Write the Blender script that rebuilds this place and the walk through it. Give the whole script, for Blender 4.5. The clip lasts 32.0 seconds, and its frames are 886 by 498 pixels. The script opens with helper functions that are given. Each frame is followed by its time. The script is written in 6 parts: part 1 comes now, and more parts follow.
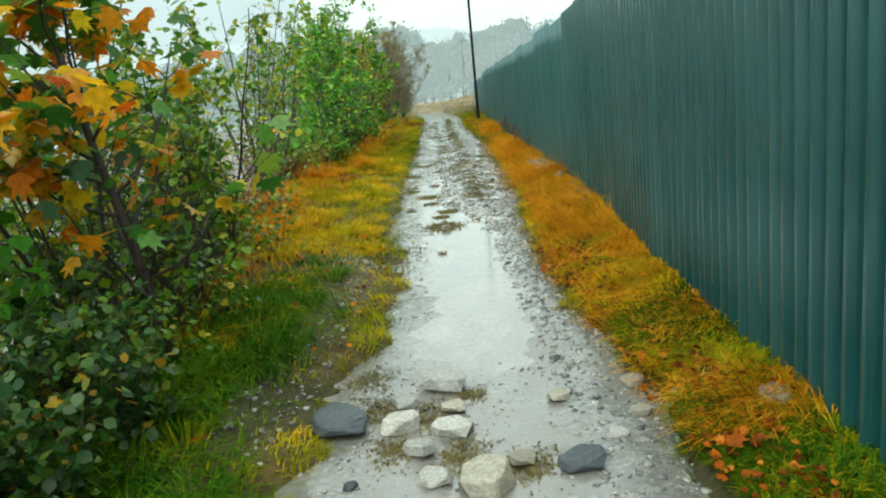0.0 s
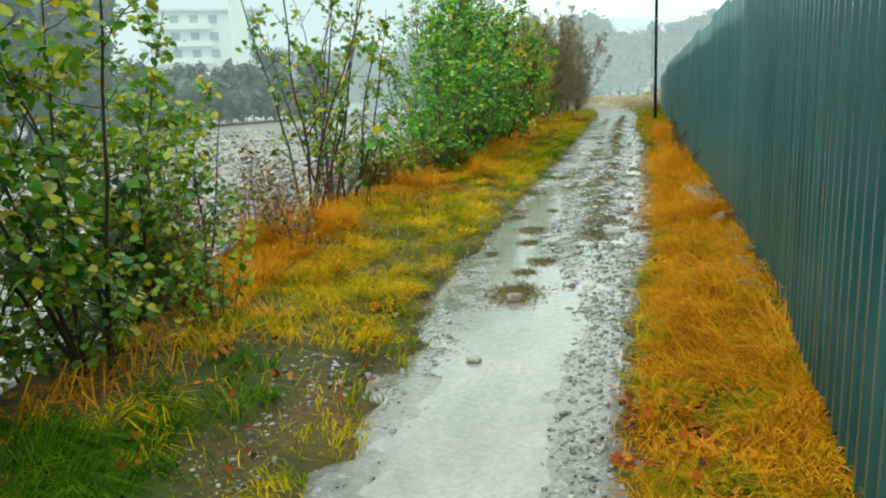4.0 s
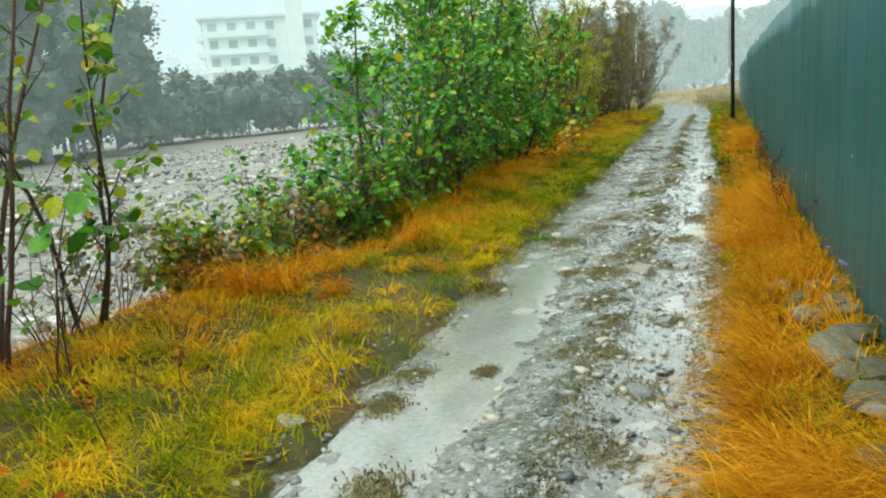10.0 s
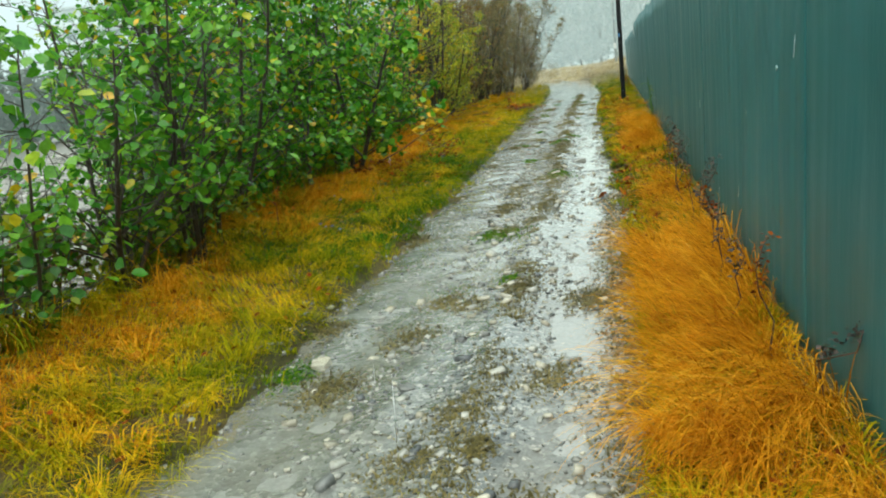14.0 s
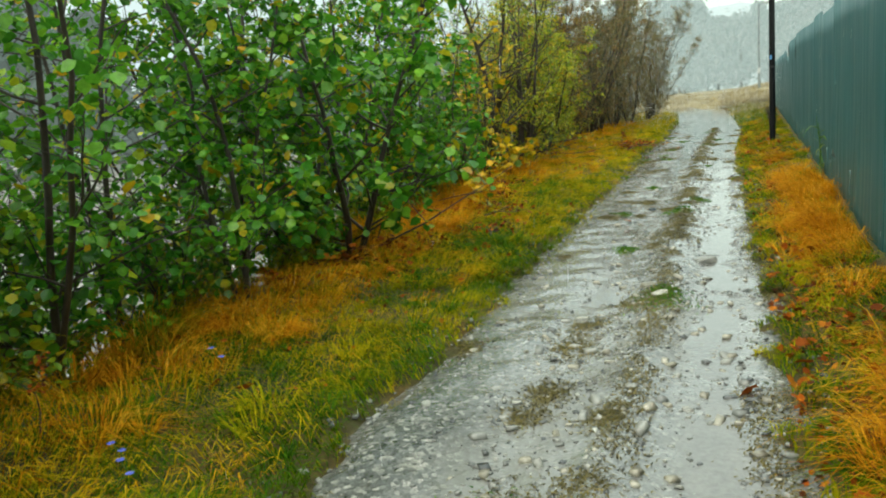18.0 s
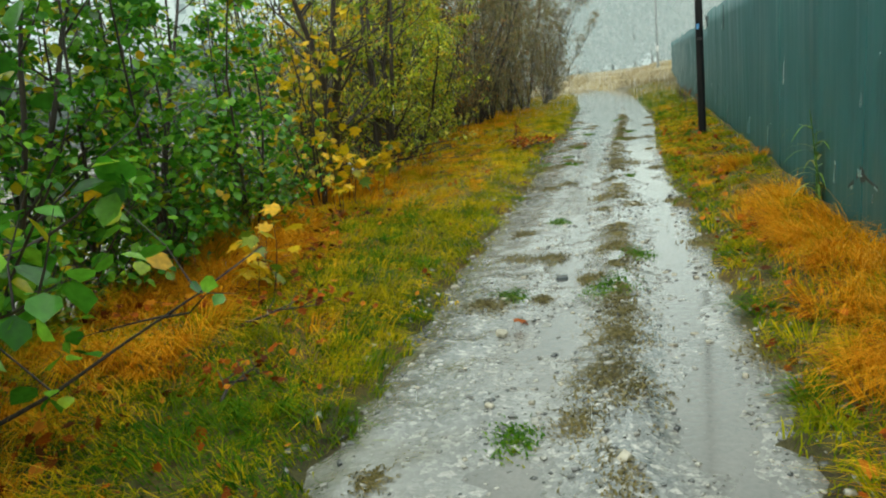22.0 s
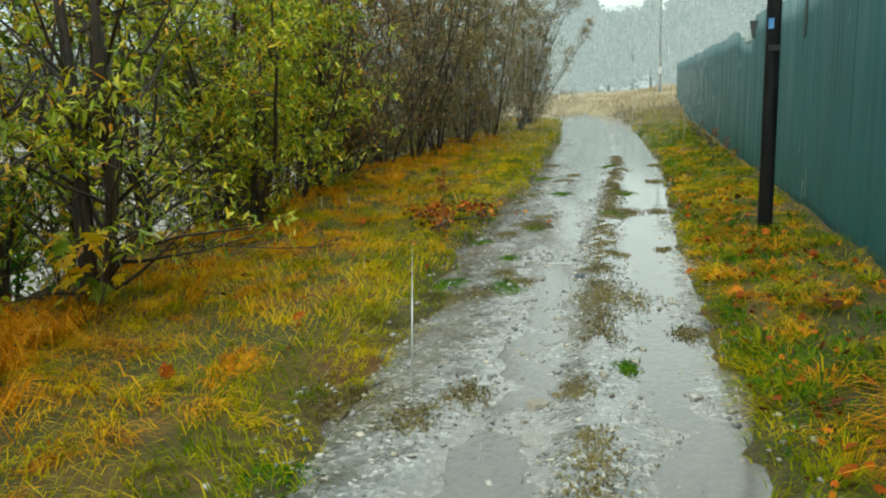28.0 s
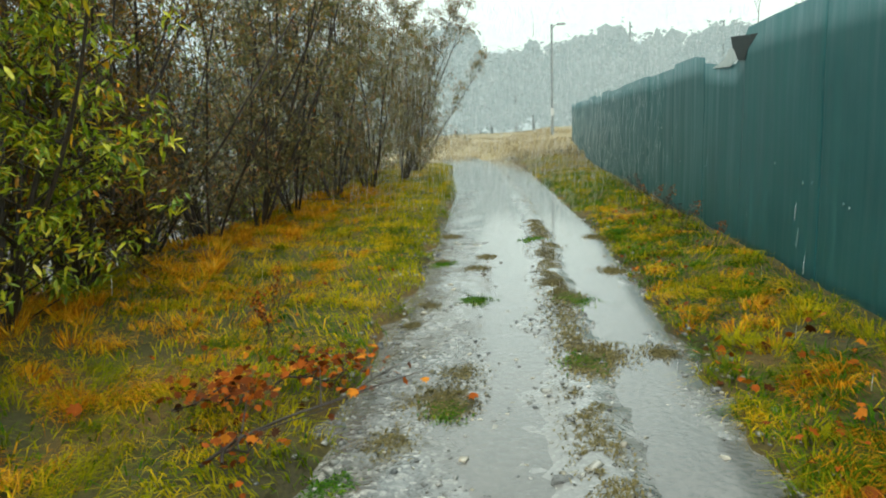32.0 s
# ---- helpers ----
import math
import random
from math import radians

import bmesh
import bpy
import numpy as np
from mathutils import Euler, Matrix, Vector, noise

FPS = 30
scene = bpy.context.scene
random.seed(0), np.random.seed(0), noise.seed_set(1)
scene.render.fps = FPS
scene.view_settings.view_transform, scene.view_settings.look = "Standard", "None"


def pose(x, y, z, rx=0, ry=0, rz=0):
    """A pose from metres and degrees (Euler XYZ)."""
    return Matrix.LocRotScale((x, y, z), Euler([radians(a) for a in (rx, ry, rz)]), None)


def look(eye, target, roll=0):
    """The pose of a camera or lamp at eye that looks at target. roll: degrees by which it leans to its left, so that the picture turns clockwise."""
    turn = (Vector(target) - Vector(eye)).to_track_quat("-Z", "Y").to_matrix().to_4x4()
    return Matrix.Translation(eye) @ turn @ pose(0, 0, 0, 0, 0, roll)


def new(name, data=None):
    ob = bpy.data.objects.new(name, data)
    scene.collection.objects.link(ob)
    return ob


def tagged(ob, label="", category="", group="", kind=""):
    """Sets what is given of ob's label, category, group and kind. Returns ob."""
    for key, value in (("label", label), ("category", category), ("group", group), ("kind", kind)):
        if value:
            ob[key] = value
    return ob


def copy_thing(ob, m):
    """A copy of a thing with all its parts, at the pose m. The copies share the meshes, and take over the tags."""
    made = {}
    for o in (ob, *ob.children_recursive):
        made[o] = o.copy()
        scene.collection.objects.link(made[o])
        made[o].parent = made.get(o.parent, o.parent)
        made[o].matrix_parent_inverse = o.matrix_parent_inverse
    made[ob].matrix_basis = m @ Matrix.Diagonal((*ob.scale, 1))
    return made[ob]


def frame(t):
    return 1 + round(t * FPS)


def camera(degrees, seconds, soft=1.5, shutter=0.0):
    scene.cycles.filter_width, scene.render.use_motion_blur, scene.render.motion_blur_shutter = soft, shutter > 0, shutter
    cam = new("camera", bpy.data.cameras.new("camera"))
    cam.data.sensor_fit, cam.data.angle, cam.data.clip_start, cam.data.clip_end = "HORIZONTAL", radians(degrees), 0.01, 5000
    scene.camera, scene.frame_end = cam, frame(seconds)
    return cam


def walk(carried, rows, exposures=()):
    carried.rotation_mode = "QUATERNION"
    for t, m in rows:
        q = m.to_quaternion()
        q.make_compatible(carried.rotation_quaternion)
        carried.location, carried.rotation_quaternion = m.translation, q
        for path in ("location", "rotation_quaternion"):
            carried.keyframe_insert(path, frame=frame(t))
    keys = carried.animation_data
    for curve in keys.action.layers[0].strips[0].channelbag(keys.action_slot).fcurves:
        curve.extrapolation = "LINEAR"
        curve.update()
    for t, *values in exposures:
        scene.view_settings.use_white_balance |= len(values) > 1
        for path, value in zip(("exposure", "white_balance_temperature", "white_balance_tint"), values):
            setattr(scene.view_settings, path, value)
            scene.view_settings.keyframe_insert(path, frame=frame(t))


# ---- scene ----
# A wet farm track along a stony river bed: a green sheet fence on one side, bushes on the other.
cam = camera(61.4, 32.0, soft=2.0)
PATH = [
    (0.0, (0.202, 1.377, 1.516), (-0.135, 6.261, 0.501), -5.55),
    (0.5, (0.410, 1.673, 1.549), (-0.324, 6.548, 0.718), -5.56),
    (1.0, (0.713, 2.031, 1.571), (-0.682, 6.764, 0.761), -4.45),
    (1.5, (0.814, 2.391, 1.567), (-0.599, 7.108, 0.699), -5.08),
    (2.0, (0.824, 2.843, 1.561), (-0.441, 7.576, 0.562), -5.69),
    (2.5, (0.825, 3.295, 1.542), (-0.488, 8.001, 0.481), -3.14),
    (3.0, (0.781, 3.692, 1.532), (-0.348, 8.495, 0.722), -4.04),
    (3.5, (0.809, 4.052, 1.533), (-0.636, 8.750, 0.618), -3.25),
    (4.0, (0.806, 4.529, 1.520), (-0.664, 9.200, 0.510), -2.49),
    (4.5, (0.781, 4.998, 1.538), (-0.427, 9.759, 0.605), -4.65),
    (6.5, (0.846, 6.604, 1.609), (-0.644, 11.244, 0.493), -5.80),
    (7.0, (0.772, 7.161, 1.612), (-0.310, 11.924, 0.543), -4.57),
    (7.5, (0.742, 7.689, 1.579), (-0.823, 12.353, 0.686), -4.86),
    (8.0, (0.700, 8.230, 1.555), (-0.826, 12.903, 0.643), -5.06),
    (8.5, (0.744, 8.777, 1.561), (-1.017, 13.370, 0.663), -4.39),
    (9.0, (0.742, 9.276, 1.547), (-0.912, 13.887, 0.547), -3.78),
    (9.5, (0.670, 9.896, 1.529), (-1.025, 14.498, 0.556), -5.02),
    (10.0, (0.727, 10.346, 1.546), (-1.203, 14.852, 0.561), -4.37),
    (10.5, (0.620, 10.956, 1.545), (-0.737, 15.652, 0.494), -4.42),
    (11.0, (0.584, 11.477, 1.555), (-1.044, 16.121, 0.672), -4.38),
    (11.5, (0.522, 11.980, 1.551), (-0.865, 16.727, 0.814), -3.57),
    (12.0, (0.515, 12.560, 1.509), (-1.127, 17.190, 0.579), -5.52),
    (12.5, (0.525, 13.108, 1.479), (-0.886, 17.828, 0.621), -3.39),
    (13.0, (0.563, 13.596, 1.513), (-0.632, 18.357, 0.566), -4.46),
    (13.5, (0.586, 14.142, 1.499), (-0.896, 18.797, 0.434), -4.31),
    (14.0, (0.517, 14.648, 1.492), (-0.816, 19.330, 0.350), -6.67),
    (14.5, (0.505, 15.204, 1.500), (-0.994, 19.831, 0.340), -4.92),
    (15.0, (0.439, 15.785, 1.488), (-0.795, 20.546, 0.583), -3.54),
    (15.5, (0.402, 16.350, 1.479), (-0.895, 21.122, 0.738), -4.27),
    (17.5, (0.280, 18.474, 1.590), (-1.396, 23.097, 0.684), -6.28),
    (18.0, (0.209, 19.003, 1.571), (-1.864, 23.454, 0.627), -5.11),
    (18.5, (0.059, 19.489, 1.565), (-1.894, 23.970, 0.512), -5.99),
    (19.0, (0.010, 20.105, 1.522), (-1.745, 24.617, 0.270), -6.06),
    (19.5, (-0.067, 20.713, 1.534), (-1.261, 25.439, 0.424), -6.92),
    (20.0, (-0.066, 21.334, 1.508), (-1.493, 26.048, 0.644), -4.98),
    (20.5, (-0.085, 21.857, 1.528), (-1.749, 26.476, 0.580), -3.20),
    (21.0, (-0.223, 22.479, 1.527), (-1.778, 27.143, 0.617), -2.86),
    (21.5, (-0.328, 22.991, 1.550), (-2.336, 27.481, 0.655), -3.37),
    (22.0, (-0.525, 23.514, 1.559), (-2.014, 28.158, 0.454), -6.23),
    (22.5, (-0.658, 24.046, 1.515), (-1.972, 28.724, 0.336), -5.75),
    (23.0, (-0.819, 24.603, 1.481), (-1.573, 29.385, 0.232), -5.63),
    (23.5, (-0.832, 25.197, 1.452), (-1.295, 30.042, 0.309), -4.64),
    (24.0, (-0.773, 25.763, 1.491), (-1.276, 30.620, 0.415), -4.44),
    (24.5, (-0.734, 26.365, 1.476), (-1.435, 31.219, 0.501), -2.80),
    (26.5, (-0.775, 28.334, 1.576), (-1.973, 33.054, 0.440), -4.64),
    (27.0, (-0.810, 28.934, 1.561), (-2.129, 33.644, 0.520), -5.55),
    (27.5, (-0.877, 29.522, 1.539), (-2.124, 34.239, 0.447), -4.43),
    (28.0, (-0.933, 30.138, 1.537), (-2.337, 34.821, 0.486), -2.58),
    (28.5, (-0.979, 30.701, 1.515), (-2.330, 35.451, 0.733), -1.62),
    (29.0, (-1.062, 31.228, 1.534), (-2.216, 36.036, 0.788), -3.20),
    (29.5, (-1.155, 31.763, 1.552), (-2.501, 36.514, 0.763), -2.30),
    (30.0, (-1.365, 32.267, 1.534), (-2.392, 37.079, 0.648), -3.52),
    (30.5, (-1.526, 32.841, 1.510), (-2.598, 37.667, 0.761), -2.57),
    (31.0, (-1.648, 33.363, 1.527), (-2.441, 38.257, 0.873), -2.15),
    (31.5, (-1.699, 33.951, 1.489), (-2.296, 38.858, 0.734), -3.27),
    (32.0, (-1.759, 34.419, 1.516), (-2.411, 39.308, 0.695), -1.90),
]
walk(cam, [(t, look(eye, target, roll)) for t, eye, target, roll in PATH],
     exposures=[(0, 0.10, 6350, 5), (5, 0.15, 6300, 4), (9, 0.22, 6300, 4), (13, 0.30, 6350, 5), (19, 0.17, 6600, 6), (24, 0.12, 6550, 6), (32, 0.14, 6450, 8)])

# ---- light ----
SUN_UP, SUN_TURN = radians(68), radians(200)
world = bpy.data.worlds.new("overcast")
scene.world = world
world.use_nodes = True
wn, wl = world.node_tree.nodes, world.node_tree.links
wn.clear()
sky = wn.new("ShaderNodeTexSky")
sky.sky_type, sky.sun_disc, sky.sun_elevation, sky.sun_rotation = "NISHITA", False, SUN_UP, SUN_TURN
sky.dust_density = 6.0
clear = wn.new("ShaderNodeBackground")
clear.inputs["Strength"].default_value = 0.05
wl.new(sky.outputs[0], clear.inputs["Color"])
cloud = wn.new("ShaderNodeBackground")
cloud.inputs["Color"].default_value = (0.84, 0.97, 0.87, 1)
cloud.inputs["Strength"].default_value = 1.06
both = wn.new("ShaderNodeAddShader")
wout = wn.new("ShaderNodeOutputWorld")
wl.new(clear.outputs[0], both.inputs[0])
wl.new(cloud.outputs[0], both.inputs[1])
wl.new(both.outputs[0], wout.inputs[0])
lamp = bpy.data.lights.new("sun", "SUN")
lamp.energy, lamp.angle, lamp.color = 1.5, radians(70), (1.0, 0.97, 0.92)
sun = new("sun", lamp)
sun.rotation_euler = (radians(90) - SUN_UP, 0, radians(180) - SUN_TURN)
scene.view_settings.exposure = 0.0

# ---- materials ----


def material(name):
    m = bpy.data.materials.new(name)
    m.use_nodes = True
    n, l = m.node_tree.nodes, m.node_tree.links
    return m, n, l, n["Principled BSDF"]


def ramp(n, stops, smooth="LINEAR"):
    r = n.new("ShaderNodeValToRGB")
    r.color_ramp.interpolation = smooth
    while len(r.color_ramp.elements) < len(stops):
        r.color_ramp.elements.new(0.5)
    for e, (at, col) in zip(r.color_ramp.elements, stops):
        e.position, e.color = at, (*col, 1) if len(col) == 3 else col
    return r


def noise_tex(n, l, scale, detail=4.0, rough=0.55, stretch=None, coord="Object"):
    tc = n.new("ShaderNodeTexCoord")
    t = n.new("ShaderNodeTexNoise")
    t.inputs["Scale"].default_value, t.inputs["Detail"].default_value, t.inputs["Roughness"].default_value = scale, detail, rough
    if stretch:
        mp = n.new("ShaderNodeMapping")
        mp.inputs["Scale"].default_value = stretch
        l.new(tc.outputs[coord], mp.inputs["Vector"])
        l.new(mp.outputs[0], t.inputs["Vector"])
    else:
        l.new(tc.outputs[coord], t.inputs["Vector"])
    return t


def mix(n, l, fac, a, b, mode="MIX"):
    x = n.new("ShaderNodeMix")
    x.data_type, x.blend_type = "RGBA", mode
    for sock, v in ((x.inputs[0], fac), (x.inputs[6], a), (x.inputs[7], b)):
        if isinstance(v, bpy.types.NodeSocket):
            l.new(v, sock)
        elif isinstance(v, tuple):
            sock.default_value = (*v, 1)
        else:
            sock.default_value = v
    return x.outputs[2]


def bump(n, l, height, strength, distance, shader):
    b = n.new("ShaderNodeBump")
    b.inputs["Strength"].default_value, b.inputs["Distance"].default_value = strength, distance
    l.new(height, b.inputs["Height"])
    l.new(b.outputs[0], shader.inputs["Normal"])


def mat_soil():
    m, n, l, p = material("soil_and_moss")
    a, b = noise_tex(n, l, 0.9, 5), noise_tex(n, l, 22, 6, 0.7)
    r1 = ramp(n, [(0.3, (0.045, 0.03, 0.011)), (0.46, (0.07, 0.07, 0.012)), (0.58, (0.13, 0.09, 0.015)), (0.72, (0.16, 0.08, 0.015))])
    l.new(a.outputs[0], r1.inputs[0])
    r2 = ramp(n, [(0.3, (0.35, 0.35, 0.35)), (0.7, (1.25, 1.2, 1.1))])
    l.new(b.outputs[0], r2.inputs[0])
    l.new(mix(n, l, 1.0, r1.outputs[0], r2.outputs[0], "MULTIPLY"), p.inputs["Base Color"])
    p.inputs["Roughness"].default_value = 0.75
    bump(n, l, b.outputs[0], 0.8, 0.04, p)
    return m


def mat_road():
    m, n, l, p = material("wet_gravel")
    tc = n.new("ShaderNodeTexCoord")
    v = n.new("ShaderNodeTexVoronoi")
    v.inputs["Scale"].default_value = 38
    l.new(tc.outputs["Object"], v.inputs["Vector"])
    v2 = n.new("ShaderNodeTexVoronoi")
    v2.inputs["Scale"].default_value = 95
    l.new(tc.outputs["Object"], v2.inputs["Vector"])
    grey = ramp(n, [(0.0, (0.05, 0.055, 0.055)), (0.5, (0.12, 0.13, 0.125)), (0.8, (0.20, 0.205, 0.19)), (1.0, (0.42, 0.41, 0.37))])
    sep = n.new("ShaderNodeSeparateColor")
    l.new(v.outputs["Color"], sep.inputs[0])
    l.new(sep.outputs[0], grey.inputs[0])
    fine = ramp(n, [(0.0, (0.55, 0.55, 0.55)), (1.0, (1.25, 1.25, 1.25))])
    sep2 = n.new("ShaderNodeSeparateColor")
    l.new(v2.outputs["Color"], sep2.inputs[0])
    l.new(sep2.outputs[1], fine.inputs[0])
    base = mix(n, l, 1.0, grey.outputs[0], fine.outputs[0], "MULTIPLY")
    big = noise_tex(n, l, 1.6, 5, 0.6, (1.0, 0.35, 1.0))
    mud = ramp(n, [(0.5, (0, 0, 0)), (0.68, (0.45, 0.45, 0.45))])
    l.new(big.outputs[0], mud.inputs[0])
    muddy = mix(n, l, mud.outputs[0], base, (0.12, 0.095, 0.045))
    silt = noise_tex(n, l, 0.8, 4, 0.5, (1.0, 0.4, 1.0))
    sf = ramp(n, [(0.48, (0, 0, 0)), (0.62, (0.75, 0.75, 0.75))])
    l.new(silt.outputs[0], sf.inputs[0])
    silted = mix(n, l, sf.outputs[0], muddy, (0.19, 0.192, 0.175))
    deep = n.new("ShaderNodeSeparateXYZ")
    l.new(tc.outputs["Object"], deep.inputs[0])
    low = n.new("ShaderNodeMapRange")
    low.inputs[1].default_value, low.inputs[2].default_value, low.inputs[3].default_value, low.inputs[4].default_value = -0.024, 0.008, 0.9, 0.0
    l.new(deep.outputs["Z"], low.inputs[0])
    early = n.new("ShaderNodeMapRange")
    early.inputs[1].default_value, early.inputs[2].default_value, early.inputs[3].default_value, early.inputs[4].default_value = 8.0, 15.0, 1.0, 0.45
    l.new(deep.outputs["Y"], early.inputs[0])
    both_ways = n.new("ShaderNodeMath")
    both_ways.operation = "MULTIPLY"
    l.new(low.outputs[0], both_ways.inputs[0])
    l.new(early.outputs[0], both_ways.inputs[1])
    l.new(mix(n, l, both_ways.outputs[0], silted, (0.23, 0.225, 0.20)), p.inputs["Base Color"])
    wet = noise_tex(n, l, 2.6, 4, 0.6)
    wr = ramp(n, [(0.36, (0.10, 0.10, 0.10)), (0.62, (0.30, 0.30, 0.30))])
    l.new(wet.outputs[0], wr.inputs[0])
    l.new(wr.outputs[0], p.inputs["Roughness"])
    bump(n, l, v.outputs["Distance"], 0.4, 0.010, p)
    film = noise_tex(n, l, 1.1, 4, 0.6, (1.0, 0.3, 1.0))
    fr = ramp(n, [(0.36, (0.25, 0.25, 0.25)), (0.50, (1, 1, 1))])
    l.new(film.outputs[0], fr.inputs[0])
    l.new(fr.outputs[0], p.inputs["Coat Weight"])
    p.inputs["Coat Roughness"].default_value, p.inputs["Coat IOR"].default_value = 0.09, 1.75
    ripple = n.new("ShaderNodeBump")
    ripple.inputs["Strength"].default_value, ripple.inputs["Distance"].default_value = 0.22, 0.012
    rn = noise_tex(n, l, 26, 3)
    l.new(rn.outputs[0], ripple.inputs["Height"])
    l.new(ripple.outputs[0], p.inputs["Coat Normal"])
    return m


def mat_water():
    m, n, l, p = material("muddy_puddle_water")
    a, speck = noise_tex(n, l, 2.2, 6, 0.7, (1.0, 0.5, 1.0)), noise_tex(n, l, 34, 3, 0.6)
    r = ramp(n, [(0.3, (0.25, 0.255, 0.24)), (0.5, (0.31, 0.31, 0.29)), (0.7, (0.39, 0.38, 0.35))])
    l.new(a.outputs[0], r.inputs[0])
    sr = ramp(n, [(0.35, (0.88, 0.88, 0.88)), (0.66, (1.1, 1.1, 1.1))])
    l.new(speck.outputs[0], sr.inputs[0])
    milky = mix(n, l, 1.0, r.outputs[0], sr.outputs[0], "MULTIPLY")
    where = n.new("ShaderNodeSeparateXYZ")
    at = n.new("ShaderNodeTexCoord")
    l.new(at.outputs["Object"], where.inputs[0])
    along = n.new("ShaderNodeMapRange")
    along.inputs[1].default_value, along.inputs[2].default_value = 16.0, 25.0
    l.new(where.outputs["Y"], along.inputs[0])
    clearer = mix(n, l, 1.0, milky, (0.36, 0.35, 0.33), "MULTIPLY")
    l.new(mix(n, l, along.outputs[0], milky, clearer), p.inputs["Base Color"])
    p.inputs["Roughness"].default_value, p.inputs["IOR"].default_value = 0.12, 1.5
    p.inputs["Coat Weight"].default_value, p.inputs["Coat Roughness"].default_value = 1.0, 0.09
    w = n.new("ShaderNodeTexVoronoi")
    w.inputs["Scale"].default_value = 22
    w.feature = "SMOOTH_F1"
    tc = n.new("ShaderNodeTexCoord")
    l.new(tc.outputs["Object"], w.inputs["Vector"])
    add = n.new("ShaderNodeMath")
    l.new(w.outputs["Distance"], add.inputs[0])
    l.new(speck.outputs[0], add.inputs[1])
    bump(n, l, add.outputs[0], 0.26, 0.016, p)
    return m


def mat_stone(name, dark, light, scale=14, rough=0.2):
    m, n, l, p = material(name)
    oi = n.new("ShaderNodeObjectInfo")
    geo = n.new("ShaderNodeNewGeometry")
    add = n.new("ShaderNodeMath")
    add.operation = "FRACT"
    plus = n.new("ShaderNodeMath")
    l.new(oi.outputs["Random"], plus.inputs[0])
    l.new(geo.outputs["Random Per Island"], plus.inputs[1])
    l.new(plus.outputs[0], add.inputs[0])
    r = ramp(n, [(0.0, dark), (0.55, tuple((a + b) / 2 for a, b in zip(dark, light))), (1.0, light)])
    l.new(add.outputs[0], r.inputs[0])
    t = noise_tex(n, l, scale, 6, 0.65)
    sp = ramp(n, [(0.3, (0.55, 0.55, 0.55)), (0.7, (1.2, 1.2, 1.2))])
    l.new(t.outputs[0], sp.inputs[0])
    l.new(mix(n, l, 1.0, r.outputs[0], sp.outputs[0], "MULTIPLY"), p.inputs["Base Color"])
    p.inputs["Roughness"].default_value = rough
    bump(n, l, t.outputs[0], 0.4, 0.02, p)
    return m


def mat_leaf(name, stops, rough=0.35, through_light=0.42, patch=0.0, gloss=0.22, spread=1.3):
    """Leaves and blades: the colour varies from piece to piece, and some light shines through."""
    m, n, l, p = material(name)
    geo = n.new("ShaderNodeNewGeometry")
    r = ramp(n, stops)
    if patch:
        spots = noise_tex(n, l, spread, 4, 0.6)
        wide = n.new("ShaderNodeMapRange")
        wide.inputs[1].default_value, wide.inputs[2].default_value = 0.32, 0.68
        l.new(spots.outputs[0], wide.inputs[0])
        blend = n.new("ShaderNodeMix")
        blend.inputs[0].default_value = patch
        l.new(geo.outputs["Random Per Island"], blend.inputs[2])
        l.new(wide.outputs[0], blend.inputs[3])
        l.new(blend.outputs[0], r.inputs[0])
    else:
        l.new(geo.outputs["Random Per Island"], r.inputs[0])
    t = noise_tex(n, l, 30, 3)
    v = ramp(n, [(0.3, (0.75, 0.75, 0.75)), (0.7, (1.2, 1.2, 1.2))])
    l.new(t.outputs[0], v.inputs[0])
    col = mix(n, l, 1.0, r.outputs[0], v.outputs[0], "MULTIPLY")
    l.new(col, p.inputs["Base Color"])
    p.inputs["Roughness"].default_value = rough
    p.inputs["Specular IOR Level"].default_value = gloss
    tr = n.new("ShaderNodeBsdfTranslucent")
    l.new(col, tr.inputs[0])
    ms = n.new("ShaderNodeMixShader")
    ms.inputs[0].default_value = through_light
    l.new(p.outputs[0], ms.inputs[1])
    l.new(tr.outputs[0], ms.inputs[2])
    l.new(ms.outputs[0], n["Material Output"].inputs[0])
    return m


def mat_plain(name, a, b, scale, rough, bumpy=0.2, stretch=None, metal=0.0):
    m, n, l, p = material(name)
    t = noise_tex(n, l, scale, 6, 0.65, stretch)
    r = ramp(n, [(0.32, a), (0.68, b)])
    l.new(t.outputs[0], r.inputs[0])
    l.new(r.outputs[0], p.inputs["Base Color"])
    p.inputs["Roughness"].default_value, p.inputs["Metallic"].default_value = rough, metal
    if bumpy:
        bump(n, l, t.outputs[0], bumpy, 0.01, p)
    return m


def mat_fence(name, a, b, c, low=0.2, high=0.42, gloss=0.35):
    """Painted sheet with rain runs down it."""
    m, n, l, p = material(name)
    big = noise_tex(n, l, 1.3, 5, 0.6)
    runs = noise_tex(n, l, 7.0, 5, 0.6, (1, 1, 0.05))
    fine = noise_tex(n, l, 60.0, 4, 0.6, (1, 1, 0.2))
    r = ramp(n, [(0.3, a), (0.7, b)])
    l.new(big.outputs[0], r.inputs[0])
    rr = ramp(n, [(0.5, (0, 0, 0)), (0.75, (0.6, 0.6, 0.6))])
    l.new(runs.outputs[0], rr.inputs[0])
    l.new(mix(n, l, rr.outputs[0], r.outputs[0], c), p.inputs["Base Color"])
    wet = ramp(n, [(0.35, (low, low, low)), (0.65, (high, high, high))])
    l.new(runs.outputs[0], wet.inputs[0])
    l.new(wet.outputs[0], p.inputs["Roughness"])
    p.inputs["Specular IOR Level"].default_value = gloss
    bump(n, l, fine.outputs[0], 0.12, 0.01, p)
    return m


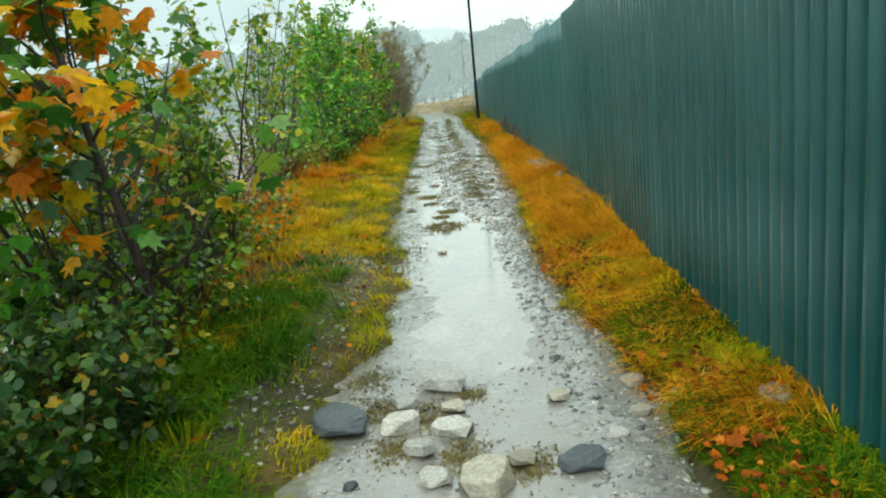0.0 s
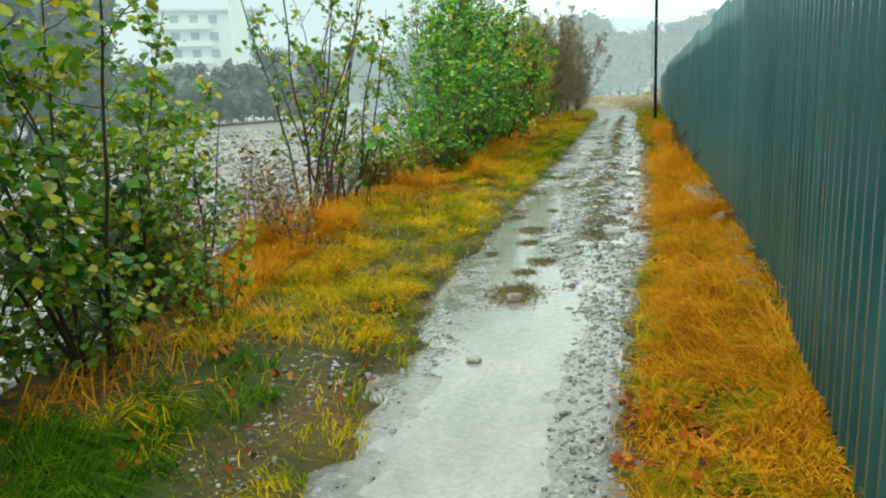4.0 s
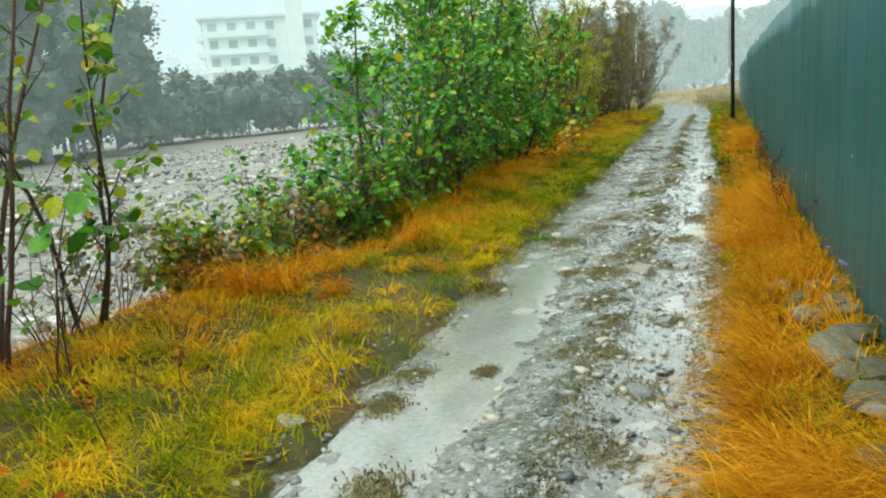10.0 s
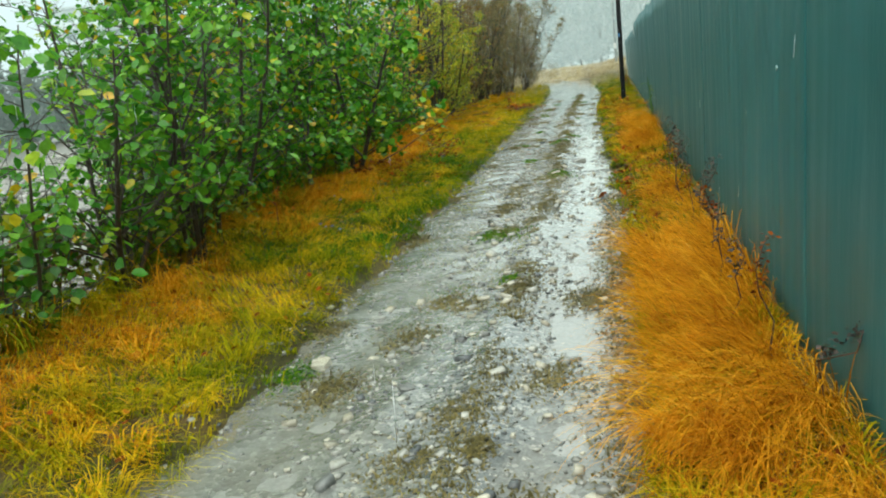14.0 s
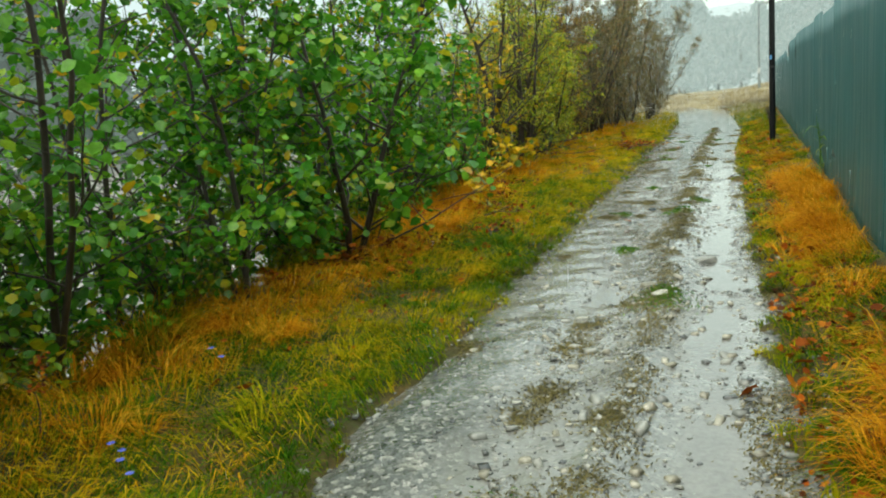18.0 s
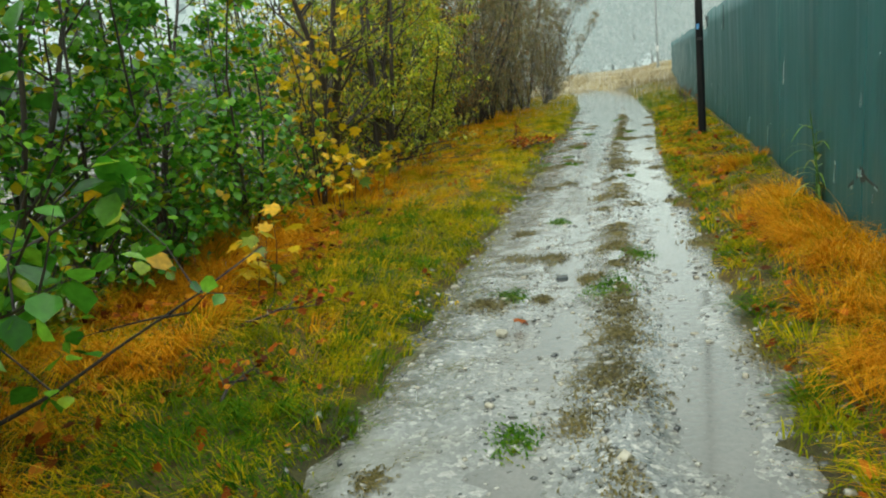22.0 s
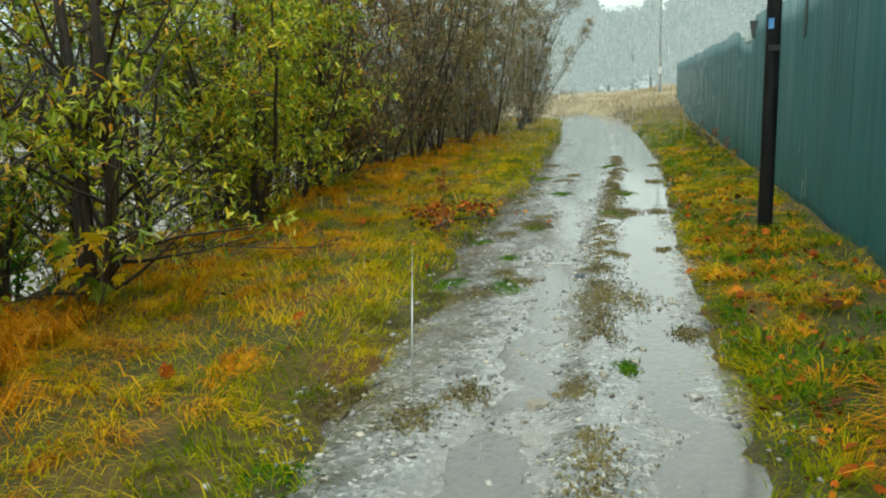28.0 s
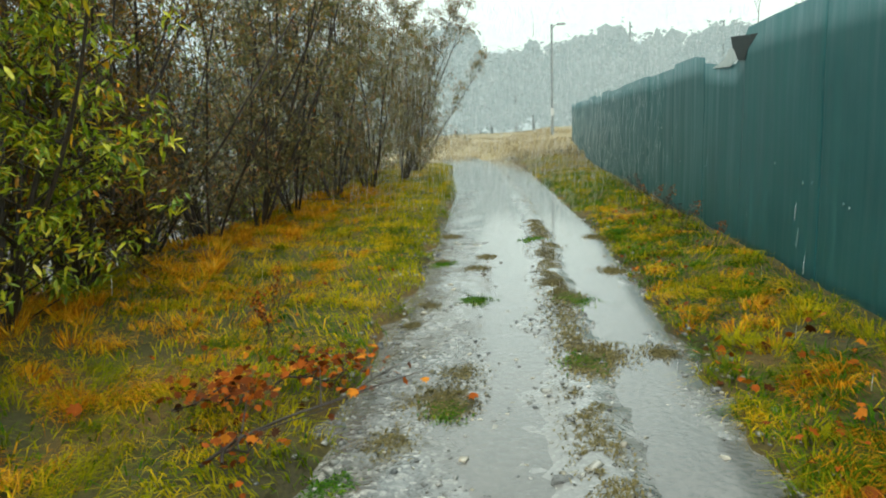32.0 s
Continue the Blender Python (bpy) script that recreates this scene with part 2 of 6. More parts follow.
SOIL, ROAD, WATER = mat_soil(), mat_road(), mat_water()
STONE = mat_stone("grey_river_stone", (0.10, 0.11, 0.115), (0.50, 0.50, 0.44))
PALE_STONE = mat_stone("pale_limestone", (0.30, 0.28, 0.21), (0.60, 0.57, 0.46))
KERB_STONE = mat_stone("mossy_brown_kerb_stone", (0.11, 0.105, 0.065), (0.36, 0.33, 0.24), 9, 0.7)
KERB_STONE.node_tree.nodes["Principled BSDF"].inputs["Specular IOR Level"].default_value = 0.15
COBBLE = mat_stone("wet_grey_cobble", (0.34, 0.35, 0.33), (0.62, 0.61, 0.54), 11, 0.16)
DARK_STONE = mat_stone("dark_wet_slate", (0.045, 0.06, 0.07), (0.10, 0.12, 0.13))
RIVER_STONE = mat_stone("river_bed_stone", (0.07, 0.075, 0.07), (0.68, 0.66, 0.60), 6, 0.35)
RIVER_BED = mat_plain("river_gravel", (0.14, 0.14, 0.125), (0.32, 0.31, 0.27), 3.0, 0.55, 0.6)
GREEN_GRASS = mat_leaf("green_grass", [(0.0, (0.03, 0.08, 0.004)), (0.3, (0.13, 0.19, 0.005)), (0.6, (0.36, 0.35, 0.008)), (0.85, (0.64, 0.49, 0.012)), (1.0, (0.76, 0.44, 0.014))], 0.75, 0.38, 0.65, gloss=0.03, spread=1.8)
DEEP_GRASS = mat_leaf("deep_green_grass", [(0.0, (0.010, 0.05, 0.003)), (0.5, (0.05, 0.16, 0.004)), (0.85, (0.15, 0.27, 0.007)), (1.0, (0.36, 0.27, 0.010))], 0.6, 0.36, 0.4, gloss=0.06)
MIXED_GRASS = mat_leaf("yellowing_grass", [(0.0, (0.08, 0.11, 0.005)), (0.25, (0.36, 0.32, 0.008)), (0.55, (0.76, 0.54, 0.016)), (0.8, (0.88, 0.50, 0.018)), (1.0, (0.60, 0.19, 0.008))], 0.75, 0.38, 0.65, gloss=0.03, spread=2.0)
DRY_GRASS = mat_leaf("dry_orange_grass", [(0.0, (0.13, 0.045, 0.004)), (0.3, (0.50, 0.19, 0.008)), (0.6, (0.82, 0.39, 0.014)), (0.85, (0.90, 0.53, 0.04)), (1.0, (0.92, 0.66, 0.14))], 0.75, 0.38, 0.42, gloss=0.03, spread=2.6)
MEADOW_BLADE = mat_leaf("pale_meadow_blade", [(0.0, (0.30, 0.24, 0.10)), (0.5, (0.45, 0.36, 0.17)), (1.0, (0.55, 0.45, 0.26))], 0.6, 0.3, 0.5)
ALDER_LEAF = mat_leaf("alder_leaf", [(0.0, (0.03, 0.14, 0.012)), (0.4, (0.085, 0.31, 0.022)), (0.85, (0.24, 0.52, 0.035)), (0.95, (0.52, 0.52, 0.02)), (1.0, (0.68, 0.38, 0.015))], 0.26, 0.38, gloss=0.5)
HAZEL_LEAF = mat_leaf("hazel_leaf", [(0.0, (0.03, 0.13, 0.012)), (0.4, (0.11, 0.28, 0.016)), (0.75, (0.29, 0.40, 0.018)), (1.0, (0.56, 0.42, 0.014))], 0.28, 0.36, gloss=0.5)
MAPLE_LEAF = mat_leaf("autumn_maple_leaf", [(0.0, (0.03, 0.12, 0.02)), (0.25, (0.07, 0.24, 0.03)), (0.46, (0.16, 0.36, 0.04)), (0.52, (0.70, 0.52, 0.015)), (0.74, (0.84, 0.42, 0.012)), (0.9, (0.80, 0.26, 0.010)), (1.0, (0.62, 0.10, 0.008))], 0.32, 0.55, gloss=0.6)
YELLOW_LEAF = mat_leaf("yellow_leaf", [(0.0, (0.07, 0.18, 0.015)), (0.25, (0.22, 0.30, 0.02)), (0.45, (0.66, 0.50, 0.012)), (1.0, (0.82, 0.48, 0.015))], 0.3, 0.4, gloss=0.4)
WILLOW_LEAF = mat_leaf("willow_leaf", [(0.0, (0.09, 0.19, 0.010)), (0.45, (0.35, 0.46, 0.02)), (0.85, (0.70, 0.64, 0.026)), (1.0, (0.72, 0.28, 0.012))], 0.28, 0.36, gloss=0.55)
THICKET_LEAF = mat_leaf("sparse_brown_leaf", [(0.0, (0.07, 0.075, 0.03)), (0.5, (0.22, 0.22, 0.07)), (0.85, (0.34, 0.23, 0.06)), (1.0, (0.46, 0.16, 0.03))], 0.3, 0.3, gloss=0.5)
WEED_LEAF = mat_leaf("dark_weed_leaf", [(0.0, (0.012, 0.045, 0.008)), (0.5, (0.03, 0.10, 0.012)), (0.85, (0.09, 0.17, 0.016)), (1.0, (0.35, 0.20, 0.015))], 0.35, 0.3, gloss=0.4)
RUST_LEAF = mat_leaf("rusty_thicket_leaf", [(0.0, (0.07, 0.06, 0.02)), (0.5, (0.24, 0.15, 0.03)), (0.8, (0.40, 0.15, 0.02)), (1.0, (0.22, 0.28, 0.03))], 0.35, gloss=0.4)
FALLEN = mat_leaf("fallen_leaf", [(0.0, (0.05, 0.018, 0.006)), (0.4, (0.19, 0.045, 0.006)), (0.75, (0.42, 0.10, 0.008)), (1.0, (0.62, 0.24, 0.02))], 0.5, 0.15, gloss=0.06)
MOSS = mat_leaf("olive_track_moss", [(0.0, (0.05, 0.045, 0.018)), (0.5, (0.15, 0.13, 0.045)), (0.85, (0.26, 0.21, 0.08)), (1.0, (0.12, 0.17, 0.02))], 0.5, 0.2, 0.4, gloss=0.1)
FRESH_BLADE = mat_leaf("fresh_reed_blade", [(0.0, (0.08, 0.19, 0.03)), (0.6, (0.16, 0.30, 0.06)), (1.0, (0.40, 0.44, 0.16))], 0.35)
BARK = mat_plain("wet_dark_bark", (0.018, 0.013, 0.011), (0.065, 0.045, 0.032), 26, 0.45, 0.5, (1, 1, 0.3))
RED_BARK = mat_plain("reddish_wet_bark", (0.045, 0.018, 0.013), (0.12, 0.055, 0.035), 26, 0.45, 0.4, (1, 1, 0.3))
SHEET = mat_fence("green_painted_sheet", (0.009, 0.074, 0.080), (0.022, 0.110, 0.113), (0.06, 0.18, 0.17), 0.2, 0.38, 0.4)
for key, value in (("Coat Weight", 0.35), ("Coat Roughness", 0.12)):
    SHEET.node_tree.nodes["Principled BSDF"].inputs[key].default_value = value
TARP = mat_fence("green_wet_tarpaulin", (0.016, 0.097, 0.106), (0.028, 0.130, 0.138), (0.05, 0.17, 0.16), 0.35, 0.6, 0.25)
POLE_WOOD = mat_plain("tarred_pole_wood", (0.006, 0.007, 0.009), (0.022, 0.022, 0.022), 20, 0.4, 0.5, (1, 1, 0.08))
POLE_WOOD.node_tree.nodes["Principled BSDF"].inputs["Specular IOR Level"].default_value = 0.12
STEEL = mat_plain("zinc_steel", (0.30, 0.32, 0.33), (0.46, 0.48, 0.48), 12, 0.45, 0.1, None, 0.7)
LAMP_GREY = mat_plain("weathered_grey_post", (0.16, 0.20, 0.20), (0.26, 0.30, 0.30), 9, 0.6, 0.2)
WHITE_BAND = mat_plain("white_painted_band", (0.62, 0.64, 0.62), (0.78, 0.78, 0.76), 9, 0.5, 0.1)
PLATE_BLUE = mat_plain("pale_blue_plate", (0.04, 0.20, 0.50), (0.14, 0.36, 0.66), 8, 0.4, 0.0)
BLACK_PLATE = mat_plain("black_plate", (0.01, 0.01, 0.012), (0.03, 0.03, 0.03), 8, 0.4, 0.0)
# the far side of the valley: rain haze painted into colour and glow


def mat_painted_haze(name, a, b, scale, glow, own=1.0):
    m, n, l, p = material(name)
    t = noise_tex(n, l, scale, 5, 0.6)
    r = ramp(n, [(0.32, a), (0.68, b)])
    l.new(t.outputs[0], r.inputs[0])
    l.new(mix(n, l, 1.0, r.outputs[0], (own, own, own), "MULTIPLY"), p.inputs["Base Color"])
    # The colour also glows, which flattens shading the way haze would.
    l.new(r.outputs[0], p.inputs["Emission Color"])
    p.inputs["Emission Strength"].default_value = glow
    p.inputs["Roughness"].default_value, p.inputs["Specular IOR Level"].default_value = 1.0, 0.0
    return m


# Tree and slope colours carry the haze: paler the farther they stand.
PAINTED_MIST_NEAR = mat_painted_haze("mist_painted_dark_wood", (0.12, 0.16, 0.145), (0.18, 0.22, 0.20), 0.4, 0.55, 0.7)
PAINTED_MIST_MID = mat_painted_haze("mist_painted_grey_wood", (0.27, 0.35, 0.335), (0.32, 0.40, 0.38), 0.3, 1.1, 0.14)
PAINTED_MIST_FAR = mat_painted_haze("mist_painted_pale_wood", (0.44, 0.53, 0.53), (0.48, 0.57, 0.56), 0.1, 1.15, 0.3)
PAINTED_MIST_BACK = mat_painted_haze("mist_painted_grey_slope", (0.38, 0.46, 0.45), (0.42, 0.50, 0.49), 0.15, 1.1, 0.3)
PAINTED_MIST_TRUNK = mat_painted_haze("mist_painted_trunk", (0.16, 0.20, 0.19), (0.2, 0.24, 0.23), 2, 0.4)
# Walls, panes and grey roofs get distance haze as pale colour and faint glow.
HAZE_PLASTER = mat_painted_haze("haze_painted_pale_plaster", (0.50, 0.57, 0.56), (0.55, 0.61, 0.60), 0.4, 0.35)
HAZE_BEIGE_PLASTER = mat_painted_haze("haze_painted_beige_plaster", (0.52, 0.54, 0.51), (0.58, 0.58, 0.55), 0.4, 0.35)
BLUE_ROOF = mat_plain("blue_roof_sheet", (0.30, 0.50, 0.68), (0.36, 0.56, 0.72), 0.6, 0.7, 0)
HAZE_WINDOW = mat_painted_haze("haze_painted_window_glass", (0.30, 0.36, 0.36), (0.35, 0.41, 0.41), 0.8, 0.35)
HAZE_ROOF = mat_painted_haze("haze_painted_grey_roof", (0.42, 0.48, 0.49), (0.47, 0.53, 0.53), 0.6, 0.35)
FIELD = mat_plain("tan_meadow", (0.24, 0.20, 0.09), (0.36, 0.30, 0.17), 0.6, 0.9, 0.3)

# ---- the plan ----


def table(rows):
    ys, vs = zip(*rows)
    return lambda y: np.interp(y, ys, vs)


road_left = table([(-30, -0.8), (4.4, -0.72), (6, -0.62), (8, -0.65), (10, -1.0), (13, -1.2), (16, -1.43), (20, -1.62), (23, -1.8), (27, -2.08), (31, -2.35),
                   (34.6, -2.52), (38, -2.85), (42, -2.98), (50, -3.6), (62, -5.0), (75, -8.5), (100, -20.0)])
road_right = table([(-30, 1.3), (4, 0.95), (5.6, 0.85), (7.4, 0.62), (9.5, 0.55), (12, 0.63), (15, 0.61), (18.7, 0.44), (22.5, 0.25), (24, 0.18), (27.5, -0.08),
                    (32, -0.37), (35, -0.59), (38, -0.75), (45, -0.98), (50, -1.4), (57, -2.0), (62, -2.5), (75, -5.5), (100, -17.0)])


fence_bow = table([(-10, 0.0), (4, 0.0), (7, 0.0), (10, 0.13), (13, 0.13), (16, 0.09), (19, 0.03), (26, 0.0), (120, 0.0)])


def fence_x(y):
    return 1.56 - 0.0305 * (y - 4) + fence_bow(y)


fence_top = table([(-6.0, 2.354), (7.0, 2.37), (11.0, 2.46), (16.0, 2.41), (20.0, 2.36), (30.0, 2.372), (34.0, 2.40), (38.0, 2.45), (42.65, 2.37), (43.1, 2.099), (44.0, 2.167), (45.0, 2.269), (48.8, 2.252), (64.0, 2.184), (90.0, 2.184)])
bank_width = table([(-30, 1.0), (5, 0.95), (8, 1.15), (11, 1.7), (13.5, 1.9), (15.5, 1.5), (17.2, 0.95), (19, 1.25), (21, 1.6), (24.6, 1.65), (27, 1.9), (31, 2.3), (36, 2.6), (40, 2.85), (46, 2.55), (60, 1.6), (100, 1.6)])
BED = -1.25


def smooth(a, b, v):
    k = np.clip((v - a) / (b - a), 0, 1)
    return k * k * (3 - 2 * k)


def wobble(x, y, scale, seed=0.0):
    """Cheap smooth noise for arrays, about -1 to 1."""
    x, y = np.asarray(x) * scale + seed * 7.31, np.asarray(y) * scale + seed * 3.17
    return (np.sin(x * 1.7 + 1.3 * np.sin(y * 1.1 + seed)) + np.sin(y * 2.1 + 1.7 * np.sin(x * 0.9 + 2 * seed)) + np.sin((x + y) * 3.3 + seed) * 0.5
            + np.sin(x * 5.1 - y * 4.3 + 1.9 * np.sin(y * 2.3)) * 0.35) / 2.4


def ground_z(x, y):
    l, r = road_left(y), road_right(y)
    edge = np.minimum(x - l, r - x) + 0.13 * wobble(x, y, 2.2, 1) + 0.12 * wobble(x, y, 6.0, 13)
    inside = smooth(-0.16, 0.14, edge)
    out_left, out_right = l - x, x - r
    z = 0.03 + 0.05 * smooth(0.1, 0.7, out_left) + 0.12 * smooth(0.1, 0.9, out_right)
    z = z + 0.035 * wobble(x, y, 1.9, 2) * smooth(0.1, 0.6, -edge) + 0.10 * smooth(0.5, 1.0, out_left / bank_width(y)) * (0.6 + 0.6 * wobble(x, y, 0.9, 3))
    fall = out_left - bank_width(y) - 0.3
    z = z + (BED - 0.7) * smooth(0.0, 3.6, fall) + 0.10 * wobble(x, y, 0.55, 4) * smooth(1.5, 4, fall)
    far = smooth(56, 74, y) * smooth(-3.8, -1.0, x)
    z = z + far * 0.55
    return np.where(inside > 0, z * (1 - inside) - 0.09 * inside, z)


def road_z(x, y):
    l, r = road_left(y), road_right(y)
    s = (x - l) / (r - l)
    early = 1 - smooth(9.5, 12.5, y)
    z = -0.046 * early * np.exp(-((s - 0.50) / 0.30) ** 2)
    pool = smooth(9.5, 11.5, y) * (1 - smooth(15.5, 18.5, y))
    z = z - (1 - early) * ((0.028 + 0.028 * pool) * np.exp(-((s - 0.24 - 0.19 * smooth(18.0, 22.0, y)) / (0.20 - 0.06 * smooth(18.0, 22.0, y))) ** 2) + 0.036 * np.exp(-((s - 0.83) / 0.12) ** 2) - 0.032 * np.exp(-((s - 0.63) / 0.065) ** 2))
    z = z + 0.011 * wobble(x, y * 0.6, 3.1, 5) + 0.006 * wobble(x, y, 6.3, 16) + 0.006 * wobble(x, y, 13.0, 6)
    return z - 0.05 * smooth(0.42, 0.56, np.abs(s - 0.5))


def height(x, y):
    """The ground that things stand on."""
    g, s = float(ground_z(x, y)), (x - float(road_left(y))) / float(road_right(y) - road_left(y))
    return max(g, float(road_z(x, y))) if -0.03 < s < 1.03 else g


# ---- building helpers ----


def mesh_of(name, verts, faces, mat, smooth_shade=False):
    me = bpy.data.meshes.new(name)
    me.from_pydata([tuple(v) for v in verts], [], faces)
    if mat:
        me.materials.append(mat)
    if smooth_shade:
        me.shade_smooth()
    return me


def array_mesh(name, verts, faces, mat, smooth_shade=False):
    """A mesh from arrays: vertices (n, 3) and faces, all of one corner count."""
    verts, faces = np.asarray(verts, np.float32), np.asarray(faces, np.int32)
    me = bpy.data.meshes.new(name)
    me.vertices.add(len(verts))
    me.vertices.foreach_set("co", verts.ravel())
    k = faces.shape[1]
    me.loops.add(faces.size)
    me.loops.foreach_set("vertex_index", faces.ravel())
    me.polygons.add(len(faces))
    me.polygons.foreach_set("loop_start", np.arange(0, faces.size, k, dtype=np.int32))
    me.update(calc_edges=True)
    me.materials.append(mat)
    if smooth_shade:
        me.shade_smooth()
    return me


def empty(name, at=(0, 0, 0), turn=0.0):
    e = new(name)
    e.location, e.rotation_euler = at, (0, 0, turn)
    return e


def part(name, bm, mat, parent, label=""):
    me = bpy.data.meshes.new(name)
    bm.to_mesh(me)
    bm.free()
    me.materials.append(mat)
    return child(name, me, parent, label)


def child(name, me, parent, label=""):
    ob = new(name, me)
    ob.parent = parent
    return tagged(ob, label)


def box_bm(sx, sy, sz, at=(0, 0, 0), bevel=0.0):
    bm = bmesh.new()
    bmesh.ops.create_cube(bm, size=1)
    bmesh.ops.transform(bm, matrix=Matrix.Translation(at) @ Matrix.Diagonal((sx, sy, sz, 1)), verts=bm.verts)
    if bevel:
        bmesh.ops.bevel(bm, geom=bm.edges[:], offset=bevel, segments=2, affect="EDGES")
    return bm


def tubes(lines, sides):
    """Tapered tubes round polylines: lists of (points, first radius, last radius) as vertices and quads."""
    verts, faces = [], []
    ring = [(math.cos(2 * math.pi * k / sides), math.sin(2 * math.pi * k / sides)) for k in range(sides)]
    for pts, r0, r1 in lines:
        n, start = len(pts), len(verts)
        for i, p in enumerate(pts):
            d = (pts[min(i + 1, n - 1)] - pts[max(i - 1, 0)]).normalized()
            a = d.orthogonal().normalized() if abs(d.z) < 0.98 else Vector((1, 0, 0))
            a = (a - d * a.dot(d)).normalized()
            b = d.cross(a)
            r = r0 + (r1 - r0) * i / (n - 1)
            verts += [p + (a * c + b * s) * r for c, s in ring]
        for i in range(n - 1):
            for k in range(sides):
                q = start + i * sides
                faces.append((q + k, q + (k + 1) % sides, q + sides + (k + 1) % sides, q + sides + k))
    return verts, faces


def leaf_mesh(name, spots, size, mat, rng, shape="round", droop=0.5):
    """Many small leaves: each folded along its midrib, turned its own way."""
    n = len(spots)
    if shape == "clump":
        outline = [(-0.1, 0, 0), (-0.45, 0.6, 0.1), (0.1, 1, -0.05), (0.42, 0.35, 0.1)]
        fan = [(0, 3, 2, 1)]
    elif shape == "round":
        outline = [(0, 0, 0), (-0.36, 0.28, 0.07), (-0.40, 0.62, 0.08), (0, 1, -0.05), (0.40, 0.62, 0.08), (0.36, 0.28, 0.07)]
        fan = [(0, 3, 2, 1), (0, 5, 4, 3)]
    elif shape == "sliver":
        outline = [(0, 0, 0), (-0.14, 0.5, 0.03), (0, 1, -0.08), (0.14, 0.5, 0.03)]
        fan = [(0, 3, 2, 1)]
    elif shape == "narrow":
        outline = [(0, 0, 0), (-0.13, 0.3, 0.03), (-0.11, 0.7, 0.03), (0, 1, -0.08), (0.11, 0.7, 0.03), (0.13, 0.3, 0.03)]
        fan = [(0, 3, 2, 1), (0, 5, 4, 3)]
    else:
        outline = [(0, 0, 0), (-0.30, 0.10, 0.05), (-0.55, 0.34, 0.0), (-0.30, 0.46, 0.05), (-0.42, 0.80, 0.02), (-0.13, 0.66, 0.03), (0, 1, -0.06),
                   (0.13, 0.66, 0.03), (0.42, 0.80, 0.02), (0.30, 0.46, 0.05), (0.55, 0.34, 0.0), (0.30, 0.10, 0.05)]
        fan = [(0, 3, 2, 1), (0, 5, 4, 3), (0, 7, 6, 5), (0, 9, 8, 7), (0, 11, 10, 9)]
    o = np.array(outline)
    s = size * rng.uniform(0.65, 1.25, n)
    turn = rng.uniform(0, 2 * np.pi, n)
    tip = rng.normal(-droop, 0.45, n)
    rollv = rng.normal(0, 0.5, n)
    ahead = np.stack([np.cos(turn) * np.cos(tip), np.sin(turn) * np.cos(tip), np.sin(tip)], -1)
    side = np.stack([-np.sin(turn), np.cos(turn), 0 * turn], -1)
    up = np.cross(ahead, side)
    side, up = side * np.cos(rollv)[:, None] + up * np.sin(rollv)[:, None], up * np.cos(rollv)[:, None] - side * np.sin(rollv)[:, None]
    verts = np.asarray(spots)[:, None, :] + s[:, None, None] * (o[None, :, 0:1] * side[:, None] + o[None, :, 1:2] * ahead[:, None] + o[None, :, 2:3] * up[:, None])
    faces = (np.arange(n)[:, None, None] * len(o) + np.array(fan)[None]).reshape(-1, 4)
    return array_mesh(name, verts.reshape(-1, 3), faces, mat)


def blades(name, xs, ys, zs, hs, ws, lean, mat, rng, at=(0, 0), turns=None):
    """Bent grass blades of two segments and a tip, swept the same way in patches."""
    n = len(xs)
    turn = 4.0 * wobble(xs + at[0], ys + at[1], 0.9, 31) + rng.normal(0, 0.9, n)
    if turns is not None:
        turn = turns
    d = np.stack([np.cos(turn), np.sin(turn), 0 * turn], -1)
    face = turn + rng.normal(0, 0.8, n)
    side = np.stack([-np.sin(face), np.cos(face), 0 * turn], -1)
    base = np.stack([xs, ys, zs], -1)
    verts = np.zeros((n, 5, 3))
    for i, (k, w) in enumerate(((0.0, 1.0), (0.55, 0.8))):
        c = base + d * (hs * lean * k ** 1.8)[:, None] + np.stack([0 * hs, 0 * hs, hs * (k - 0.35 * lean * k ** 3)], -1)
        verts[:, 2 * i], verts[:, 2 * i + 1] = c - side * (ws * w / 2)[:, None], c + side * (ws * w / 2)[:, None]
    verts[:, 4] = base + d * (hs * lean * 1.25)[:, None] + np.stack([0 * hs, 0 * hs, hs * np.maximum(1 - 0.62 * lean, 0.1)], -1)
    tri = np.array([(0, 1, 3), (0, 3, 2), (2, 3, 4)])
    faces = (np.arange(n)[:, None, None] * 5 + tri[None]).reshape(-1, 3)
    return array_mesh(name, verts.reshape(-1, 3), faces, mat)


ICO_V = np.array([(0, 0, -1), (0.72, -0.53, -0.45), (-0.28, -0.85, -0.45), (-0.89, 0, -0.45), (-0.28, 0.85, -0.45), (0.72, 0.53, -0.45),
                  (0.28, -0.85, 0.45), (-0.72, -0.53, 0.45), (-0.72, 0.53, 0.45), (0.28, 0.85, 0.45), (0.89, 0, 0.45), (0, 0, 1)])
ICO_F = np.array([(0, 1, 2), (1, 0, 5), (0, 2, 3), (0, 3, 4), (0, 4, 5), (1, 5, 10), (2, 1, 6), (3, 2, 7), (4, 3, 8), (5, 4, 9),
                  (1, 10, 6), (2, 6, 7), (3, 7, 8), (4, 8, 9), (5, 9, 10), (6, 10, 11), (7, 6, 11), (8, 7, 11), (9, 8, 11), (10, 9, 11)])


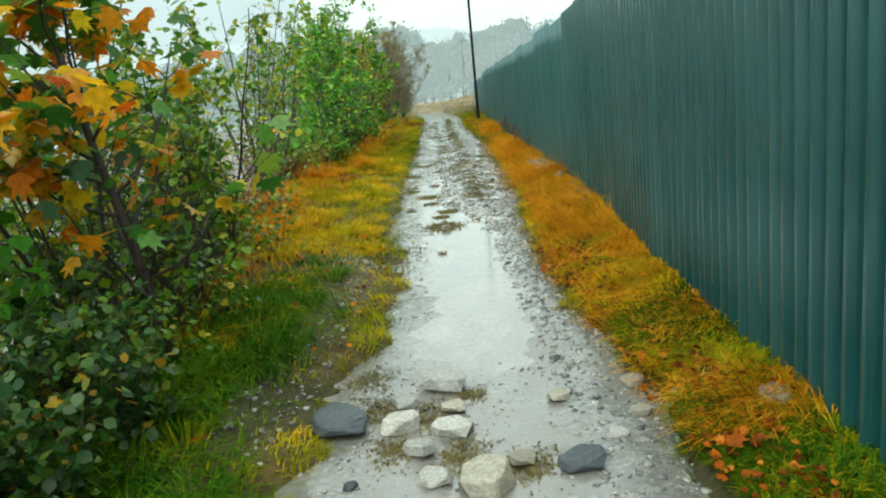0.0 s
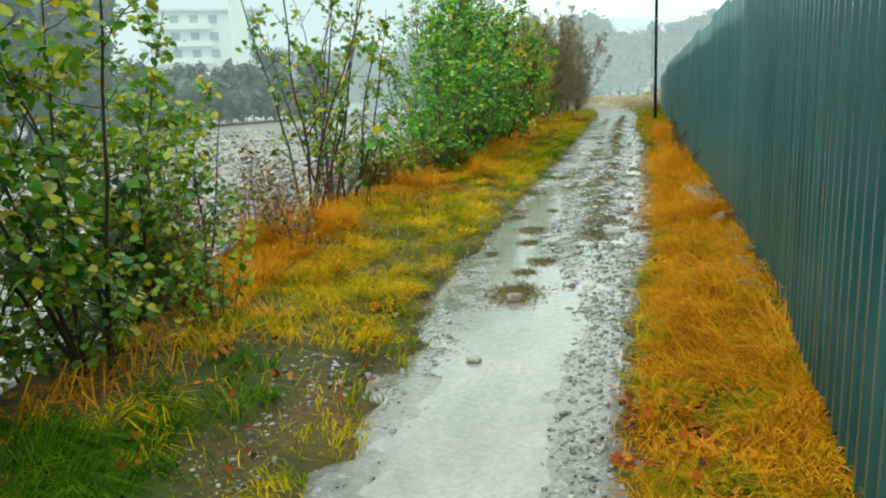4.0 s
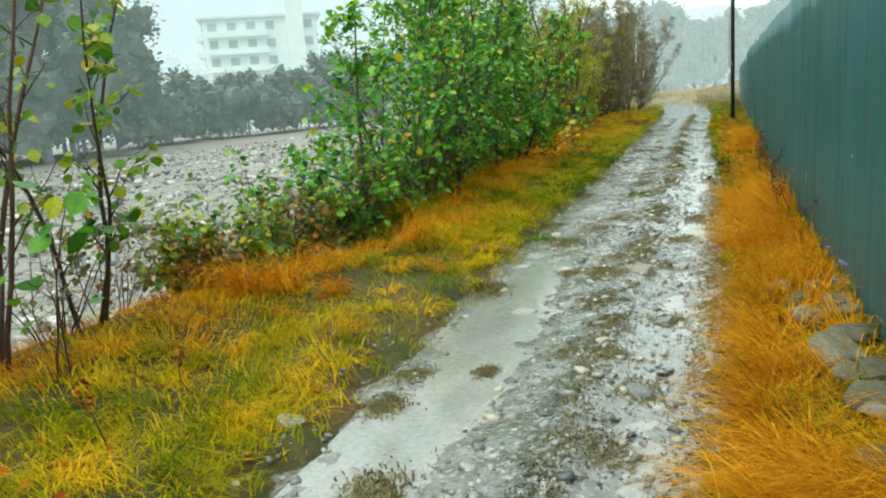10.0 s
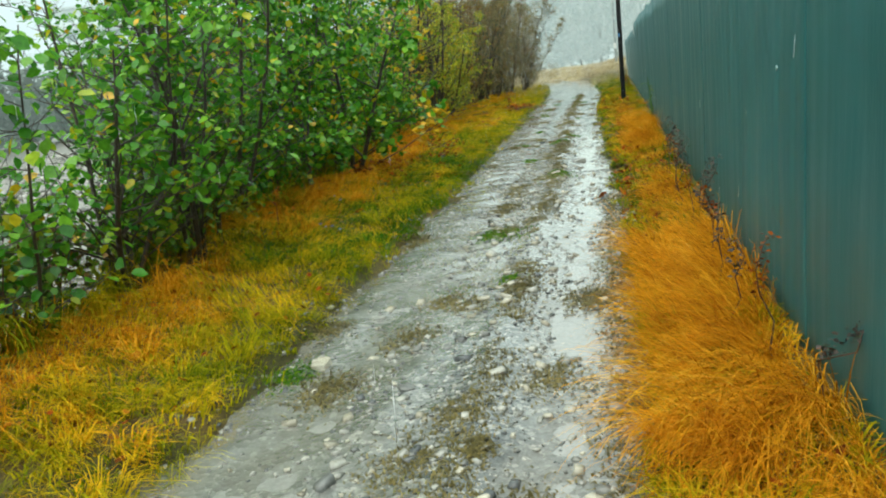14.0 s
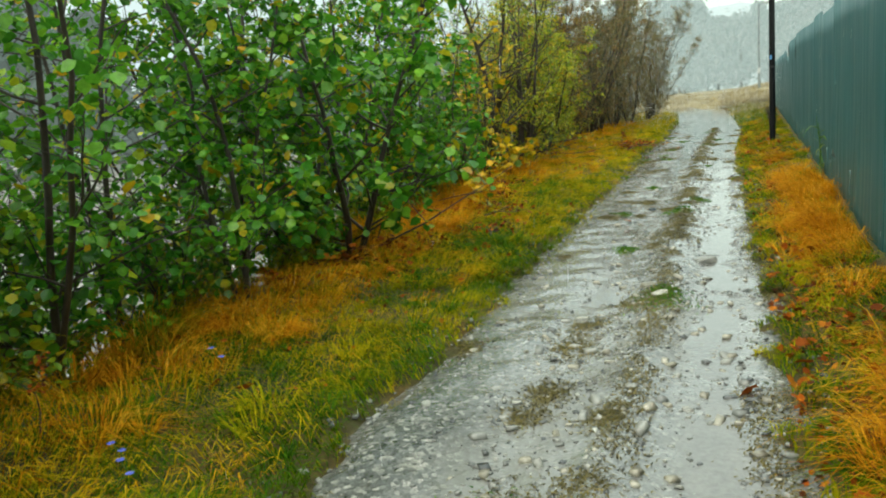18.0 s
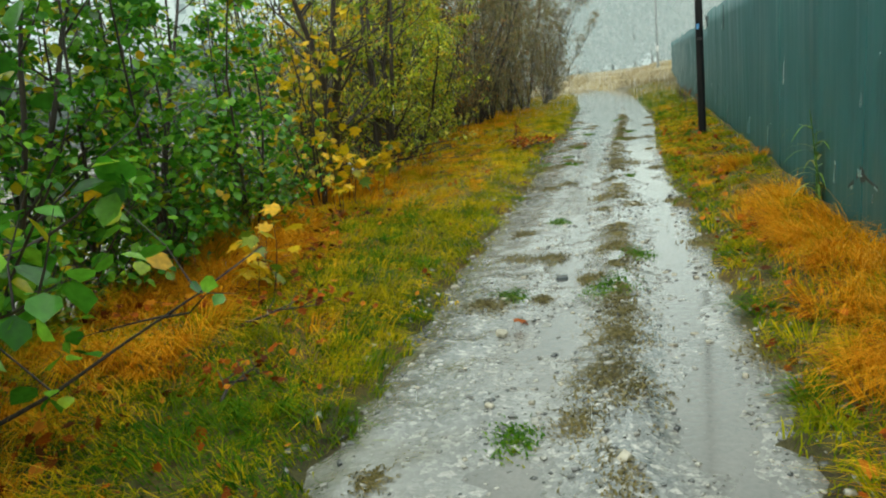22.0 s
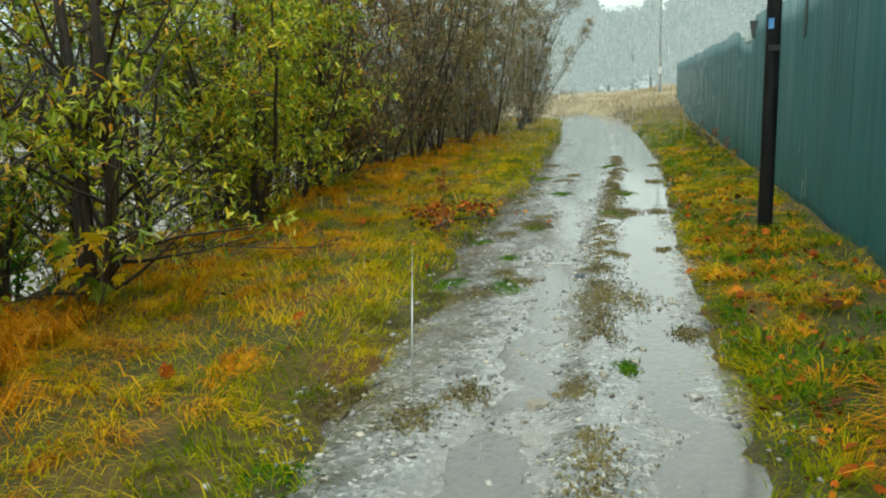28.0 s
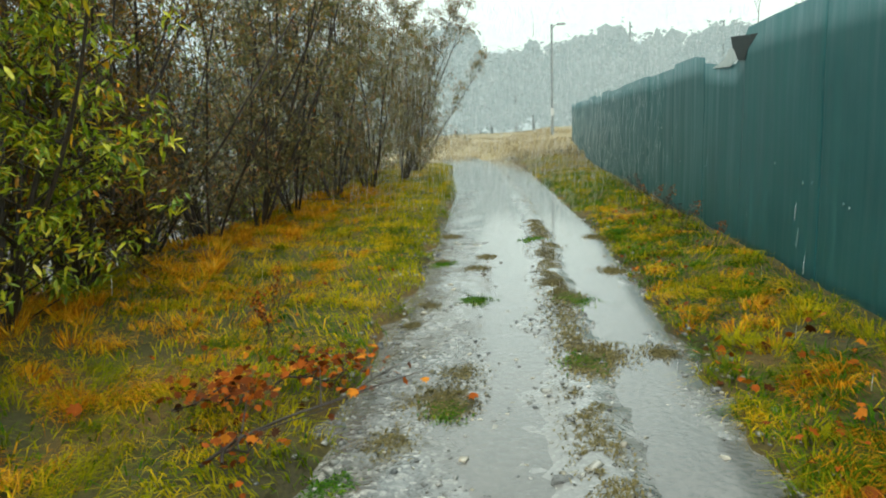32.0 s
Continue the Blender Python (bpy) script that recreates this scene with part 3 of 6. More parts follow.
def pebbles(name, xs, ys, zs, sizes, mat, rng, flat=0.5):
    n = len(xs)
    v = ICO_V[None] * (1 + rng.uniform(-0.25, 0.25, (n, 12, 1)))
    v = v * np.stack([sizes * rng.uniform(0.7, 1.3, n), sizes * rng.uniform(0.6, 1.0, n), sizes * flat * rng.uniform(0.6, 1.2, n)], -1)[:, None, :] * 0.5
    a = rng.uniform(0, 2 * np.pi, n)
    c, s = np.cos(a)[:, None], np.sin(a)[:, None]
    x, y = v[:, :, 0] * c - v[:, :, 1] * s, v[:, :, 0] * s + v[:, :, 1] * c
    verts = np.stack([x + xs[:, None], y + ys[:, None], v[:, :, 2] + zs[:, None]], -1)
    faces = (np.arange(n)[:, None, None] * 12 + ICO_F[None]).reshape(-1, 3)
    return array_mesh(name, verts.reshape(-1, 3), faces, mat)


def rock_mesh(name, seed, flat, mat, corners=17):
    """A broken, flat-topped stone about one metre across with chipped corners."""
    r = random.Random(seed)
    bm = bmesh.new()
    for k in range(corners):
        a = 2 * math.pi * (k + r.uniform(-0.4, 0.4)) / corners * 2
        up = (-0.8 if k % 2 else 0.62) + r.uniform(-0.18, 0.18)
        wide = r.uniform(0.78, 1.0) * (0.84 if up > 0 else 1.0)
        bm.verts.new((0.5 * wide * math.cos(a), 0.40 * wide * math.sin(a), 0.5 * flat * up))
    hull = bmesh.ops.convex_hull(bm, input=bm.verts[:])
    loose = [v for v in hull["geom_interior"] if isinstance(v, bmesh.types.BMVert)]
    bmesh.ops.delete(bm, geom=loose, context="VERTS")
    bmesh.ops.bevel(bm, geom=bm.edges[:], offset=0.10, segments=3, affect="EDGES", clamp_overlap=True)
    for v in bm.verts:
        v.co *= 1 + 0.07 * noise.noise(v.co * 6 + Vector((seed, 0, 0)))
    me = bpy.data.meshes.new(name)
    bm.to_mesh(me)
    bm.free()
    me.materials.append(mat)
    return me


CHIP_V = np.array([(-1, -1, -1), (1, -1, -1), (1, 1, -1), (-1, 1, -1), (-0.8, -0.8, 1), (0.8, -0.8, 1), (0.8, 0.8, 1), (-0.8, 0.8, 1)]) * 0.5
CHIP_F = np.array([(0, 1, 5, 4), (1, 2, 6, 5), (2, 3, 7, 6), (3, 0, 4, 7), (4, 5, 6, 7), (3, 2, 1, 0)])


def chips(name, xs, ys, zs, sizes, mat, rng, flat=0.4):
    """Broken stone chips: skewed flat blocks, each turned and tipped its own way."""
    n = len(xs)
    v = CHIP_V[None] * rng.uniform(0.6, 1.15, (n, 8, 3))
    v = v * np.stack([sizes * rng.uniform(0.8, 1.4, n), sizes * rng.uniform(0.5, 1.0, n), sizes * flat * rng.uniform(0.5, 1.2, n)], -1)[:, None, :]
    tip = rng.normal(0, 0.22, (n, 1))
    a = rng.uniform(0, 2 * np.pi, n)[:, None]
    x, z = v[:, :, 0] * np.cos(tip) - v[:, :, 2] * np.sin(tip), v[:, :, 0] * np.sin(tip) + v[:, :, 2] * np.cos(tip)
    x, y = x * np.cos(a) - v[:, :, 1] * np.sin(a), x * np.sin(a) + v[:, :, 1] * np.cos(a)
    verts = np.stack([x + xs[:, None], y + ys[:, None], z + zs[:, None]], -1)
    return array_mesh(name, verts.reshape(-1, 3), (np.arange(n)[:, None, None] * 8 + CHIP_F[None]).reshape(-1, 4), mat)


# ---- ground, river bed, road ----


def sheet(name, us, ys, zfun, xfun, mat, mats=()):
    """A grid over offsets us and lines ys."""
    U, Y = np.meshgrid(us, ys)
    X = xfun(U, Y)
    Z = zfun(X, Y)
    nu, ny = len(us), len(ys)
    i = np.arange(ny - 1)[:, None] * nu + np.arange(nu - 1)[None]
    faces = np.stack([i, i + 1, i + nu + 1, i + nu], -1).reshape(-1, 4)
    me = array_mesh(name, np.stack([X, Y, Z], -1).reshape(-1, 3), faces, mat, True)
    return tagged(new(name, me), kind="structure")


def spaced(*pieces):
    out = []
    for a, b, step in pieces:
        out += list(np.arange(a, b, step))
    return np.array(out + [pieces[-1][1]])


gu = spaced((-1500, -300, 240), (-300, -60, 30), (-60, -14, 4), (-14, -4.5, 0.4), (-4.5, 3.2, 0.08), (3.2, 12, 1.1), (12, 60, 8), (60, 300, 40), (300, 1500, 240))
gy = spaced((-1500, -300, 240), (-300, -40, 40), (-40, -4, 4), (-4, 46, 0.125), (46, 70, 0.5), (70, 110, 2.5), (110, 300, 25), (300, 1800, 250))
ground = sheet("ground", gu, gy, ground_z, lambda u, y: u + (road_left(y) + road_right(y)) / 2, SOIL)
tagged(ground, "wet brown earth verge with moss and short grass", "ground")

bu = spaced((0, 10, 0.8), (10, 150, 7))
river = sheet("river_bed", bu, spaced((-60, 60, 0.9), (60, 240, 8)), lambda x, y: BED + 0.14 * wobble(x, y, 0.5, 4) + 0.05 * wobble(x, y, 1.7, 8),
              lambda u, y: road_left(np.minimum(y, 62)) - bank_width(y) - 1.7 - u, RIVER_BED)
tagged(river, "wide pale stony river bed below the bank", "river bed")

rs = np.linspace(-0.10, 1.10, 40)
road = sheet("road", rs, spaced((-12, 46, 0.06), (46, 75, 0.25)), road_z, lambda s, y: road_left(y) + s * (road_right(y) - road_left(y)), ROAD)
tagged(road, "wet grey gravel track with worn ruts", "road")
water_top = table([(-12, -0.02), (4.3, -0.062), (5.15, -0.052), (5.7, -0.020), (10, -0.020), (12, -0.033), (16, -0.035), (19, -0.033), (30, -0.027), (35, -0.021), (41, -0.012), (46, -0.004), (75, 0.006)])
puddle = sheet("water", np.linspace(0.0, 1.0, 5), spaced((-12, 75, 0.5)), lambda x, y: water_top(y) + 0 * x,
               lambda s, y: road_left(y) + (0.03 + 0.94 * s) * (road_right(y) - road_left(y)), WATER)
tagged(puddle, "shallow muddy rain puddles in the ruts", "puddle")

# ---- fence ----


def fence_strip(name, y0, y1, parent, mat, profile, lift=0.0, cut=None):
    """One sheet from y0 to y1, standing along the fence line."""
    n = len(profile)
    ys = np.linspace(y0, y1, n)
    rows = 9
    verts, faces = [], []
    for j in range(rows):
        for i, y in enumerate(ys):
            x, k = float(fence_x(y)), j / (rows - 1)
            top = float(fence_top(y)) + lift
            z = -0.05 + k * (top + 0.05)
            sag = 0.010 * float(wobble(y, z, 1.4, 11)) if mat is TARP else 0.003 * float(wobble(y, z, 1.1, 12))
            verts.append((x + profile[i] + sag, y, z))
    for j in range(rows - 1):
        for i in range(n - 1):
            a = j * n + i
            faces.append((a, a + n, a + n + 1, a + 1))
    me = mesh_of(name, verts, faces, mat, mat is TARP)
    ob = child(name, me, parent)
    thick = ob.modifiers.new("thickness", "SOLIDIFY")
    thick.thickness, thick.offset = 0.004, 1.0
    return ob


fence = tagged(empty("fence"), "tall dark green wet sheet-metal fence beside the track", "fence")
RIB = [0.0, 0.0, 0.0, 0.060, 0.060, 0.0]
y, k = -5.0, 0
while y < 12.0:
    wide = 1.08
    prof = [v * (1.0 if y < 8.6 else 0.55) for v in RIB * 8 + [0.0]]
    fence_strip("corrugated_sheet", y, y + wide + 0.03, fence, SHEET, [-v - 0.004 * (k % 2) for v in prof], 0.03 * math.sin(k * 2.3))
    for z in (0.6, 1.75):
        for dy in (0.27, 0.81):
            bm = bmesh.new()
            bmesh.ops.create_cone(bm, segments=6, radius1=0.007, radius2=0.005, depth=0.01, cap_ends=True)
            s = part("screw", bm, LAMP_GREY, fence, "small grey screw head")
            s.location, s.rotation_euler = (float(fence_x(y + dy)) - 0.004, y + dy, z + 0.03 * math.sin(k + dy * 5)), (0, radians(-90), 0)
    y, k = y + wide, k + 1
while y < 66.0:
    wide = 1.9 + 0.3 * math.sin(k * 1.9)
    rng = np.random.default_rng(k)
    prof = 0.012 * np.cumsum(rng.normal(0, 0.3, 43))
    prof = prof - np.linspace(prof[0], prof[-1], 43) + 0.008 * (np.arange(43) % 4 > 1)
    fence_strip("tarpaulin_panel", y, y + wide + 0.02, fence, TARP, [-0.002 * (k % 2) - 0.22 * abs(v) for v in prof], 0.035 * math.sin(k * 2.7))
    bm = box_bm(0.06, 0.06, float(fence_top(y)) + 0.05, (0, 0, (float(fence_top(y)) + 0.05) / 2 - 0.1), 0.006)
    post = part("fence_post", bm, LAMP_GREY, fence, "grey steel post behind the sheets")
    post.location = (float(fence_x(y)) + 0.06, y, 0)
    y, k = y + wide, k + 1



def on_fence(name, outline, mat, out, label):
    """A flat torn piece, given by (y, z) corners, with a little thickness, just off the fence's face."""
    n = len(outline)
    front = [(fence_x(yy) - out, yy, zz) for yy, zz in outline]
    back = [(fence_x(yy) - out + 0.006, yy, zz) for yy, zz in outline]
    faces = [tuple(range(n)), tuple(range(2 * n - 1, n - 1, -1))] + [(i, n + i, n + (i + 1) % n, (i + 1) % n) for i in range(n)]
    return child(name, mesh_of(name, front + back, faces, mat), fence, label)


TORN_PALE = mat_plain("torn_pale_lining", (0.42, 0.52, 0.52), (0.68, 0.74, 0.72), 14, 0.5, 0.4, (1, 1, 0.3))
TORN_GREY = mat_plain("worn_grey_paint", (0.10, 0.22, 0.22), (0.30, 0.42, 0.42), 18, 0.5, 0.2, (1, 1, 0.3))
TORN_DARK = mat_plain("torn_dark_backing", (0.006, 0.016, 0.018), (0.015, 0.03, 0.03), 14, 0.6, 0.2)
on_fence("torn_flap", [(42.35, 2.304), (43.3, 2.372), (43.22, 2.252), (43.0, 2.099), (42.75, 2.074), (42.65, 2.184)], TORN_DARK, 0.012, "dark folded flap of torn sheet")
on_fence("torn_lining", [(43.02, 2.117), (43.18, 2.236), (43.3, 2.252), (43.55, 2.142), (44.05, 2.083), (43.7, 2.066), (43.3, 2.049)], TORN_PALE, 0.014, "pale torn lining")
on_fence("hanging_strip", [(38.95, 2.346), (39.12, 2.346), (39.16, 2.099), (39.1, 1.887), (39.0, 1.913), (38.97, 2.099)], TORN_DARK, 0.012, "dark strip hanging from the top edge")
on_fence("hole_patch", [(29.46, 0.56), (29.50, 0.57), (29.49, 0.605), (29.54, 0.59), (29.58, 0.60), (29.57, 0.565), (29.60, 0.55), (29.53, 0.545)], TORN_GREY, 0.014, "pale patch in a torn hole")
on_fence("hole", [(29.40, 0.53), (29.44, 0.61), (29.55, 0.635), (29.64, 0.60), (29.66, 0.54), (29.56, 0.50)], TORN_DARK, 0.011, "dark torn hole")
on_fence("slit", [(29.6, 0.57), (29.68, 0.51), (29.86, 0.429), (29.84, 0.412), (29.66, 0.476), (29.58, 0.536)], TORN_DARK, 0.013, "dark slit in the sheet")
on_fence("slit", [(29.45, 0.561), (29.33, 0.544), (29.08, 0.527), (29.08, 0.544), (29.32, 0.57), (29.43, 0.587)], TORN_DARK, 0.013, "dark slit in the sheet")
on_fence("frayed_edge", [(29.72, 0.459), (29.8, 0.429), (29.78, 0.412), (29.71, 0.433)], TORN_GREY, 0.015, "pale frayed edge")
on_fence("frayed_edge", [(29.16, 0.54), (29.08, 0.527), (29.09, 0.514), (29.17, 0.527)], TORN_GREY, 0.015, "pale frayed edge")
for yy, z0, z1 in ((35.53, 0.315, 0.485), (35.73, 0.28, 0.417), (33.82, 0.331, 0.519), (30.28, 0.399, 0.536), (38.58, 0.28, 0.536), (38.73, 0.247, 0.399), (39.0, 0.697, 0.808), (42.5, 0.357, 0.485), (41.06, 0.399, 0.519), (27.58, 0.331, 0.536), (27.08, 0.315, 0.399), (28.68, 0.357, 0.485)):
    on_fence("scratch", [(yy - 0.012, z1), (yy + 0.004, z1 + 0.03), (yy + 0.022, z0 + 0.05), (yy + 0.05, z0), (yy + 0.02, z0 - 0.02)], TORN_GREY, 0.014, "worn pale scratch in the paint")
for yy, zz in ((41.0, 0.935), (40.8, 0.952), (40.1, 0.825), (40.2, 0.842), (41.7, 1.062), (35.48, 0.527), (33.58, 0.587), (29.1, 1.419), (26.88, 1.165), (24.48, 1.504), (18.58, 1.335), (15.68, 0.995)):
    on_fence("bolt", [(yy - 0.014, zz), (yy, zz + 0.013), (yy + 0.014, zz), (yy, zz - 0.013)], TORN_GREY, 0.016, "small grey fixing")

# ---- poles ----


def utility_pole(x, y):
    p = tagged(empty("utility_pole", (x, y, height(x, y))), "tall black tarred wooden utility pole in the grass", "pole")
    v, f = tubes([([Vector((-0.002 * i, 0, -0.3 + i * 0.9)) for i in range(11)], 0.067, 0.054)], 14)
    child("shaft", mesh_of("shaft", v, f, POLE_WOOD, True), p)
    top = box_bm(0.13, 0.13, 0.03, (-0.02, 0, 8.71), 0.01)
    part("cap", top, STEEL, p, "zinc pole cap")
    plate = part("number_plate", box_bm(0.006, 0.05, 0.09, (0, 0, 0), 0.002), PLATE_BLUE, p, "pale blue number plate")
    plate.location, plate.rotation_euler = (-0.032, -0.056, 1.87), (0, 0, radians(62))
    band = part("band", box_bm(0.008, 0.09, 0.05, (0, 0, 0), 0.002), BLACK_PLATE, p, "black band under the plate")
    band.location, band.rotation_euler = (0.0, -0.067, 1.66), (0, 0, radians(90))
    return p


utility_pole(0.0, 37.62)


def street_lamp(x, y, tall):
    p = tagged(empty("street_lamp", (x, y, height(x, y))), "slim grey street lamp with a white band", "street lamp")
    v, f = tubes([([Vector((0, 0, -0.2 + i * (tall + 0.2) / 8)) for i in range(9)], 0.075, 0.05)], 10)
    child("post", mesh_of("post", v, f, LAMP_GREY, True), p)
    v, f = tubes([([Vector((0, 0, 1.15)), Vector((0, 0, 1.5))], 0.083, 0.083)], 10)
    child("band", mesh_of("band", v, f, WHITE_BAND, True), p, "white painted band")
    v, f = tubes([([Vector((0, 0, tall - 0.25)), Vector((0.12, 0, tall - 0.05)), Vector((0.34, 0, tall))], 0.03, 0.025)], 6)
    child("arm", mesh_of("arm", v, f, LAMP_GREY, True), p)
    part("lamp_head", box_bm(0.42, 0.16, 0.10, (0.45, 0, tall), 0.03), STEEL, p, "flat grey lamp head")
    return p


street_lamp(-1.15, 71.5, 5.4)

# ---- trees and bushes ----


def grow(seed, tall, stems, spread, branches, reach, lean=(0, 0), radius=0.03, twigs=4, start=0.15, rise=0.5):
    """The wood of one plant: stems, branches and twigs as polylines, and the places where leaves sit."""
    rng = random.Random(seed)
    trunk, limbs, twig_lines, spots = [], [], [], []

    def line(p, d, length, n, wob, up):
        pts = [p.copy()]
        for _ in range(n):
            d = (d + Vector((rng.gauss(0, wob), rng.gauss(0, wob), rng.gauss(0, wob) + up))).normalized()
            p = p + d * (length / n)
            pts.append(p.copy())
        return pts

    for s in range(stems):
        a = rng.uniform(0, 2 * math.pi)
        tilt = spread * rng.uniform(0.4, 1.0) if stems > 1 else spread * 0.3
        d = Vector((math.cos(a) * tilt + lean[0], math.sin(a) * tilt + lean[1], 1)).normalized()
        h = tall * rng.uniform(0.72, 1.0) if s else tall
        base = Vector((math.cos(a) * 0.07 * (stems > 1), math.sin(a) * 0.07 * (stems > 1), -0.12))
        pts = line(base, d, h * 1.04, 10, 0.07 if stems > 1 else 0.035, 0.03)
        r = radius * rng.uniform(0.75, 1.1)
        trunk.append((pts, r, r * 0.22))
        for b in range(branches):
            k = start + (1 - start) * (b + rng.random()) / branches
            i = min(int(k * 10), 9)
            p = pts[i].lerp(pts[i + 1], k * 10 - i)
            a2 = rng.uniform(0, 2 * math.pi)
            d2 = Vector((math.cos(a2), math.sin(a2), rise * rng.uniform(0.5, 1.3))).normalized()
            ln = reach * (1.05 - 0.72 * k) * rng.uniform(0.65, 1.2)
            bp = line(p, d2, ln, 5, 0.14, 0.05)
            limbs.append((bp, r * 0.42 * (1.1 - 0.6 * k), r * 0.10))
            spots += bp[2:]
            for t in range(twigs):
                q = bp[rng.randint(1, 4)].lerp(bp[rng.randint(2, 5)], 0.5)
                d3 = (Vector((rng.gauss(0, 1), rng.gauss(0, 1), rng.gauss(0.35, 0.5)))).normalized()
                tp = line(q, d3, ln * rng.uniform(0.25, 0.5), 3, 0.16, 0.05)
                twig_lines.append((tp, r * 0.13 + 0.0012, 0.0012))
                spots += tp[1:]
    return trunk, limbs, twig_lines, spots


def plant(name, label, category, x, y, seed, tall, stems, spread, branches, reach, leaf, size, leaves, shape="round", bark=None, lean=(0, 0),
          radius=0.03, twigs=4, start=0.15, rise=0.5, z=None, droop=0.5, low=0.0, group="", clusters=0.5):
    fine = y < 36 and stems * branches < 90 and tall > 1.5
    bark = bark or BARK
    top = tagged(empty(name, (x, y, height(x, y) if z is None else z), 0), label, category, group)
    trunk, limbs, twig_lines, spots = grow(seed, tall, stems, spread, branches, reach, lean, radius, twigs, start, rise)
    for one in trunk:
        v, f = tubes([one], 7)
        child("stem" if stems > 1 else "trunk", mesh_of("stem", v, f, bark, True), top)
    if fine:
        for k, one in enumerate(limbs):
            v, f = tubes([one], 4)
            v2, f2 = tubes(twig_lines[k * twigs:(k + 1) * twigs], 3)
            child("branch", mesh_of("branch", v + v2, [*f, *[tuple(i + len(v) for i in q) for q in f2]], bark, True), top)
    else:
        v, f = tubes(limbs, 3)
        v2, f2 = tubes([(pts[::3] if len(pts) == 4 else pts, r0, r1) for pts, r0, r1 in twig_lines], 3)
        tagged(child("brushwood", mesh_of("brushwood", v + v2, [*f, *[tuple(i + len(v) for i in q) for q in f2]], bark, True), top), kind="stuff")
    if leaves:
        rng = np.random.default_rng(seed)
        s = np.array([tuple(p) for p in spots])
        if low:
            s = s[s[:, 2] > low]
        s = s[rng.random(len(s)) < clusters]
        pick = s[rng.integers(0, len(s), leaves)] + rng.normal(0, 0.045, (leaves, 3))
        pick[:, 2] = np.maximum(pick[:, 2], 0.05)
        child("crown", leaf_mesh("crown", pick, size, leaf, rng, shape, droop), top)
    return top


MAPLE = "young maple with yellow and orange autumn leaves on the bank"
plant("maple_tree", MAPLE, "tree", -1.68, 5.42, 11, 3.5, 1, 0.1, 26, 1.15, MAPLE_LEAF, 0.14, 560, "maple", None, (-0.05, 0.0), 0.034, 4, 0.12, 0.75, low=0.75)
plant("maple_tree", MAPLE, "tree", -2.05, 5.3, 12, 3.1, 3, 0.16, 15, 0.85, MAPLE_LEAF, 0.15, 480, "maple", None, (0.02, 0), 0.016, 2, 0.4, 0.7, low=1.25)
plant("hazel_bush", "green hazel bush with broad wet leaves on the bank", "bush", -2.45, 4.6, 13, 2.5, 5, 0.32, 11, 0.7, ALDER_LEAF, 0.14, 400, radius=0.016)
plant("hazel_bush", "yellowing hazel bush behind the young maple", "bush", -3.0, 6.4, 14, 2.9, 6, 0.35, 12, 0.75, HAZEL_LEAF, 0.08, 1200, radius=0.016)
plant("hazel_bush", "leafy green hazel bush at the bank's edge", "bush", -2.15, 7.65, 15, 2.3, 6, 0.3, 12, 0.65, HAZEL_LEAF, 0.07, 1500, radius=0.016, start=0.05)
plant("hazel_bush", "leafy green hazel bush at the bank's edge", "bush", -2.75, 8.9, 16, 2.2, 6, 0.3, 11, 0.6, HAZEL_LEAF, 0.07, 1500, radius=0.016, start=0.05)
plant("hazel_bush", "leafy green hazel bush below the bank", "bush", -3.7, 7.6, 17, 2.7, 6, 0.35, 12, 0.8, HAZEL_LEAF, 0.07, 1400, radius=0.016)
plant("bare_bush", "half-bare dark bush with long thin branches", "bush", -2.2, 5.95, 19, 1.9, 7, 0.6, 10, 0.8, HAZEL_LEAF, 0.07, 260, radius=0.013, twigs=3, start=0.15, rise=0.8)
plant("bare_bush", "half-bare dark bush with long thin branches", "bush", -1.85, 6.2, 27, 1.5, 7, 0.6, 10, 0.8, HAZEL_LEAF, 0.065, 260, radius=0.012, twigs=3, start=0.1, rise=0.8)
plant("bare_bush", "half-bare dark bush with long thin branches", "bush", -2.6, 7.0, 28, 2.0, 8, 0.5, 10, 0.8, HAZEL_LEAF, 0.075, 700, radius=0.013, twigs=3, start=0.1, rise=0.8)
plant("hazel_bush", "leafy green hazel bush below the bank", "bush", -3.3, 10.2, 29, 1.9, 6, 0.4, 10, 0.7, HAZEL_LEAF, 0.07, 900, radius=0.013)
plant("bramble_bush", "low reddish bramble bush on the bank", "bush", -2.6, 10.7, 18, 0.95, 7, 0.5, 6, 0.4, THICKET_LEAF, 0.045, 330, "round", RED_BARK, radius=0.008)
for i in range(11):
    yy = 8.9 + i * 0.8
    plant("bramble_bush", "low bare brown brush on the bank's slope", "bush", float(road_left(yy) - bank_width(yy)) - 0.45 - 0.5 * abs(math.sin(i * 2.1)), yy, 360 + i, 0.75 + 0.4 * abs(math.sin(i * 1.7)), 8, 0.6, 7, 0.5,
          RUST_LEAF if i % 2 else THICKET_LEAF, 0.05, 160, "round", RED_BARK, radius=0.007, twigs=3, start=0.08, rise=0.9, group="brush on the bank")
for i, (x, y, h, n) in enumerate([(-3.3, 12.4, 3.1, 5), (-3.35, 13.1, 3.2, 6), (-3.5, 13.95, 2.6, 3)]):
    plant("alder_sapling", "thin half-bare alder sapling with several stems", "sapling", x, y, 20 + i, h, n, 0.26, 10, 0.6, HAZEL_LEAF, 0.085, 330, "round", RED_BARK if i == 1 else BARK,
          radius=0.021, twigs=3, start=0.2, rise=0.9, group="saplings on the bank")
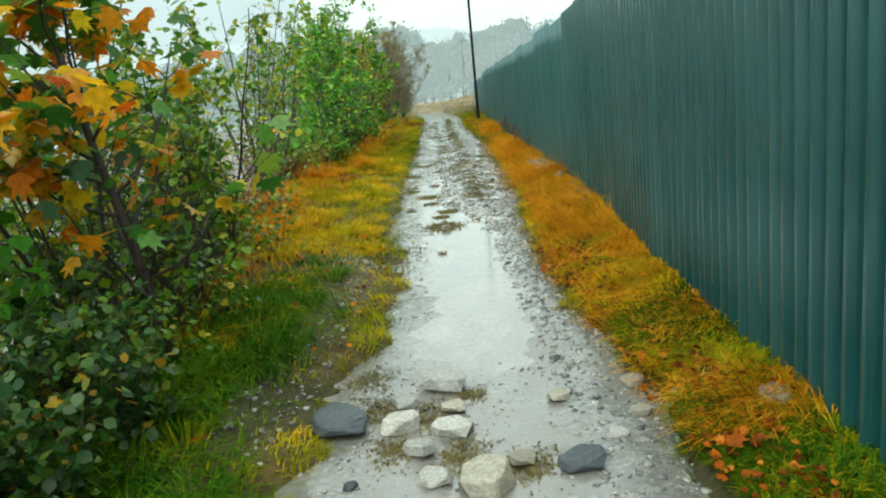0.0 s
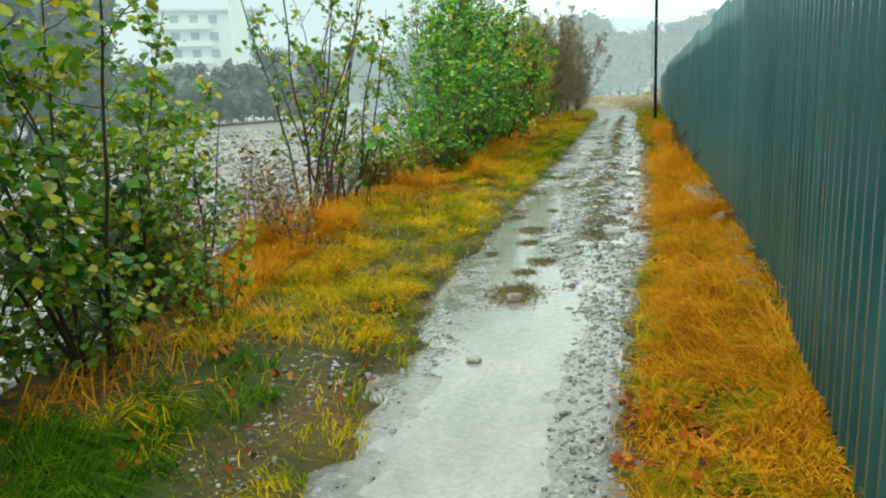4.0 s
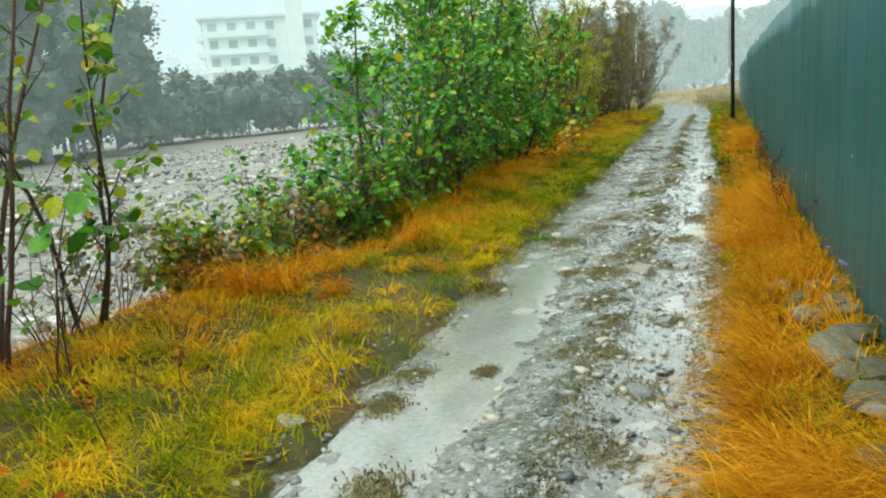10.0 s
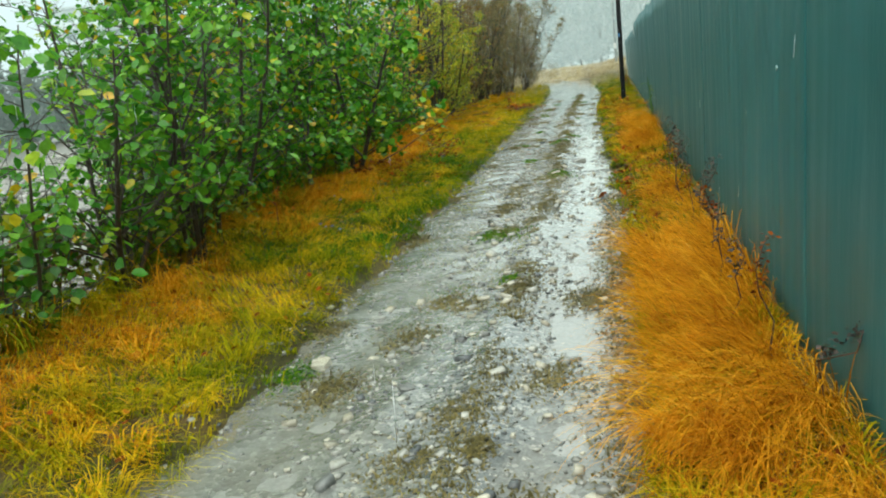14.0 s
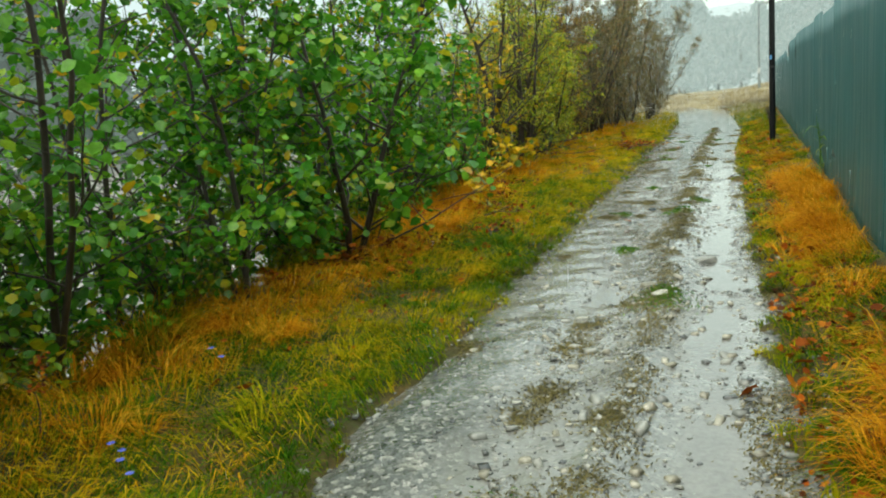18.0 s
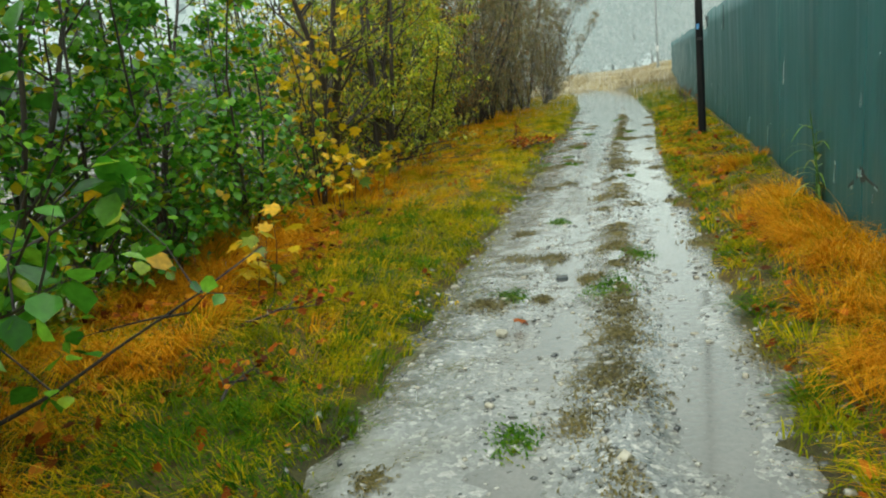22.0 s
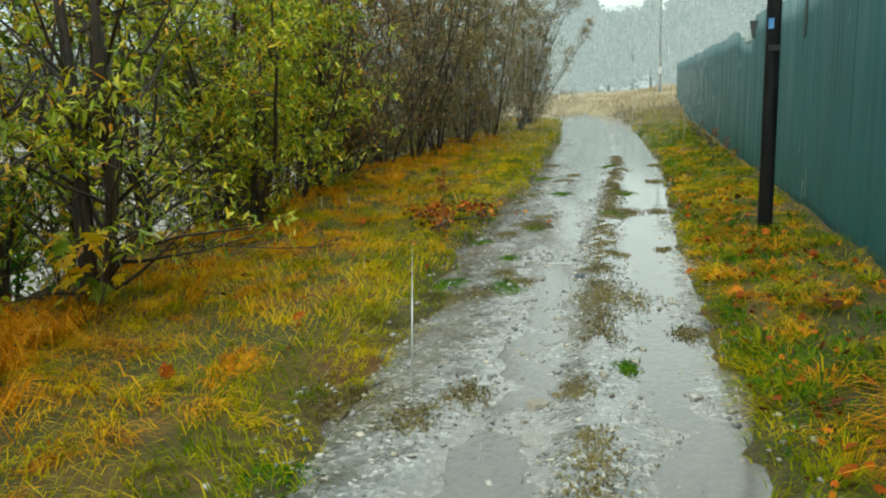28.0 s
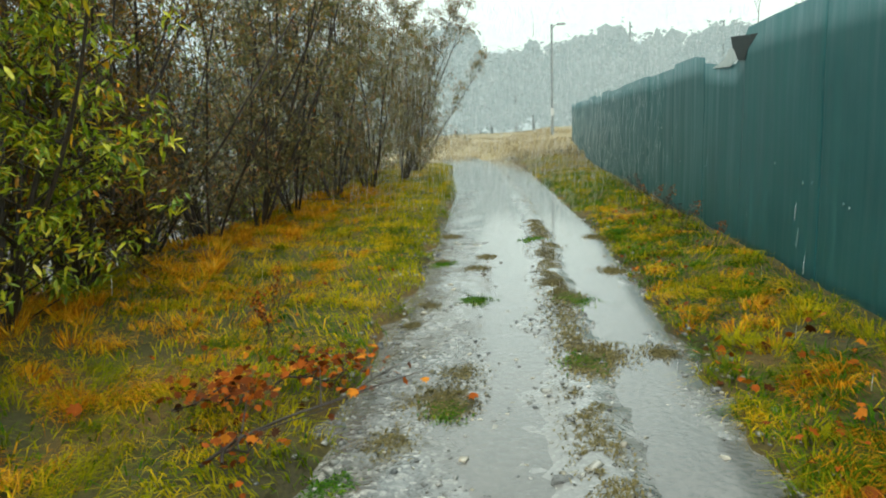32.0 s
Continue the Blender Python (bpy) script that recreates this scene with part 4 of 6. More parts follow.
ALDERS = [(-3.35, 19.3, 2.6, 900), (-3.2, 20.0, 3.0, 1500), (-3.55, 20.9, 3.7, 2500), (-3.95, 21.9, 4.2, 2900), (-4.3, 22.8, 4.5, 2900),
          (-4.5, 24.4, 4.6, 2900), (-5.6, 22.8, 4.6, 1500), (-5.8, 25.6, 4.8, 2000)]
plant("alder_tree", "slender young alder with layered sparse leaves", "tree", -3.25, 17.6, 39, 3.0, 1, 0.2, 26, 1.0, ALDER_LEAF, 0.095, 620, radius=0.026, start=0.1, rise=0.35, lean=(-0.05, 0), group="alders along the bank")
plant("alder_tree", "slender young alder with layered sparse leaves", "tree", -3.05, 18.2, 38, 1.9, 2, 0.3, 14, 0.8, ALDER_LEAF, 0.095, 300, radius=0.016, start=0.1, rise=0.4, group="alders along the bank")
for i, (x, y, h, n) in enumerate(ALDERS):
    plant("alder_tree", "bushy green alder with small wet leaves", "tree", x, y, 40 + i, h, 4, 0.2, 16, 0.95 + 0.06 * i if i < 6 else 1.3, ALDER_LEAF, 0.085, int(n * 0.68), radius=0.028, start=0.14,
          group="alders along the bank")
plant("alder_tree", "dark low-branching alder with broad leaves", "tree", -3.75, 23.6, 60, 3.4, 3, 0.22, 14, 1.1, ALDER_LEAF, 0.088, 2400, radius=0.028, start=0.08, group="alders along the bank")
plant("alder_tree", "dark low-branching alder with broad leaves", "tree", -3.9, 25.55, 61, 3.6, 3, 0.45, 17, 1.7, ALDER_LEAF, 0.12, 2300, radius=0.05, start=0.05, lean=(0.05, 0.05), z=0.05, group="alders along the bank")
plant("alder_tree", "dark low-branching alder with broad leaves", "tree", -5.1, 27.6, 62, 4.2, 4, 0.25, 15, 1.2, ALDER_LEAF, 0.08, 3000, radius=0.03, start=0.06, group="alders along the bank")
for i, (x, y, h, n) in enumerate([(-5.0, 32.4, 2.9, 200), (-5.6, 33.4, 3.2, 200), (-6.1, 35.4, 3.4, 240)]):
    plant("maple_bush", "many-stemmed maple bush with yellow leaves", "bush", x, y, 70 + i, h, 6, 0.22, 11, 0.6, YELLOW_LEAF, 0.135, n, "maple", radius=0.018, twigs=2, start=0.08, group="maple bushes")
for i, (x, y, h) in enumerate([(-5.4, 29.6, 5.4), (-6.4, 31.4, 6.2), (-6.8, 28.8, 6.2), (-7.0, 34.0, 6.4), (-6.6, 36.6, 6.2), (-7.6, 30.6, 6.6)]):
    plant("alder_tree", "thinning yellow-green alder above the river", "tree", x, y, 80 + i, h, 5, 0.2, 15, 1.1, HAZEL_LEAF, 0.07, 1500, radius=0.026, start=0.08, group="alders along the bank")
plant("willow_tree", "spreading willow with fine twigs and narrow leaves", "tree", -5.0, 33.2, 90, 4.2, 2, 0.2, 20, 1.3, WILLOW_LEAF, 0.075, 1500, "narrow", radius=0.06, start=0.08, rise=0.8)
WILLOWS = [(-4.85, 34.4, 4.2, 4200, 0.05), (-5.3, 37.4, 3.2, 6200, 0.035), (-6.0, 37.9, 4.4, 7600, 0.04), (-5.7, 39.2, 3.6, 7000, 0.03), (-6.9, 38.8, 4.8, 2800, 0.04), (-5.9, 36.4, 4.0, 2600, 0.03)]
for i, (x, y, h, n, r) in enumerate(WILLOWS):
    plant("willow_tree", "leafy yellow-green willow bending over the grass", "tree", x, y, 91 + i, h, 5, 0.3, 16, 1.3, WILLOW_LEAF, 0.09, n, "narrow", radius=r, start=0.03, rise=0.6, lean=(0.10, 0.0),
          group="willows by the track")
THICKET = [(-6.0, 40.7, 4.4, 5400), (-6.2, 42.2, 4.8, 5760), (-6.0, 43.5, 5.0, 5760), (-5.95, 45.0, 5.0, 6120), (-5.9, 46.6, 5.0, 6480), (-5.75, 48.6, 5.0, 7200), (-5.6, 51.0, 4.8, 7920),
           (-5.4, 54.0, 4.6, 7920), (-5.6, 57.5, 4.0, 7920), (-7.4, 41.6, 5.4, 3600), (-7.6, 44.6, 5.6, 3600), (-7.6, 48.6, 5.6, 3840), (-7.3, 53.0, 5.4, 3840), (-7.2, 40.2, 5.2, 3600), (-8.8, 39.5, 5.6, 3000), (-9.0, 43.0, 5.8, 3000), (-9.2, 46.5, 5.8, 3000), (-9.0, 50.5, 5.8, 3000)]
for i, (x, y, h, n) in enumerate(THICKET):
    plant("willow_bush", "dense half-bare willow thicket with brown twigs", "bush", x, y, 110 + i, h * (1.16 if 2 < i < 9 else 1.0), 9, 0.46, 14, 1.5 if 2 < i < 9 else 1.3, WILLOW_LEAF if i == 11 else RUST_LEAF if i in (0, 13) else THICKET_LEAF, 0.085, int(n * (1.5 if i in (0, 1, 9, 13) else 2.0 if 2 < i < 9 else 1.2)), "sliver",
          radius=0.024, twigs=7, start=0.03, rise=0.9, group="thicket at the bend")
plant("bare_bush", "bare twiggy bush behind the fence", "bush", 2.3, 47.0, 140, 3.7, 4, 0.25, 10, 0.9, THICKET_LEAF, 0.04, 60, radius=0.02, twigs=4, rise=1.0)
for i, (x, y, h, n) in enumerate([(-4.7, 29.0, 3.2, 2600), (-4.75, 30.2, 2.6, 2000), (-4.3, 25.2, 2.2, 1500), (-4.9, 28.2, 3.6, 2400)]):
    plant("alder_tree", "dense dark green alder bush at the bank's edge", "tree", x, y, 230 + i, h, 5, 0.3, 13, 0.85, ALDER_LEAF, 0.085, n, radius=0.022, start=0.03, group="alders along the bank")
for i, (x, y) in enumerate([(-1.5, 3.9), (-1.95, 4.1), (-1.6, 4.5), (-2.3, 4.4), (-2.0, 4.9), (-1.7, 5.3), (-2.4, 5.4), (-1.75, 6.2), (-2.2, 6.7), (-2.0, 8.5), (-2.6, 8.0), (-3.3, 9.6), (-1.75, 3.7), (-2.1, 3.8), (-1.55, 4.2), (-1.85, 4.5)]):
    plant("nettle_patch", "low leafy green weeds under the hazels", "weed", x, y, 260 + i, 0.55 + 0.2 * abs(math.sin(i * 1.9)), 9, 0.4, 6, 0.25, WEED_LEAF if y < 4.7 else HAZEL_LEAF, 0.055, 420 if y < 4.7 else 260, "round", BARK, radius=0.005,
          twigs=1, start=0.05, group="weeds under the hazels")
for i in range(15):
    yy = 38.8 + i * 1.25
    plant("willow_bush", "dark brown tangled undergrowth of the thicket", "bush", float(road_left(yy) - bank_width(yy)) - 0.55 - 0.5 * abs(math.sin(i * 1.7)), yy, 300 + i,
          1.7 + 0.6 * abs(math.sin(i * 2.3)), 8, 0.5, 9, 0.7, THICKET_LEAF if i > 3 else RUST_LEAF, 0.08, 1500, "sliver", BARK, radius=0.012, twigs=4, start=0.03, group="thicket at the bend")
for i, (x, y) in enumerate([(-3.75, 21.4), (-4.2, 22.3), (-4.0, 23.2), (-4.5, 24.0), (-3.7, 20.3), (-4.7, 25.6), (-5.2, 29.2), (-5.2, 30.6), (-5.5, 31.8), (-5.9, 33.0), (-6.0, 34.6)]):
    plant("alder_bush", "low dark green alder scrub under the trees", "bush", x, y, 400 + i, 1.3 + 0.4 * abs(math.sin(i * 1.9)), 7, 0.5, 8, 0.55, ALDER_LEAF if i % 3 else HAZEL_LEAF, 0.075, 620, radius=0.011, twigs=2, start=0.05, group="scrub under the alders")
for i, (x, y, h) in enumerate([(-5.7, 34.3, 3.4), (-6.6, 35.2, 4.0), (-6.1, 40.6, 4.6)]):
    plant("willow_bush", "dense rusty thicket bush with dark stems", "bush", x, y, 340 + i, h, 8, 0.3, 14, 1.0, RUST_LEAF if i > 1 else WILLOW_LEAF, 0.085, 3600, "sliver", radius=0.026, twigs=6, start=0.1, rise=0.8, clusters=0.8,
          group="thicket at the bend")
for i in range(22):
    yy = 15.5 + i * 2.0
    plant("undergrowth_bush", "low leafy undergrowth at the foot of the bushes", "bush", float(road_left(yy) - bank_width(yy)) - 0.35 - 0.35 * abs(math.sin(i * 1.7)), yy + 0.5 * math.sin(i), 160 + i,
          0.75 + 0.35 * abs(math.sin(i * 2.3)), 6, 0.55, 7, 0.4, HAZEL_LEAF if i < 9 else WILLOW_LEAF, 0.07, 420, "round" if i < 9 else "narrow", RED_BARK, radius=0.008, twigs=2, start=0.05,
          group="undergrowth along the bank")

for i in range(9):
    yy = 5.2 + i * 0.55
    plant("undergrowth_bush", "leafy olive scrub below the young maples", "bush", float(road_left(yy) - bank_width(yy)) - 0.75 - 0.45 * abs(math.sin(i * 2.2)), yy, 540 + i,
          0.95 + 0.35 * abs(math.sin(i * 1.7)), 6, 0.5, 8, 0.5, HAZEL_LEAF if i % 3 else WEED_LEAF, 0.075, 420, "round", BARK, radius=0.009, twigs=2, start=0.05, group="scrub below the maples")
for i in range(11):
    yy = 15.0 + i * 0.45
    plant("bramble_bush", "brown and green weeds crowding the bank's edge", "bush", float(road_left(yy) - bank_width(yy)) - 0.35 - 0.5 * abs(math.sin(i * 2.9)), yy, 560 + i, 0.55 + 0.4 * abs(math.sin(i * 1.3)), 7, 0.45, 7, 0.4,
          (RUST_LEAF, HAZEL_LEAF, WEED_LEAF)[i % 3], 0.06, 300, "round", RED_BARK, radius=0.007, twigs=2, start=0.08, rise=0.9, group="weeds at the bank's edge")
for i in range(17):
    yy = 15.2 + i * 0.95
    plant("undergrowth_bush", "leafy dark green scrub crowding the bank's edge", "bush", float(road_left(yy) - bank_width(yy)) - 0.62 - 0.4 * abs(math.sin(i * 2.7)), yy + 0.3 * math.sin(i * 1.3), 500 + i,
          0.9 + 0.5 * abs(math.sin(i * 2.1)), 6, 0.5, 8, 0.5, ALDER_LEAF if i % 3 else HAZEL_LEAF, 0.085, 430, "round", BARK, radius=0.009, twigs=2, start=0.08, group="scrub at the bank's edge")

# ---- the far valley ----


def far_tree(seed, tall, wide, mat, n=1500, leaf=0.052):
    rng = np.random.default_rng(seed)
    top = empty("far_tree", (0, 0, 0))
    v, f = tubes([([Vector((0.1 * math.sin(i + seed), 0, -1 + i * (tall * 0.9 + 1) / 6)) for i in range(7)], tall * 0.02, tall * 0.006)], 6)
    child("trunk", mesh_of("trunk", v, f, PAINTED_MIST_TRUNK), top)
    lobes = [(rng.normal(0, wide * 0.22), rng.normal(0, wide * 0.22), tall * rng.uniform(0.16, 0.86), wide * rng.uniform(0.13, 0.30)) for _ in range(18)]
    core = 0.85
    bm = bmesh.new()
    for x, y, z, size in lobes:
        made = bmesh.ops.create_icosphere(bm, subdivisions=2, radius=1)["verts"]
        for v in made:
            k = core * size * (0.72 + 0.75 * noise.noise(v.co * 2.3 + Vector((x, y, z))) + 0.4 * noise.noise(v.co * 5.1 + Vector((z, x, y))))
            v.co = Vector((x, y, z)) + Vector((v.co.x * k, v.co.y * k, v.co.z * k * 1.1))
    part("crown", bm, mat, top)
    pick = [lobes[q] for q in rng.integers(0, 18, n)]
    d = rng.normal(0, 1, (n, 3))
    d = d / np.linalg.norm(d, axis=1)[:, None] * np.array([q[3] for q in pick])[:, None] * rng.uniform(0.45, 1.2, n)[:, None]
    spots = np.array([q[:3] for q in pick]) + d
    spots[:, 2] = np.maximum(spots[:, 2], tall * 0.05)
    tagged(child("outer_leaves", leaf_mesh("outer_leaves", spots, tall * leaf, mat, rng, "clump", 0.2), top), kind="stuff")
    return top


def far_row(seed, kinds, count, a0, a1, d0, d1, z, group, label, big=1.0):
    """Trees along an arc round the start of the walk: azimuths to the left of north, distances."""
    rng = random.Random(seed)
    for i in range(count):
        k = (i + rng.random() * 0.8) / count
        a, d = radians(a0 + (a1 - a0) * k), (d0 + (d1 - d0) * k) * rng.uniform(1.0, 1.12)
        s = rng.uniform(0.75, 1.15) * big
        x, y = -d * math.sin(a), 10 + d * math.cos(a)
        ob = kinds[i % len(kinds)]
        c = copy_thing(ob, pose(x, y, z - 0.3, 0, 0, rng.uniform(0, 360)) @ Matrix.Diagonal((s, s, s, 1)))
        tagged(c, label, "tree", group)


def drop_kinds(kinds):
    for ob in kinds:
        for o in (*ob.children_recursive, ob):
            bpy.data.objects.remove(o)


near_kinds = [far_tree(1, 11, 7, PAINTED_MIST_NEAR), far_tree(2, 9, 7, PAINTED_MIST_NEAR), far_tree(3, 7, 7, PAINTED_MIST_NEAR), far_tree(4, 10, 6, PAINTED_MIST_NEAR)]
far_row(1, near_kinds[:3], 26, 80, 42, 58, 88, BED, "trees on the far bank", "dark tree on the far river bank, mist in its colour", 1.25)
far_row(7, near_kinds[:3], 16, 44, 27, 88, 112, BED, "bushes on the far bank", "low bushy tree on the far river bank, mist in its colour", 1.0)
tall_kinds = [far_tree(12, 20, 12, PAINTED_MIST_NEAR, 4200, 0.021), far_tree(13, 18, 12, PAINTED_MIST_NEAR, 4200, 0.021)]
far_row(6, tall_kinds, 14, 80, 46, 52, 74, BED, "trees on the far bank", "tall dark tree on the far river bank, mist in its colour", 1.05)
mid_kinds = [far_tree(5, 12, 8, PAINTED_MIST_MID), far_tree(6, 13, 7, PAINTED_MIST_MID), far_tree(7, 11, 8, PAINTED_MIST_MID), far_tree(8, 8, 8, PAINTED_MIST_MID)]
far_row(2, mid_kinds, 26, 31, 10, 125, 116, -0.5, "woods behind the bend", "grey tree behind the bend, mist in its colour")
far_row(3, mid_kinds, 26, 12, -14, 104, 112, 0.3, "woods ahead", "grey tree beyond the meadow, mist in its colour")
far_kinds = [far_tree(9, 15, 10, PAINTED_MIST_FAR), far_tree(10, 16, 11, PAINTED_MIST_FAR), far_tree(11, 14, 10, PAINTED_MIST_FAR)]
far_row(4, far_kinds, 40, 62, -16, 190, 175, 1.0, "distant woods", "pale distant tree, mist in its colour")
drop_kinds(tall_kinds + near_kinds + mid_kinds + far_kinds)


def ridge(name, a0, a1, dist, low, high, seed, mat):
    """A hillside far off."""
    verts, faces, n = [], [], 60
    for i in range(n + 1):
        a = radians(a0 + (a1 - a0) * i / n)
        h = low + (high - low) * (0.5 + 0.5 * float(wobble(i * 0.22, seed, 1.0, seed))) + 2.0 * float(wobble(i * 1.4, seed, 1.0, seed + 1))
        for k, (d, z) in enumerate(((dist * 0.86, -3), (dist * 0.93, h * 0.6), (dist, h), (dist * 1.2, -3))):
            verts.append((-d * math.sin(a), 10 + d * math.cos(a), z))
        if i:
            q = 4 * i
            faces += [(q - 4 + k, q + k, q + k + 1, q - 3 + k) for k in range(3)]
    ob = new(name, mesh_of(name, verts, faces, mat, True))
    return tagged(ob, "wooded hillside, low cloud in its colour and glow", "hill", kind="structure")


# Cloud haze is these hills' own colour and glow; the highest greys the sky.
PAINTED_CLOUD_HILL = mat_painted_haze("cloud_painted_hillside", (0.50, 0.60, 0.61), (0.54, 0.64, 0.65), 0.02, 0.95, 0.25)
ridge("backdrop_hill", 88, 13, 420, 66, 96, 8, PAINTED_CLOUD_HILL)
ridge("backdrop", 85, -80, 330, 16, 34, 3, PAINTED_MIST_FAR)
ridge("backdrop_wood", 85, -80, 150, 7, 11, 5, PAINTED_MIST_BACK)


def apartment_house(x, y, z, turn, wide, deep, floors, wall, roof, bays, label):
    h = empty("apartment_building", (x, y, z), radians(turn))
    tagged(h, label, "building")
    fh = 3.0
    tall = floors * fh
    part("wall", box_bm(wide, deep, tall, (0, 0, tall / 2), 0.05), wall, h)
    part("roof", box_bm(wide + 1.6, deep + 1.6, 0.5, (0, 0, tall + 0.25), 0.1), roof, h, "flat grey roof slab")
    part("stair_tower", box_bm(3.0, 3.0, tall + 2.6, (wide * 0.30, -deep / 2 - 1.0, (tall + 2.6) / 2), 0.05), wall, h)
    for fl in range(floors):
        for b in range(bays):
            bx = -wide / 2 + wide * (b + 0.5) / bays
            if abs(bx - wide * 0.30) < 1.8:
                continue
            w = part("window", box_bm(1.5, 0.2, 1.5, (bx, -deep / 2 - 0.06, fl * fh + 1.7), 0.02), HAZE_WINDOW, h)
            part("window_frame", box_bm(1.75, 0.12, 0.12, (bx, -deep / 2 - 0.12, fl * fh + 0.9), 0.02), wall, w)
            s = part("window", box_bm(0.2, 1.5, 1.5, (-wide / 2 - 0.06, -deep / 2 + deep * (b + 0.5) / bays, fl * fh + 1.7), 0.02), HAZE_WINDOW, h)
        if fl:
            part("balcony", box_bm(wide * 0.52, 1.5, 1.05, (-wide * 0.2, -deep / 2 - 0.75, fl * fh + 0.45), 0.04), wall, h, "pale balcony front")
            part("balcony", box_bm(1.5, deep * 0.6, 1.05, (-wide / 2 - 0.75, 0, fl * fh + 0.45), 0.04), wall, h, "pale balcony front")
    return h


apartment_house(-85, 132, 0, 35, 20, 14, 6, HAZE_PLASTER, HAZE_ROOF, 6, "pale six-storey apartment building with balconies, mist in its colour")
apartment_house(-96, 188, 0, 28, 16, 12, 4, HAZE_BEIGE_PLASTER, BLUE_ROOF, 4, "beige apartment building with a blue roof, mist in its wall colour")
apartment_house(-86, 200, 0, 24, 14, 12, 4, HAZE_PLASTER, BLUE_ROOF, 4, "pale house with a blue roof, mist in its wall colour")
meadow = sheet("meadow", spaced((-7, 60, 1.2)), spaced((64, 116, 1.2)), lambda x, y: np.maximum(ground_z(x, y), -0.1) + 0.06 + 0.2 * (0.6 + wobble(x, y, 0.35, 9)) * smooth(66, 74, y),
               lambda u, y: u + road_left(np.minimum(y, 66)), FIELD)
tagged(meadow, "tan autumn meadow beyond the bend", "meadow")

# ---- stones ----
STONE_SPOTS = [(-0.13, 5.16, 0.26), (-0.31, 4.94, 0.14), (-0.07, 4.88, 0.15), (-0.31, 4.69, 0.2), (-0.06, 4.64, 0.19), (-0.2, 4.44, 0.16),
    (0.25, 4.31, 0.14), (0.1, 4.15, 0.26), (0.49, 4.21, 0.2), (-0.12, 4.18, 0.15), (-0.61, 4.69, 0.33), (-0.46, 4.13, 0.07), (0.85, 5.04, 0.13),
    (0.82, 4.64, 0.1), (1.04, 4.76, 0.11), (1.36, 4.45, 0.18), (0.47, 4.89, 0.13), (0.68, 4.42, 0.09)]
STONE_SPOTS_B = [(-1.39, 13.22, 0.18), (0.17, 14.08, 0.19), (-1.23, 12.18, 0.12), (-0.09, 12.77, 0.12), (0.19, 12.65, 0.25), (-0.52, 14.96, 0.16),
    (-0.81, 14.41, 0.12), (0.14, 16.91, 0.19), (-0.84, 15.41, 0.23), (-0.17, 16.53, 0.28), (-0.15, 15.7, 0.17), (0.16, 15.32, 0.18),
    (-0.13, 14.69, 0.09), (-0.83, 16.74, 0.14), (-1.03, 16.55, 0.12), (-1.29, 18.25, 0.16), (-1.22, 19.03, 0.11), (-0.87, 18.49, 0.07),
    (-0.58, 18.97, 0.08), (-1.1, 24.05, 0.15)]
STONE_SPOTS_C = [(-0.7, 23.99, 0.13), (-0.78, 24.99, 0.15), (-0.23, 22.66, 0.08), (-1.54, 22.37, 0.08), (-0.64, 24.64, 0.16), (-0.44, 26, 0.22),
    (-1.15, 25.56, 0.1), (-1.57, 27.76, 0.11), (-1.33, 27.98, 0.11), (-1.76, 29.38, 0.13), (-2.17, 28.86, 0.08), (-2.13, 28.94, 0.08),
    (-1.37, 29.06, 0.14), (-1.51, 33.59, 0.15), (-1.45, 33.19, 0.2), (-1.88, 36.04, 0.14), (-1.89, 36.46, 0.08), (-1.56, 36.1, 0.11),
    (-1.68, 37.46, 0.12)]
WALL_STONES = []
for i in range(24):
    yy = 9.4 + i * 0.27 + 0.12 * math.sin(i * 3.1)
    WALL_STONES.append((float(fence_x(yy)) - 0.10 - 0.06 * (i % 3) + 0.02 * math.sin(i * 5.3), yy, 0.11 + 0.17 * math.sin(i * 1.9) ** 2))
WALL_STONES += [(0.97, 15.5, 0.2), (0.86, 15.8, 0.22), (1.02, 15.1, 0.26), (1.12, 14.35, 0.34), (1.18, 13.75, 0.28), (1.22, 14.7, 0.26), (1.2, 15.3, 0.22), (1.26, 14.05, 0.24), (1.0, 9.9, 0.2)]
ROCKS = {m: [rock_mesh("stone", 1 + i * 1.7 + j * 0.6, f, m) for i, f in enumerate((0.5, 0.62, 0.4, 0.75))] for j, m in enumerate((STONE, PALE_STONE, DARK_STONE, KERB_STONE, COBBLE))}


def stone(x, y, size, mat, i, label, group, sink=0.1, tall=0.62, tip=0.1):
    me = ROCKS[mat][i % 4]
    ob = new("stone", me)
    ob.location = (x, y, height(x, y) + size * (0.14 - sink))
    ob.rotation_euler, ob.scale = (tip * math.sin(i), tip * math.cos(i * 2), i * 2.4), (size * 1.15, size * 1.15, size * tall)
    return tagged(ob, label, "stone", group)


for i, (x, y, s) in enumerate(STONE_SPOTS):
    mat = DARK_STONE if i in (10, 8, 11) else PALE_STONE if i in (2, 6, 7, 12, 13, 16) else COBBLE
    word = "dark wet slate stone set in the track" if mat is DARK_STONE else "pale limestone cobble set in the track" if mat is PALE_STONE else "flat grey cobble set in the wet track"
    stone(x, y, s * 1.12, mat, i, word, "cobbles at the start", 0.0 if mat is DARK_STONE else -0.02, 0.33 if mat is DARK_STONE else 0.52)
for i, (x, y, s) in enumerate(STONE_SPOTS_B + STONE_SPOTS_C):
    mat = DARK_STONE if i in (32, 37) else PALE_STONE if i % 3 == 0 else STONE
    word = "dark wet stone lying in the track" if mat is DARK_STONE else "pale stone lying in the gravel" if mat is PALE_STONE else "grey stone lying in the gravel"
    stone(x, y, s, mat, i, word, "stones in the track", 0.13)
